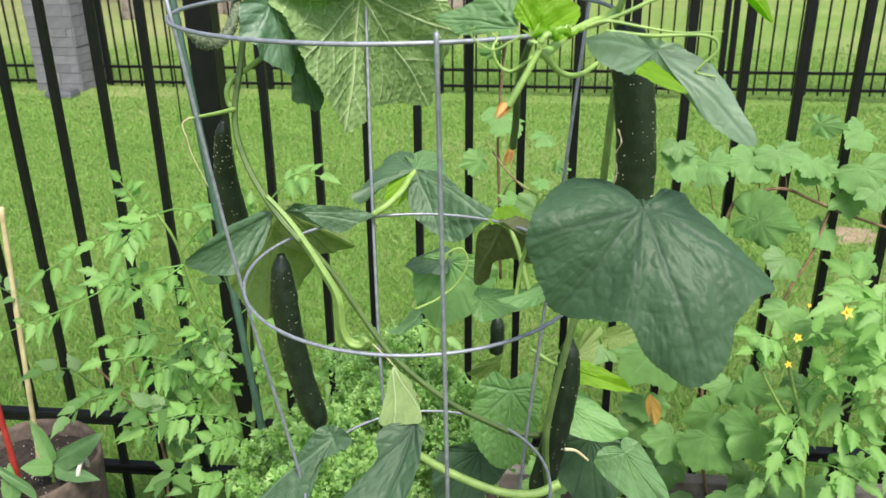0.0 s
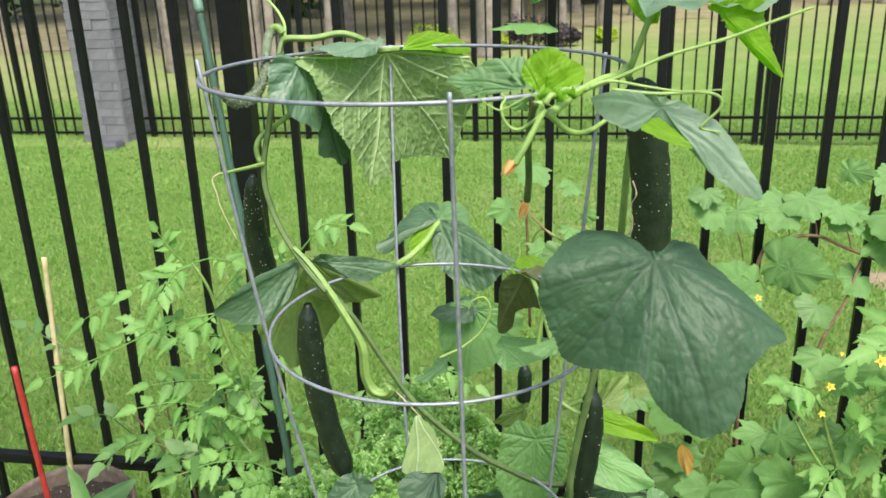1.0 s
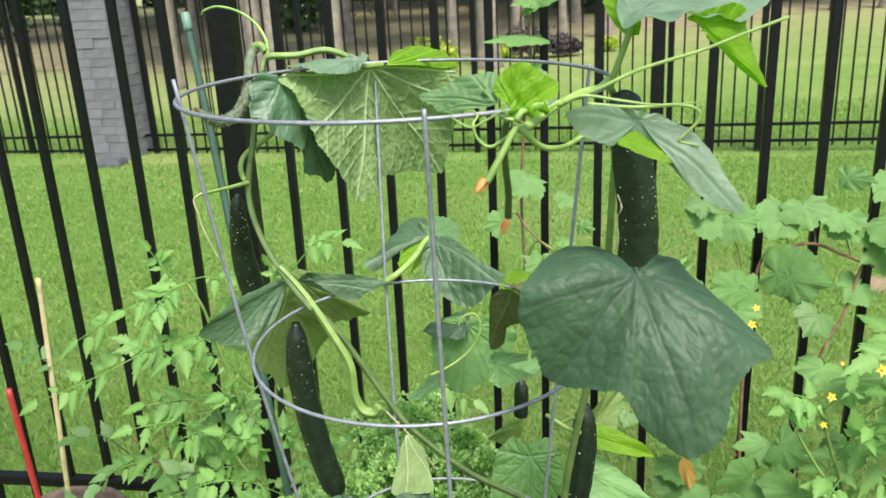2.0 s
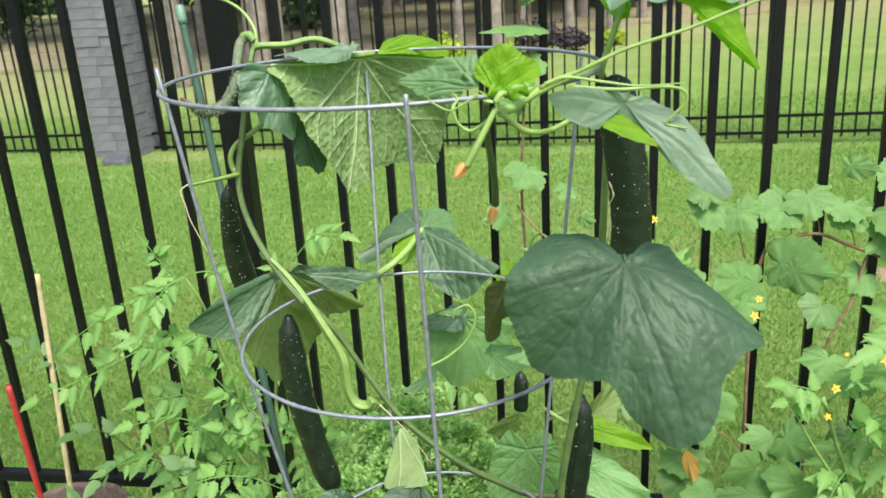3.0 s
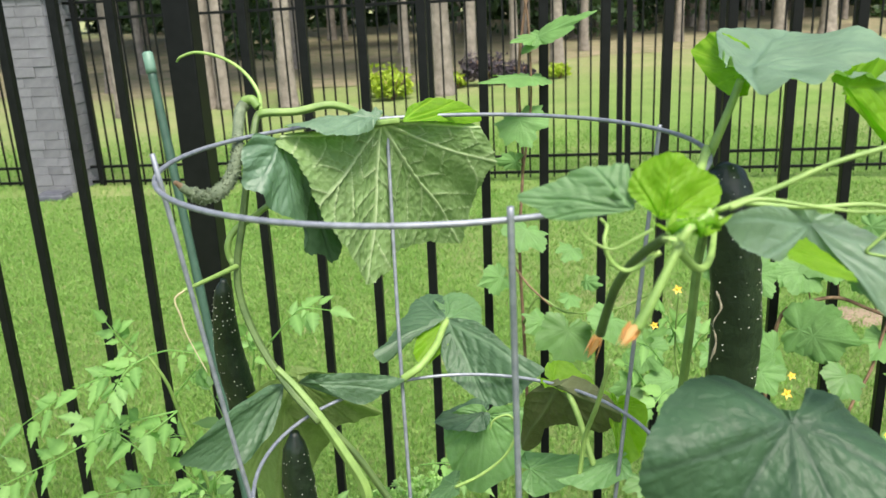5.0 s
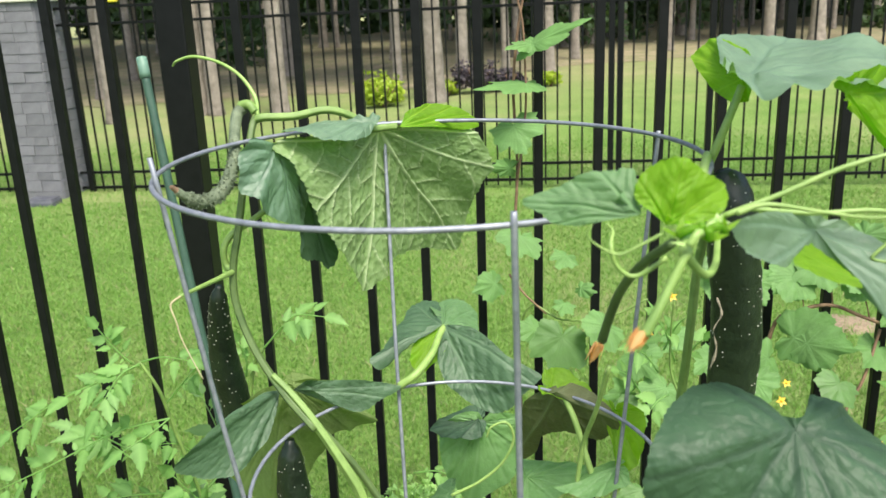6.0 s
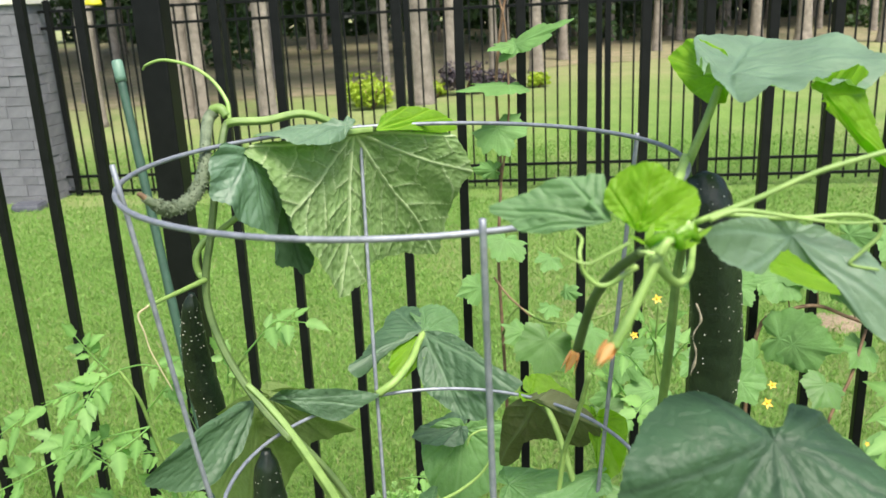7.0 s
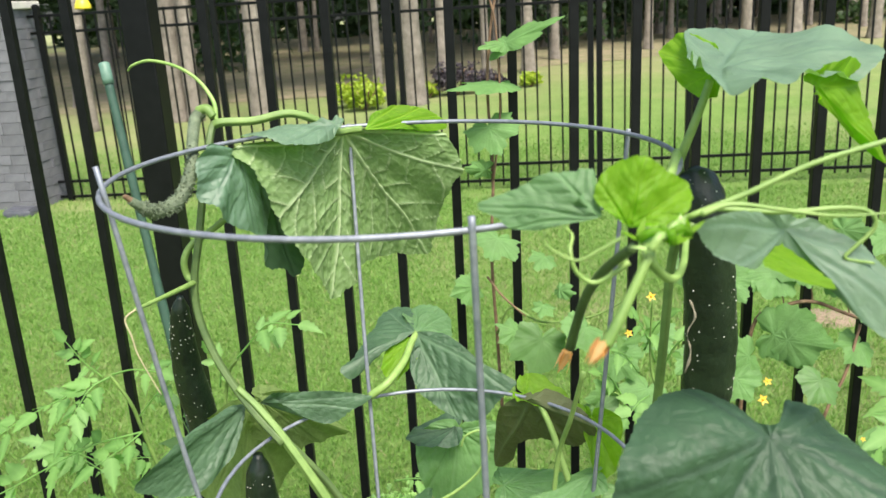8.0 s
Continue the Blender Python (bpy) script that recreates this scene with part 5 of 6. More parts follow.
def trunk(at, r):
    x, y = at
    rnd = random.Random(int(x * 100) + int(y * 77))
    z0 = ground_z(x, y) - 0.1
    t = thing("tree", "tall straight grey-barked woodland tree", "tree", "woodland trees", at=(x, y, z0))
    lean = rnd.uniform(-0.3, 0.3)
    bm = bmesh.new()
    pts = [Vector((0, 0, 0)), Vector((lean * 0.1, 0, 1.5)), Vector((lean * 0.5, 0.1, 5)), Vector((lean, 0.1, 11))]
    tube(bm, smooth_path(pts, 7), lambda s: r * (1 + 0.45 * math.exp(-s * 26) - 0.55 * s), 16, knobs=0.10, seed=x)
    part("trunk", bm, M_BARK, t)
    for k in range(3):
        a, h = rnd.uniform(0, 6.28), rnd.uniform(4.5, 9)
        bm = bmesh.new()
        s = Vector((lean * 0.6 * h / 11 * 1.4, 0.05, h))
        tube(bm, smooth_path([s, s + Vector((math.cos(a) * 0.9, math.sin(a) * 0.9, 0.5)), s + Vector((math.cos(a) * 2, math.sin(a) * 2, 1.4))], 5), lambda q: r * 0.3 * (1 - 0.8 * q), 7)
        part("limb", bm, M_BARK, t)
    leaf_cloud("crown", t, [(0, 0, 10.5, 2.6, 2.2), (1.2, 0.4, 9, 1.6, 1.2), (-1.3, -0.3, 8.8, 1.6, 1.2)], 420, 0.34, M_WOODS, int(x * 31) + 5)


def leaf_cloud(name, parent, blobs, per_blob, size, material, seed, kind=""):
    """Loose leaves scattered through uneven clumps: (x, y, z, width, height) each."""
    rng = np.random.default_rng(abs(seed))
    verts, n = [], 0
    for bx, by, bz, bw, bh in blobs:
        d = rng.normal(size=(per_blob, 3))
        d /= np.linalg.norm(d, axis=1)[:, None]
        rad = rng.random(per_blob) ** 0.45 * (0.75 + 0.35 * np.sin(d[:, 0] * 4 + seed) * np.cos(d[:, 2] * 5))
        c = d * rad[:, None] * np.array([bw, bw, bh]) + np.array([bx, by, bz])
        a = rng.normal(size=(per_blob, 3))
        a /= np.linalg.norm(a, axis=1)[:, None]
        b = np.cross(a, rng.normal(size=(per_blob, 3)))
        b /= np.linalg.norm(b, axis=1)[:, None]
        s = size * rng.uniform(0.6, 1.3, per_blob)[:, None]
        verts.append(np.stack([c - a * s, c - b * s * 0.5 + a * s * 0.1, c + a * s, c + b * s * 0.5 + a * s * 0.1], axis=1).reshape(-1, 3))
        n += per_blob
    v = np.concatenate(verts)
    me = bpy.data.meshes.new(name)
    me.from_pydata(v.tolist(), [], np.arange(4 * n).reshape(-1, 4).tolist())
    me.materials.append(material)
    ob = new(name, me)
    if parent:
        ob.parent = parent
    if kind:
        ob["kind"] = kind
    return ob


def shrub(at, r, material):
    x, y = at
    s = thing("shrub", "rounded golden green shrub in the mulch bed" if material is M_SHRUB_Y else "dark purple-leaved shrub in the mulch bed", "shrub", "border shrubs", at=(x, y, ground_z(x, y)))
    bm = bmesh.new()
    for k in range(6):
        a = k * 1.05
        tube(bm, smooth_path([(0, 0, -0.02), (math.cos(a) * r * 0.3, math.sin(a) * r * 0.3, r * 0.5), (math.cos(a) * r * 0.6, math.sin(a) * r * 0.6, r)], 3), 0.012, 5)
    part("branches", bm, M_WOODY, s)
    leaf_cloud("crown", s, [(0, 0, r * 0.75, r, r * 0.75), (r * 0.5, 0.1, r * 0.55, r * 0.6, r * 0.5), (-r * 0.5, -0.1, r * 0.6, r * 0.6, r * 0.55)], 420, 0.045, material, int(x * 50) + 3)


def bare_patch(at, r):
    """A worn spot in the lawn: low uneven crumb of dry earth with soft edges."""
    x, y = at
    bm = bmesh.new()
    centre = bm.verts.new((x, y, ground_z(x, y) + 0.022))
    rows = []
    for i in range(36):
        a = 2 * math.pi * i / 36
        k = 1 + 0.45 * noise.noise(Vector((math.cos(a) * 1.6, math.sin(a) * 1.6, 8)))
        rows.append([bm.verts.new((x + math.cos(a) * r * k * s * 1.5, y + math.sin(a) * r * k * s, ground_z(x, y) + 0.022 - 0.03 * s * s + 0.006 * noise.noise(Vector((a * 3, s * 9, 1))))) for s in (0.25, 0.5, 0.75, 1.0)])
    for i in range(36):
        p, q = rows[i], rows[(i + 1) % 36]
        bm.faces.new((centre, p[0], q[0]))
        for j in range(3):
            bm.faces.new((p[j], p[j + 1], q[j + 1], q[j]))
    tagged(part("bare_ground", bm, M_BARE), "worn patch of dry pale earth in the lawn", "ground", kind="structure")


M_BARE = mottled("dry_earth", [(0.3, (0.20, 0.15, 0.09)), (0.7, (0.36, 0.28, 0.19))], 60, 0.95, 0.0, 0.9, 200, 0.01)


# ---- tomato plant beside the post ----
tomato = thing("tomato_plant", "bushy light green tomato plant against the fence", "plant", "tomato plants")
stem(tomato, [(-0.565, 1.4, 0.458), (-0.575, 1.42, 0.603), (-0.603, 1.44, 0.741), (-0.648, 1.43, 0.96), (-0.659, 1.42, 1.031), (-0.686, 1.42, 1.086)], 0.0048, 0.0026, M_STEM, "stem")
stem(tomato, [(-0.573, 1.42, 0.441), (-0.543, 1.44, 0.676), (-0.546, 1.45, 0.805), (-0.502, 1.44, 1.048), (-0.471, 1.42, 1.109)], 0.0048, 0.0026, M_STEM, "stem")
stem(tomato, [(-0.575, 1.42, 0.603), (-0.655, 1.45, 0.691), (-0.681, 1.46, 0.806)], 0.0048, 0.0026, M_STEM, "stem")
tomato_leaf(tomato, [(-0.687, 1.42, 1.08), (-0.752, 1.4, 1.059), (-0.83, 1.38, 1.025), (-0.897, 1.36, 0.983)], 0.043, 6, 1)
tomato_leaf(tomato, [(-0.684, 1.42, 1.085), (-0.636, 1.4, 1.103), (-0.585, 1.38, 1.106)], 0.039, 2, 2)
tomato_leaf(tomato, [(-0.7, 1.42, 1.082), (-0.722, 1.41, 1.116), (-0.739, 1.4, 1.155)], 0.033, 4, 3)
tomato_leaf(tomato, [(-0.648, 1.42, 0.98), (-0.736, 1.393, 0.966), (-0.872, 1.367, 0.904), (-0.996, 1.34, 0.856)], 0.044, 7, 4)
tomato_leaf(tomato, [(-0.648, 1.42, 0.98), (-0.666, 1.39, 0.971), (-0.709, 1.36, 0.95)], 0.043, 2, 5)
tomato_leaf(tomato, [(-0.471, 1.42, 1.109), (-0.433, 1.407, 1.151), (-0.403, 1.393, 1.178), (-0.355, 1.38, 1.18)], 0.035, 4, 6)
tomato_leaf(tomato, [(-0.516, 1.45, 1.044), (-0.507, 1.435, 1.083), (-0.513, 1.42, 1.121)], 0.033, 2, 7)
tomato_leaf(tomato, [(-0.677, 1.4, 1.091), (-0.7, 1.37, 1.082), (-0.728, 1.34, 1.035)], 0.041, 4, 8)
tomato_leaf(tomato, [(-0.672, 1.46, 0.983), (-0.618, 1.45, 1.044), (-0.579, 1.44, 1.081)], 0.035, 4, 9)
tomato_leaf(tomato, [(-0.695, 1.44, 0.639), (-0.614, 1.42, 0.636), (-0.53, 1.4, 0.62)], 0.043, 4, 10)
tomato_leaf(tomato, [(-0.608, 1.42, 0.636), (-0.669, 1.38, 0.66), (-0.743, 1.34, 0.649)], 0.046, 4, 11)
tomato_leaf(tomato, [(-0.58, 1.44, 0.674), (-0.587, 1.41, 0.733), (-0.636, 1.38, 0.775)], 0.043, 4, 12)
tomato_leaf(tomato, [(-0.53, 1.38, 0.741), (-0.485, 1.36, 0.782), (-0.509, 1.34, 0.818)], 0.041, 4, 13)
tomato_leaf(tomato, [(-0.665, 1.46, 0.74), (-0.726, 1.43, 0.741), (-0.81, 1.4, 0.7)], 0.044, 5, 14)
tomato_leaf(tomato, [(-0.681, 1.46, 0.806), (-0.744, 1.44, 0.814), (-0.82, 1.42, 0.809)], 0.043, 5, 15)
tomato_leaf(tomato, [(-0.579, 1.46, 0.744), (-0.625, 1.44, 0.806), (-0.657, 1.42, 0.867)], 0.041, 4, 16)
tomato_leaf(tomato, [(-0.717, 1.44, 0.749), (-0.76, 1.41, 0.778), (-0.829, 1.38, 0.778)], 0.044, 4, 17)
tomato_leaf(tomato, [(-0.553, 1.4, 0.576), (-0.574, 1.37, 0.624), (-0.623, 1.34, 0.615)], 0.044, 4, 18)
tomato_leaf(tomato, [(-0.555, 1.36, 0.549), (-0.593, 1.33, 0.541), (-0.64, 1.3, 0.547)], 0.046, 4, 19)
tomato_leaf(tomato, [(-0.525, 1.34, 0.538), (-0.479, 1.32, 0.598), (-0.478, 1.3, 0.667)], 0.041, 4, 20)
tomato_leaf(tomato, [(-0.431, 1.45, 0.757), (-0.378, 1.435, 0.788), (-0.341, 1.42, 0.779)], 0.035, 2, 21)
tomato_leaf(tomato, [(-0.436, 1.45, 0.689), (-0.394, 1.435, 0.728), (-0.356, 1.42, 0.726)], 0.035, 2, 22)
tomato_leaf(tomato, [(-0.805, 1.48, 0.607), (-0.866, 1.46, 0.645), (-0.935, 1.44, 0.633)], 0.043, 4, 23)
tomato_leaf(tomato, [(-0.568, 1.46, 0.85), (-0.526, 1.45, 0.883), (-0.502, 1.44, 0.864)], 0.035, 2, 24)


fill_fronds(tomato, (-0.640, 1.520, 0.700), (0.12, 0.05, 0.17), 14, 0.044, M_TOMATO, 11, 3)
pepper = thing("pepper_plant", "dark green leafy plant tangled among the tomato stems", "plant")
stem(pepper, [(-0.835, 1.560, 0.258), (-0.826, 1.560, 0.426), (-0.852, 1.550, 0.588), (-0.854, 1.540, 0.712)], 0.004, 0.002, M_WOODY, "stem")
stem(pepper, [(-0.839, 1.550, 0.496), (-0.898, 1.540, 0.607), (-0.942, 1.540, 0.664)], 0.004, 0.002, M_WOODY, "stem")
fill_fronds(pepper, (-0.790, 1.480, 0.690), (0.12, 0.05, 0.17), 12, 0.050, M_TOMATO_DK, 17, 2, False, 0.12)


# ---- tomato plant at the far end of the bed ----
tomato_b = thing("tomato_plant", "tall tomato plant with yellow flowers in the bed", "plant", "tomato plants")
stem(tomato_b, [(0.586, 1.380, 0.472), (0.565, 1.380, 0.568), (0.555, 1.390, 0.679), (0.524, 1.400, 0.772), (0.496, 1.400, 0.856)], 0.0055, 0.003, M_STEM, "stem")
stem(tomato_b, [(0.557, 1.390, 0.666), (0.604, 1.390, 0.733), (0.671, 1.400, 0.780)], 0.0042, 0.0028, M_STEM, "stem")
stem(tomato_b, [(0.559, 1.390, 0.653), (0.486, 1.390, 0.764), (0.449, 1.400, 0.830)], 0.0035, 0.002, M_STEM, "stem")
frond(tomato_b, (0.510, 1.400, 0.833), (0.412, 1.340, 0.921), 0.0459, M_TOMATO, 3, 168)
frond(tomato_b, (0.501, 1.400, 0.857), (0.546, 1.340, 0.927), 0.0459, M_TOMATO, 3, 317)
frond(tomato_b, (0.531, 1.400, 0.760), (0.584, 1.340, 0.872), 0.051, M_TOMATO, 3, 296)
frond(tomato_b, (0.627, 1.400, 0.740), (0.648, 1.340, 0.875), 0.051, M_TOMATO, 3, 642)
frond(tomato_b, (0.611, 1.400, 0.714), (0.655, 1.340, 0.696), 0.051, M_TOMATO, 3, 888)
frond(tomato_b, (0.565, 1.400, 0.633), (0.475, 1.340, 0.607), 0.0459, M_TOMATO, 3, 749)
frond(tomato_b, (0.576, 1.400, 0.607), (0.648, 1.340, 0.619), 0.051, M_TOMATO, 3, 983)
frond(tomato_b, (0.551, 1.400, 0.723), (0.496, 1.340, 0.673), 0.0459, M_TOMATO, 3, 875)
frond(tomato_b, (0.629, 1.400, 0.728), (0.687, 1.340, 0.783), 0.051, M_TOMATO, 3, 868)
frond(tomato_b, (0.560, 1.400, 0.835), (0.632, 1.340, 0.919), 0.0459, M_TOMATO, 3, 901)
frond(tomato_b, (0.707, 1.400, 0.642), (0.610, 1.340, 0.603), 0.051, M_TOMATO, 3, 381)
frond(tomato_b, (0.491, 1.400, 0.820), (0.417, 1.340, 0.887), 0.0408, M_TOMATO, 3, 88)
fill_fronds(tomato_b, (0.683, 1.480, 0.637), (0.10, 0.04, 0.18), 12, 0.052, M_TOMATO, 23, 3)
fill_fronds(tomato_b, (0.801, 1.500, 0.789), (0.1, 0.05, 0.2), 9, 0.055, M_TOMATO, 29)
small_flower(tomato_b, (0.575, 1.360, 0.959), 0.013)
small_flower(tomato_b, (0.499, 1.360, 0.905), 0.01)
small_flower(tomato_b, (0.524, 1.400, 0.950), 0.005)
small_flower(tomato_b, (0.491, 1.360, 0.850), 0.008)
small_flower(tomato_b, (0.371, 1.420, 1.013), 0.01)
small_flower(tomato_b, (0.376, 1.420, 1.045), 0.008)
small_flower(tomato_b, (0.196, 1.450, 1.183), 0.009)
small_flower(tomato_b, (0.162, 1.450, 1.121), 0.008)
frond(tomato_b, (0.216, 1.500, 1.047), (0.170, 1.460, 1.146), 0.035, M_TOMATO, 2, 865)
frond(tomato_b, (0.197, 1.500, 1.069), (0.224, 1.460, 1.145), 0.035, M_TOMATO, 2, 620)
frond(tomato_b, (0.189, 1.500, 1.027), (0.135, 1.460, 1.088), 0.03, M_TOMATO, 2, 345)
frond(tomato_b, (0.226, 1.500, 1.026), (0.252, 1.460, 1.105), 0.03, M_TOMATO, 2, 687)
frond(tomato_b, (0.161, 1.500, 0.986), (0.117, 1.460, 1.048), 0.03, M_TOMATO, 2, 397)
frond(tomato_b, (0.208, 1.500, 0.984), (0.164, 1.460, 0.964), 0.035, M_TOMATO, 2, 518)
stem(tomato_b, [(0.341, 1.450, 0.902), (0.250, 1.470, 0.957), (0.213, 1.480, 1.015), (0.203, 1.480, 1.077), (0.201, 1.460, 1.174)], 0.003, 0.0015, M_STEM, "stem")


GRAPE_RIM = ((0, 1.0), (16, 0.88), (30, 0.76), (46, 0.88), (60, 0.94), (77, 0.84), (93, 0.74), (113, 0.82), (133, 0.74), (153, 0.60), (170, 0.38), (180, 0.1))


def grape_leaf(parent, J, T, L, R, material, na=110, nr=12):
    """A five-lobed leaf with coarse teeth: stalk end J, tip T, widest points L and R."""
    rnd = random.Random(len(bpy.data.objects))
    J, T, L, R = Vector(J), Vector(T), Vector(L), Vector(R)
    U, V = T - J, (R - L) / 2
    N = U.cross(V).normalized()
    if N.y > 0:
        N = -N
    side = N.cross(U.normalized())
    wide = abs(V.dot(side)) / 0.80
    long = U.length
    rim = []
    for sg in (1, -1):
        for a, r in (GRAPE_RIM if sg > 0 else GRAPE_RIM[-2:0:-1]):
            k = r * rnd.uniform(0.9, 1.1)
            u, v = k * math.cos(radians(a)), sg * k * math.sin(radians(a))
            u, v = u * long * (1 if u > 0 else 0.6), v * wide
            rim.append((math.degrees(math.atan2(v, u)), 100 * math.hypot(u, v), rnd.uniform(-0.18, 0.18) - 0.5 * k))
    return part("leaf", blade_bm(J, U, N, rim, (0, 56, -56, 110, -110), bow=0.05, relief=0.0003, quilt=0.0004, na=na, nr=nr, teeth=0.0042, tooth=0.0125, wave=0.0012, thin=0.6, branch=0.4, seed=len(bpy.data.objects)), material, parent)


# ---- grape vine along the fence ----
grape = thing("grape_vine", "grape vine with lobed leaves trained along the black fence", "plant")
grape_leaf(grape, (0.342, 1.700, 1.131), (0.318, 1.670, 1.092), (0.283, 1.690, 1.130), (0.384, 1.690, 1.105), M_GRAPE)
grape_leaf(grape, (0.383, 1.690, 1.125), (0.413, 1.660, 1.090), (0.352, 1.680, 1.091), (0.434, 1.680, 1.133), M_GRAPE)
grape_leaf(grape, (0.474, 1.700, 1.136), (0.431, 1.670, 1.109), (0.420, 1.690, 1.148), (0.499, 1.690, 1.104), M_GRAPE)
grape_leaf(grape, (0.515, 1.690, 1.155), (0.524, 1.660, 1.115), (0.469, 1.680, 1.133), (0.567, 1.680, 1.149), M_GRAPE)
grape_leaf(grape, (0.581, 1.680, 1.139), (0.562, 1.650, 1.113), (0.531, 1.670, 1.136), (0.618, 1.670, 1.123), M_GRAPE)
grape_leaf(grape, (0.600, 1.720, 1.204), (0.647, 1.690, 1.202), (0.605, 1.710, 1.180), (0.628, 1.710, 1.227), M_GRAPE)
grape_leaf(grape, (0.678, 1.700, 1.196), (0.644, 1.670, 1.172), (0.626, 1.690, 1.200), (0.706, 1.690, 1.174), M_GRAPE)
grape_leaf(grape, (0.686, 1.680, 1.125), (0.709, 1.650, 1.075), (0.644, 1.670, 1.089), (0.744, 1.670, 1.125), M_GRAPE)
grape_leaf(grape, (0.685, 1.700, 1.064), (0.630, 1.670, 1.041), (0.629, 1.690, 1.084), (0.703, 1.690, 1.028), M_GRAPE)
grape_leaf(grape, (0.483, 1.680, 1.013), (0.571, 1.650, 1.015), (0.508, 1.670, 0.962), (0.520, 1.670, 1.063), M_GRAPE)
grape_leaf(grape, (0.714, 1.660, 1.089), (0.710, 1.630, 1.050), (0.669, 1.650, 1.075), (0.755, 1.650, 1.077), M_GRAPE)
grape_leaf(grape, (0.642, 1.700, 0.981), (0.608, 1.670, 0.959), (0.591, 1.690, 0.987), (0.670, 1.690, 0.960), M_GRAPE)
grape_leaf(grape, (0.394, 1.660, 0.987), (0.332, 1.630, 0.972), (0.344, 1.650, 1.016), (0.401, 1.650, 0.947), M_GRAPE)
grape_leaf(grape, (0.472, 1.670, 1.018), (0.561, 1.640, 1.012), (0.489, 1.660, 0.960), (0.518, 1.660, 1.069), M_GRAPE)
grape_leaf(grape, (0.493, 1.660, 1.009), (0.566, 1.630, 1.007), (0.505, 1.650, 0.964), (0.532, 1.650, 1.051), M_GRAPE)
grape_leaf(grape, (0.474, 1.690, 1.133), (0.446, 1.660, 1.098), (0.417, 1.680, 1.134), (0.512, 1.680, 1.107), M_GRAPE)
grape_leaf(grape, (0.595, 1.690, 1.121), (0.615, 1.660, 1.093), (0.565, 1.680, 1.094), (0.638, 1.680, 1.127), M_GRAPE)
grape_leaf(grape, (0.426, 1.670, 0.975), (0.369, 1.640, 0.964), (0.382, 1.660, 1.005), (0.431, 1.660, 0.936), M_GRAPE)
grape_leaf(grape, (0.287, 1.550, 0.760), (0.318, 1.520, 0.681), (0.219, 1.540, 0.708), (0.375, 1.540, 0.757), M_GRAPE)
grape_leaf(grape, (0.334, 1.500, 0.584), (0.309, 1.470, 0.537), (0.271, 1.490, 0.583), (0.379, 1.490, 0.552), M_GRAPE)
grape_leaf(grape, (0.393, 1.460, 0.615), (0.439, 1.430, 0.553), (0.353, 1.450, 0.550), (0.464, 1.450, 0.635), M_GRAPE)
grape_leaf(grape, (0.484, 1.450, 0.642), (0.430, 1.420, 0.598), (0.412, 1.440, 0.664), (0.520, 1.440, 0.589), M_GRAPE)
grape_leaf(grape, (0.420, 1.550, 0.613), (0.352, 1.520, 0.610), (0.374, 1.540, 0.652), (0.419, 1.540, 0.572), M_GRAPE)
grape_leaf(grape, (0.285, 1.600, 0.605), (0.285, 1.570, 0.564), (0.236, 1.590, 0.588), (0.334, 1.590, 0.594), M_GRAPE)
grape_leaf(grape, (0.479, 1.550, 0.685), (0.526, 1.520, 0.670), (0.466, 1.540, 0.643), (0.525, 1.540, 0.715), M_GRAPE)
grape_leaf(grape, (0.728, 1.660, 0.926), (0.676, 1.630, 0.918), (0.686, 1.650, 0.949), (0.734, 1.650, 0.898), M_GRAPE)
grape_leaf(grape, (0.558, 1.600, 0.840), (0.538, 1.570, 0.804), (0.501, 1.590, 0.835), (0.600, 1.590, 0.819), M_GRAPE)
grape_leaf(grape, (0.596, 1.550, 0.842), (0.627, 1.520, 0.809), (0.563, 1.540, 0.805), (0.650, 1.540, 0.854), M_GRAPE)
grape_leaf(grape, (0.694, 1.500, 0.849), (0.653, 1.470, 0.809), (0.625, 1.490, 0.857), (0.735, 1.490, 0.813), M_GRAPE)
grape_leaf(grape, (0.459, 1.580, 0.669), (0.444, 1.550, 0.634), (0.395, 1.570, 0.661), (0.512, 1.570, 0.653), M_GRAPE)
grape_leaf(grape, (-0.051, 1.730, 1.420), (-0.032, 1.700, 1.377), (-0.090, 1.720, 1.393), (0.001, 1.720, 1.416), M_GRAPE)
grape_leaf(grape, (-0.040, 1.720, 1.209), (-0.056, 1.690, 1.178), (-0.088, 1.710, 1.208), (-0.002, 1.710, 1.188), M_GRAPE)
grape_leaf(grape, (-0.090, 1.720, 1.113), (-0.131, 1.690, 1.108), (-0.122, 1.710, 1.135), (-0.087, 1.710, 1.087), M_GRAPE)
grape_leaf(grape, (0.074, 1.700, 1.110), (0.100, 1.670, 1.111), (0.071, 1.690, 1.099), (0.096, 1.690, 1.122), M_GRAPE)
grape_leaf(grape, (0.044, 1.700, 1.078), (0.037, 1.670, 1.069), (0.021, 1.690, 1.078), (0.063, 1.690, 1.071), M_GRAPE)
grape_leaf(grape, (-0.010, 1.700, 1.026), (-0.047, 1.670, 1.017), (-0.056, 1.690, 1.039), (0.010, 1.690, 1.006), M_GRAPE)
grape_leaf(grape, (-0.058, 1.730, 1.341), (-0.098, 1.700, 1.349), (-0.071, 1.720, 1.360), (-0.073, 1.720, 1.328), M_GRAPE)
grape_leaf(grape, (0.117, 1.640, 1.054), (0.086, 1.610, 1.028), (0.070, 1.630, 1.064), (0.142, 1.630, 1.026), M_GRAPE)
grape_leaf(grape, (0.169, 1.620, 1.005), (0.204, 1.590, 0.977), (0.145, 1.610, 0.969), (0.217, 1.610, 1.020), M_GRAPE)
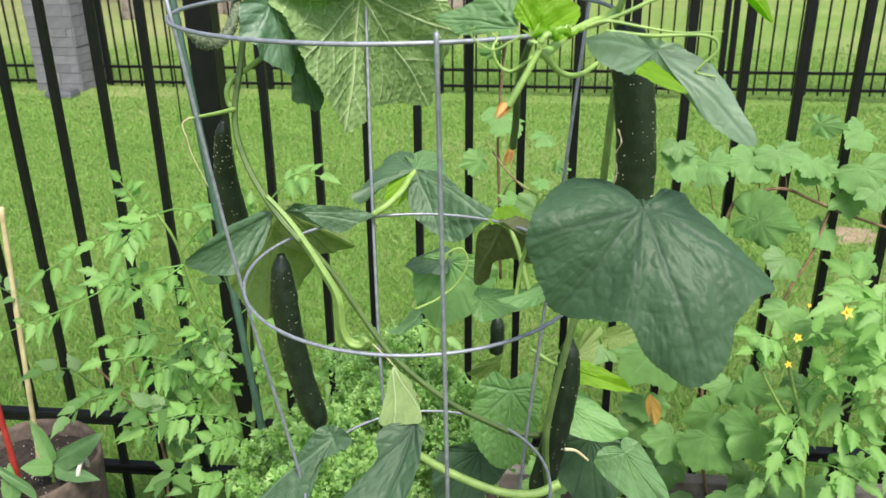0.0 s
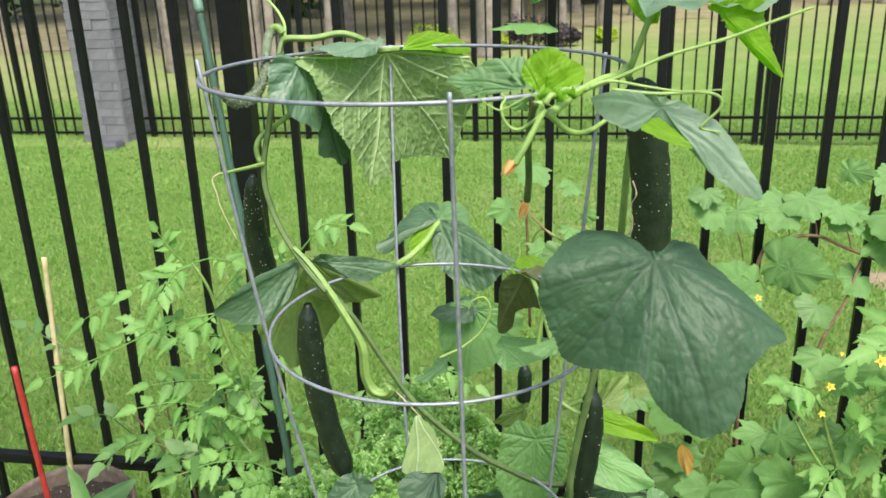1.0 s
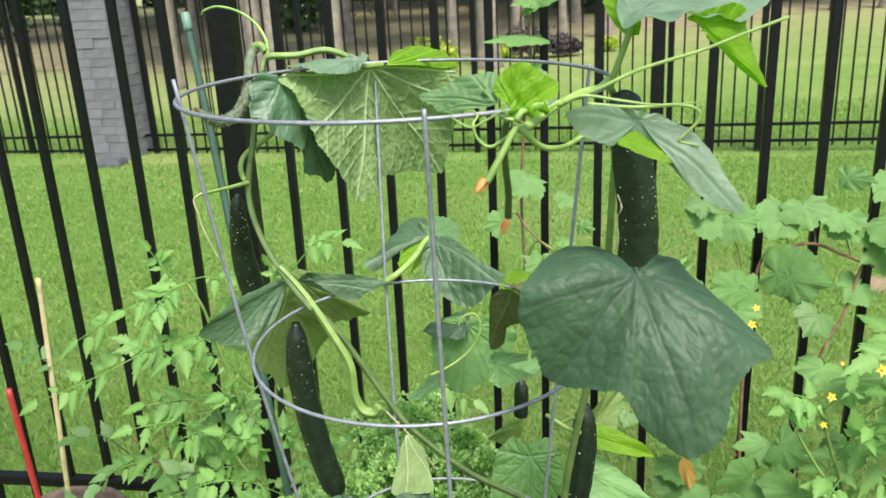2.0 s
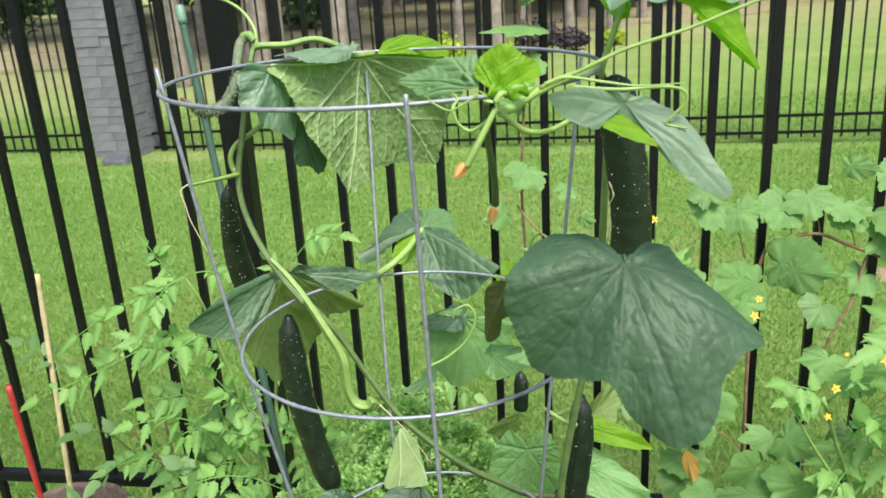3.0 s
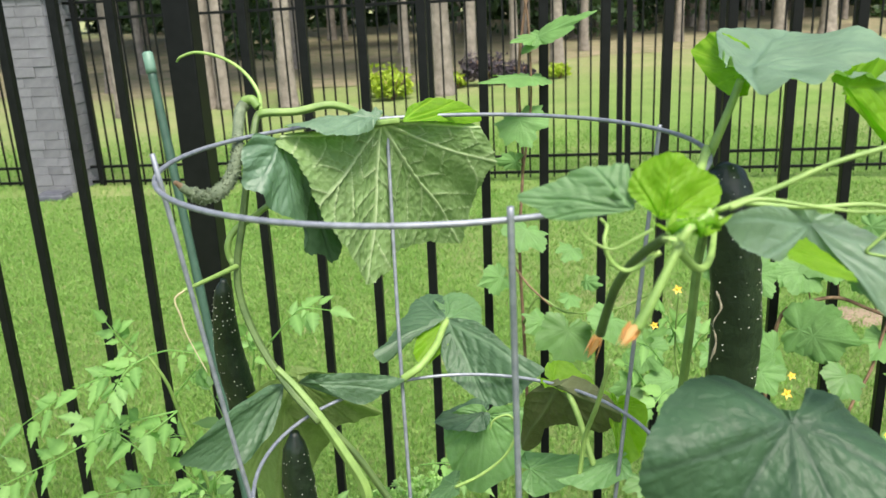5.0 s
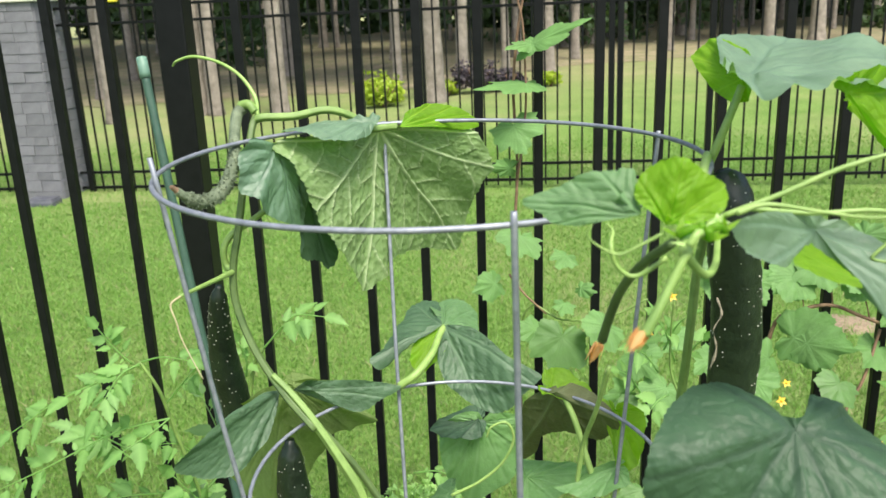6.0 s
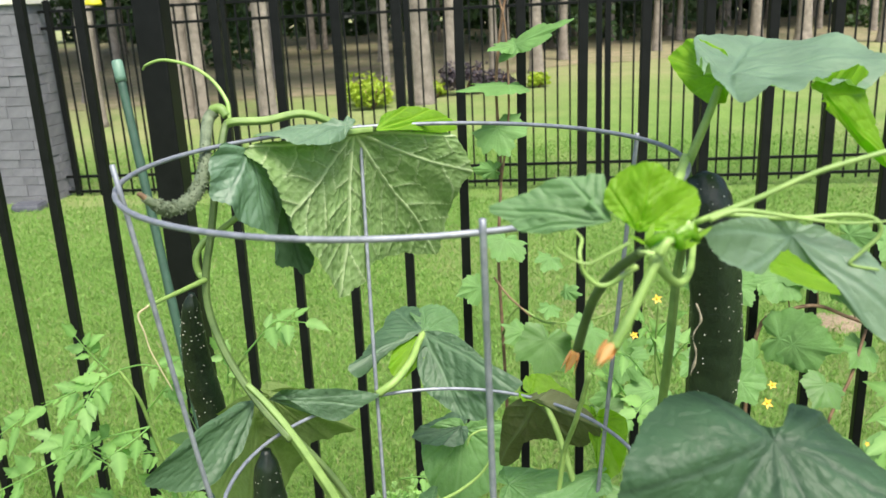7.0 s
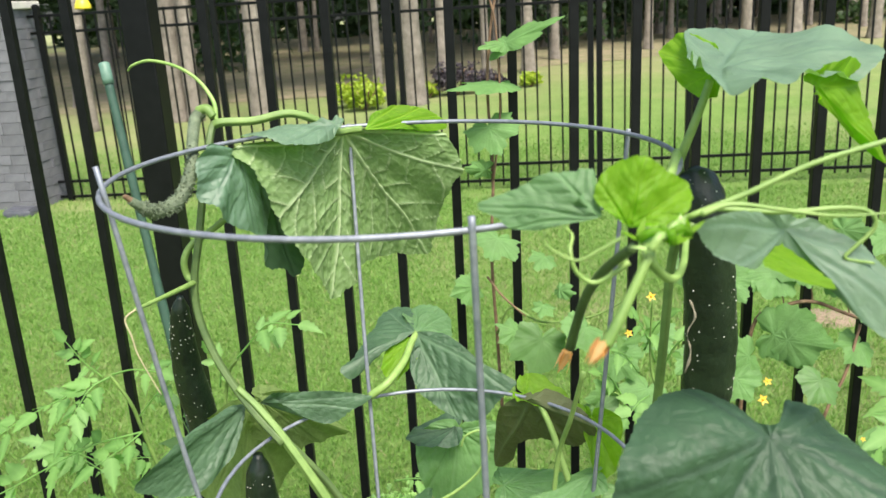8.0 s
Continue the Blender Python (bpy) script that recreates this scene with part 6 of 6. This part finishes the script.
grape_leaf(grape, (0.224, 1.600, 0.947), (0.199, 1.570, 0.914), (0.172, 1.590, 0.950), (0.258, 1.590, 0.920), M_GRAPE)
grape_leaf(grape, (0.163, 1.630, 0.923), (0.113, 1.600, 0.927), (0.133, 1.620, 0.952), (0.159, 1.620, 0.896), M_GRAPE)
grape_leaf(grape, (0.250, 1.640, 1.038), (0.261, 1.610, 1.016), (0.220, 1.630, 1.021), (0.289, 1.630, 1.038), M_GRAPE)
grape_leaf(grape, (0.316, 1.640, 0.988), (0.279, 1.610, 0.975), (0.274, 1.630, 1.003), (0.333, 1.630, 0.964), M_GRAPE)
grape_leaf(grape, (0.390, 1.620, 0.953), (0.409, 1.590, 0.926), (0.362, 1.610, 0.926), (0.431, 1.610, 0.961), M_GRAPE)
grape_leaf(grape, (0.047, 1.720, 1.169), (0.032, 1.690, 1.158), (0.016, 1.710, 1.172), (0.068, 1.710, 1.158), M_GRAPE)
# these eight take the dark leaf colour in place of understory shade
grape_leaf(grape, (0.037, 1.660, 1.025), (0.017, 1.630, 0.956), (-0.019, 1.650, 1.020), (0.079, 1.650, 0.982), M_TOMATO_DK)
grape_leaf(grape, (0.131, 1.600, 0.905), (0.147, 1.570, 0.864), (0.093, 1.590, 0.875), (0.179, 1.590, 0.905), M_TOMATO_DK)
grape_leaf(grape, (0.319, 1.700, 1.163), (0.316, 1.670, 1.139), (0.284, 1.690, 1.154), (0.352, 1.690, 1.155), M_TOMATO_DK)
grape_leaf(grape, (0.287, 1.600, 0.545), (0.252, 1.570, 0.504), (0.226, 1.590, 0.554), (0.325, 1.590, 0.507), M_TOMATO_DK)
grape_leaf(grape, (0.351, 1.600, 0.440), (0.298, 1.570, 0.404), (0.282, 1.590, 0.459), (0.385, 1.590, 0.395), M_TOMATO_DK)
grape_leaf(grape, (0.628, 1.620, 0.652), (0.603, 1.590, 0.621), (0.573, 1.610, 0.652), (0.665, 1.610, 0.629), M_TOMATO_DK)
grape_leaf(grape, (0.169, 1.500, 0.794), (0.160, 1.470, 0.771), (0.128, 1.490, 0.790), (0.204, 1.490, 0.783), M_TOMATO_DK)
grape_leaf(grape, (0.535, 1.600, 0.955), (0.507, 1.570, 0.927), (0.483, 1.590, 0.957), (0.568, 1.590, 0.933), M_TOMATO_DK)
grape_leaf(grape, (-0.015, 1.730, 1.570), (0.080, 1.700, 1.614), (0.026, 1.740, 1.603), (0.038, 1.700, 1.578), M_GRAPE)
grape_leaf(grape, (-0.018, 1.730, 1.568), (-0.059, 1.700, 1.567), (-0.041, 1.710, 1.556), (-0.035, 1.740, 1.576), M_GRAPE)
grape_leaf(grape, (-0.028, 1.730, 1.498), (-0.115, 1.660, 1.502), (-0.071, 1.660, 1.496), (-0.068, 1.740, 1.510), M_GRAPE)
leaf(grape, "lance", (0.278, 1.500, 0.682), (0.295, 1.500, 0.614), (0.273, 1.500, 0.647), (0.304, 1.500, 0.649), M_WITHER, "withered brown leaf")
stem(grape, [(-0.041, 1.740, 0.825), (-0.047, 1.745, 0.992), (-0.053, 1.745, 1.171), (-0.045, 1.745, 1.338), (-0.051, 1.745, 1.496), (-0.037, 1.745, 1.625), (-0.017, 1.745, 1.700)], 0.0035, 0.0024, M_WOODY, "cane", "thin reddish brown cane", n=6)
stem(grape, [(-0.045, 1.735, 1.318), (-0.029, 1.735, 1.445), (-0.031, 1.735, 1.566), (-0.037, 1.735, 1.625), (-0.057, 1.735, 1.693)], 0.0022, 0.0018, M_WOODY, "cane", n=6)
stem(grape, [(-0.047, 1.735, 1.009), (-0.018, 1.720, 1.068), (0.041, 1.700, 1.044), (0.135, 1.680, 1.061), (0.195, 1.660, 1.101)], 0.0024, 0.0016, M_STEM, "cane", n=6)
stem(grape, [(-0.063, 1.735, 1.128), (-0.034, 1.720, 1.092), (0.009, 1.710, 1.053)], 0.0022, 0.0018, M_WOODY, "cane", n=6)
stem(grape, [(0.465, 1.660, 0.303), (0.435, 1.680, 0.482), (0.426, 1.700, 0.769), (0.439, 1.700, 1.017), (0.488, 1.690, 1.064), (0.543, 1.690, 1.074), (0.603, 1.690, 1.050), (0.676, 1.690, 1.021), (0.783, 1.690, 0.987)], 0.0042, 0.003, M_WOODY, "cane", "brown woody cane arching along the fence", n=6)
stem(grape, [(0.641, 1.700, 1.021), (0.613, 1.680, 0.928), (0.575, 1.660, 0.859), (0.542, 1.640, 0.735), (0.531, 1.600, 0.509)], 0.003, 0.0034, M_WOODY, "cane", n=6)
stem(grape, [(0.403, 1.690, 1.024), (0.391, 1.690, 1.069), (0.368, 1.690, 1.112)], 0.0014, 0.0012, M_WOODY, "petiole", n=4)
stem(grape, [(0.493, 1.690, 1.064), (0.486, 1.690, 1.095), (0.468, 1.690, 1.127)], 0.0014, 0.0012, M_WOODY, "petiole", n=4)
stem(grape, [(0.545, 1.690, 1.073), (0.539, 1.690, 1.103), (0.521, 1.690, 1.134)], 0.0014, 0.0012, M_WOODY, "petiole", n=4)
stem(grape, [(0.639, 1.690, 1.035), (0.655, 1.690, 1.078), (0.659, 1.690, 1.119)], 0.0014, 0.0012, M_WOODY, "petiole", n=4)
stem(grape, [(0.615, 1.690, 1.045), (0.604, 1.690, 1.081), (0.581, 1.690, 1.117)], 0.0014, 0.0012, M_WOODY, "petiole", n=4)
stem(grape, [(0.560, 1.690, 0.922), (0.545, 1.690, 0.961), (0.519, 1.690, 0.998)], 0.0014, 0.0012, M_WOODY, "petiole", n=4)
stem(grape, [(0.747, 1.690, 0.998), (0.735, 1.690, 1.036), (0.711, 1.690, 1.072)], 0.0014, 0.0012, M_WOODY, "petiole", n=4)
stem(grape, [(0.438, 1.690, 0.475), (0.407, 1.690, 0.457), (0.363, 1.690, 0.439)], 0.0014, 0.0012, M_WOODY, "petiole", n=4)
stem(grape, [(0.439, 1.690, 0.522), (0.474, 1.690, 0.477), (0.495, 1.690, 0.431)], 0.0014, 0.0012, M_WOODY, "petiole", n=4)
stem(grape, [(0.428, 1.690, 0.568), (0.386, 1.690, 0.604), (0.332, 1.690, 0.639)], 0.0014, 0.0012, M_WOODY, "petiole", n=4)


# leaves low along the board, most in a darker green that paints in the shade
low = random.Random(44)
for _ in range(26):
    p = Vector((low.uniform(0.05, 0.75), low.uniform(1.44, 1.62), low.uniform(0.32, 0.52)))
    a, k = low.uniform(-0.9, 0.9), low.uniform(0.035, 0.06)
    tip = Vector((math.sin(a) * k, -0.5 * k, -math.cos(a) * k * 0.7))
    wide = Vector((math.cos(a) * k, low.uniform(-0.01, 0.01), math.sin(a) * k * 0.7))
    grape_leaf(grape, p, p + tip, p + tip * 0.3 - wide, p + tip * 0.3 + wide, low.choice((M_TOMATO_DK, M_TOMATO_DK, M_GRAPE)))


# ---- curly parsley ----
parsley_clump([(-0.262, 1.200, 0.845), (-0.225, 1.220, 0.880), (-0.305, 1.150, 0.774), (-0.184, 1.200, 0.850), (-0.121, 1.150, 0.819), (-0.098, 1.100, 0.801), (-0.236, 1.050, 0.808), (-0.346, 1.200, 0.770), (-0.192, 1.050, 0.778), (-0.275, 1.020, 0.796), (-0.153, 1.100, 0.786), (-0.460, 1.200, 0.652), (-0.391, 1.200, 0.720), (-0.072, 1.120, 0.832), (-0.147, 1.220, 0.850), (-0.225, 1.280, 0.867), (-0.262, 1.100, 0.846), (-0.299, 1.020, 0.827), (-0.060, 1.080, 0.808)])


# ---- grow bag, sticks and stakes ----
grow_bag((-1.076, 1.420, 0.490), 0.150)
bag_plant = thing("seedling", "young broad-leaved seedling in the grow bag", "plant")
leaf(bag_plant, "lance", (-0.997, 1.400, 0.503), (-0.841, 1.360, 0.622), (-0.919, 1.380, 0.585), (-0.883, 1.360, 0.555), M_LEAF_MID, na=40, nr=8, u_left=0.5, u_right=0.5)
leaf(bag_plant, "lance", (-0.986, 1.390, 0.497), (-0.864, 1.350, 0.506), (-0.926, 1.380, 0.516), (-0.908, 1.340, 0.500), M_LEAF_MID, na=40, nr=8, u_left=0.5, u_right=0.5)
leaf(bag_plant, "lance", (-1.004, 1.400, 0.510), (-1.039, 1.420, 0.604), (-1.035, 1.400, 0.567), (-0.995, 1.400, 0.577), M_LEAF_FRESH, na=40, nr=8, u_left=0.5, u_right=0.5)
leaf(bag_plant, "lance", (-0.997, 1.390, 0.503), (-1.033, 1.340, 0.532), (-1.024, 1.380, 0.531), (-1.006, 1.340, 0.512), M_LEAF_FRESH, na=40, nr=8, u_left=0.5, u_right=0.5)
leaf(bag_plant, "lance", (-1.036, 1.300, 0.491), (-1.039, 1.320, 0.561), (-1.052, 1.300, 0.533), (-1.008, 1.300, 0.536), M_LEAF_FRESH, na=40, nr=8, u_left=0.5, u_right=0.5)
leaf(bag_plant, "lance", (-0.983, 1.300, 0.509), (-1.067, 1.300, 0.574), (-1.033, 1.300, 0.563), (-1.014, 1.280, 0.537), M_LEAF_MID, na=40, nr=8, u_left=0.5, u_right=0.5)
stem(bag_plant, [(-1.001, 1.400, 0.500), (-1.006, 1.400, 0.457), (-1.018, 1.410, 0.402)], 0.003, 0.004, M_PETIOLE, "stem")
stick("garden_stick", "thin red-painted stick standing in the grow bag", (-1.038, 1.320, 0.894), (-1.062, 1.382, 0.120), 0.0062, M_RED)
stick("bamboo_stick", "slim pale bamboo stick standing in the grow bag", (-1.044, 1.485, 1.064), (-1.083, 1.439, 0.120), 0.0058, M_BAMBOO)
stick("plant_stake", "green plastic-coated plant stake with a pale capped top", (-0.608, 1.412, 1.582), (-0.405, 1.230, 0.150), 0.0068, M_STAKE, True)


# ---- stone pillar and woods ----
stone_pillar((-4.735, 8.34), 0.48, 1.94)
utility_lid((-4.56, 7.800))
feeder((-3.058, 6.600, 1.719))
trunk((-6.29, 13.11), 0.107)
trunk((-5.13, 13.79), 0.159)
trunk((-4.81, 13.72), 0.121)
trunk((-3.70, 13.60), 0.148)
trunk((-2.05, 16.06), 0.098)
trunk((-1.26, 14.61), 0.209)
trunk((-0.86, 16.63), 0.136)
trunk((0.95, 19.41), 0.158)
trunk((-0.00, 18.50), 0.101)
trunk((7.69, 25.77), 0.210)
trunk((9.14, 26.04), 0.248)
trunk((-6.02, 15.76), 0.182)
trunk((-5.50, 15.21), 0.134)
trunk((-7.96, 16.39), 0.167)
trunk((-3.19, 24.72), 0.151)
trunk((2.94, 29.61), 0.221)
trunk((11.30, 25.67), 0.192)
bare_patch((1.76, 4.38), 0.16)
shrub((-2.19, 14.53), 0.42, M_SHRUB_Y)
shrub((-0.55, 15.56), 0.48, M_SHRUB_P)
shrub((0.07, 15.77), 0.32, M_SHRUB_P)
shrub((0.84, 16.41), 0.22, M_SHRUB_Y)
shrub((-2.05, 14.08), 0.34, M_SHRUB_Y)
shrub((-1.06, 15.32), 0.21, M_SHRUB_Y)


# ---- woods, mulch edge and grass ----
def build_woods():
    bm = bmesh.new()
    n = 46
    lo, hi = [], []
    for i in range(n + 1):
        x = -22 + 56 * i / n
        edge = 15.6 + 0.95 * max(0, x + 3.5) + 1.6 * noise.noise(Vector((x * 0.35, 0, 0)))
        edge = min(edge, 26 + 0.7 * noise.noise(Vector((x * 0.6, 4, 0))))
        lo.append(bm.verts.new((x, edge, ground_z(x, edge) + 0.012)))
        hi.append(bm.verts.new((x, 70, ground_z(x, 70) + 0.012)))
    for i in range(n):
        bm.faces.new((lo[i], lo[i + 1], hi[i + 1], hi[i]))
    tagged(part("woodland_floor", bm, M_LITTER), "brown leaf litter under the trees", "ground", kind="structure")
    rnd = random.Random(77)
    for _ in range(46):
        x = rnd.uniform(-16, 20)
        y = 19 + 0.8 * max(0, x + 3.5) * 0.8 + rnd.uniform(0, 16)
        trunk((x, y), rnd.uniform(0.09, 0.2))
    low = []
    for _ in range(120):
        x = rnd.uniform(-26, 34)
        y = 24 + 0.55 * max(0, x + 3.5) + rnd.uniform(0, 14)
        low.append((x, y, rnd.uniform(0.2, 7.5), rnd.uniform(1.0, 2.4), rnd.uniform(0.8, 2.0)))
    tagged(leaf_cloud("understory", None, low, 330, 0.16, M_WOODS, 8, "stuff"), "dense dark green woodland undergrowth", "foliage")
    far = []
    for i in range(150):
        x = -48 + 100 * (i % 50) / 50 + rnd.uniform(-1, 1)
        far.append((x, 46 + rnd.uniform(0, 8), 1.2 + 4.2 * (i // 50) + rnd.uniform(-0.5, 0.5), 3.0, 3.0))
    tagged(leaf_cloud("far_woods", None, far, 330, 0.42, M_WOODS, 9, "stuff"), "far dark wall of woodland foliage", "foliage")
    top = []
    for _ in range(110):
        x = rnd.uniform(-26, 34)
        y = 21 + 0.7 * max(0, x + 3.5) + rnd.uniform(0, 24)
        top.append((x, y, rnd.uniform(7.5, 11), 3.2, 1.4))
    tagged(leaf_cloud("tree_canopy", None, top, 300, 0.42, M_WOODS, 10, "stuff"), "closed leafy canopy over the woods", "foliage")


M_LITTER = mottled("leaf_litter", [(0.3, (0.17, 0.19, 0.075)), (0.5, (0.25, 0.225, 0.12)), (0.75, (0.38, 0.30, 0.205))], 1.6, 0.95, 0.0, 0.9, 30, 0.03)
build_woods()


def build_grass():
    """Grass blades over the lawn, thicker close to the fence."""
    m, nt, b = node_mat("grass_blade", 0.55)
    isl = nt.nodes.new("ShaderNodeNewGeometry")
    c = ramp(nt, isl.outputs["Random Per Island"], [(0.0, (0.135, 0.285, 0.042)), (0.5, (0.165, 0.33, 0.052)), (0.9, (0.205, 0.37, 0.074)), (0.96, (0.27, 0.33, 0.11)), (1.0, (0.36, 0.33, 0.17))])
    nt.links.new(c, b.inputs["Base Color"])
    tr = nt.nodes.new("ShaderNodeBsdfTranslucent")
    nt.links.new(c, tr.inputs["Color"])
    mx = nt.nodes.new("ShaderNodeMixShader")
    mx.inputs[0].default_value = 0.4
    nt.links.new(b.outputs[0], mx.inputs[1])
    nt.links.new(tr.outputs[0], mx.inputs[2])
    nt.links.new(mx.outputs[0], nt.nodes["Material Output"].inputs["Surface"])
    rng = np.random.default_rng(3)
    n = 360000
    s = rng.random(n)
    y = 1.55 + 8.8 * s ** 1.5
    x = (rng.random(n) - 0.5) * (2.6 + y * 1.3) - 0.06 * y + rng.normal(0, 0.12, n) * (1 + y)
    y = y + np.abs(rng.normal(0, 0.5, n)) * (s > 0.8)
    keep = ~((x > -0.66) & (x < 1.78) & (y < 1.74))
    x, y = x[keep], y[keep]
    n = len(x)
    z = np.interp(y, LAWN_Y, LAWN_Z)
    h = rng.uniform(0.018, 0.044, n) * (1 + 0.5 * (y < 2.2))
    w = rng.uniform(0.0008, 0.0019, n) * (0.8 + 0.22 * y)
    a = rng.uniform(0, 2 * np.pi, n)
    lean = rng.normal(0, 0.65, (n, 2)) * h[:, None]
    base = np.stack([x, y, z - 0.004], 1)
    side = np.stack([np.cos(a) * w, np.sin(a) * w, np.zeros(n)], 1)
    mid = base + np.stack([lean[:, 0] * 0.4, lean[:, 1] * 0.4, h * 0.6], 1)
    tip = base + np.stack([lean[:, 0], lean[:, 1], h * 0.95], 1)
    v = np.stack([base - side, base + side, mid + side * 0.8, mid - side * 0.8, tip], 1).reshape(-1, 3)
    k = np.arange(n)[:, None] * 5
    quads = (k + np.array([0, 1, 2, 3])).tolist()
    tris = (k + np.array([3, 2, 4])).tolist()
    me = bpy.data.meshes.new("grass")
    me.from_pydata(v.tolist(), [], quads + tris)
    me.materials.append(m)
    tagged(new("grass", me), "short bright green lawn grass with some dry blades", "grass", kind="stuff")


build_grass()
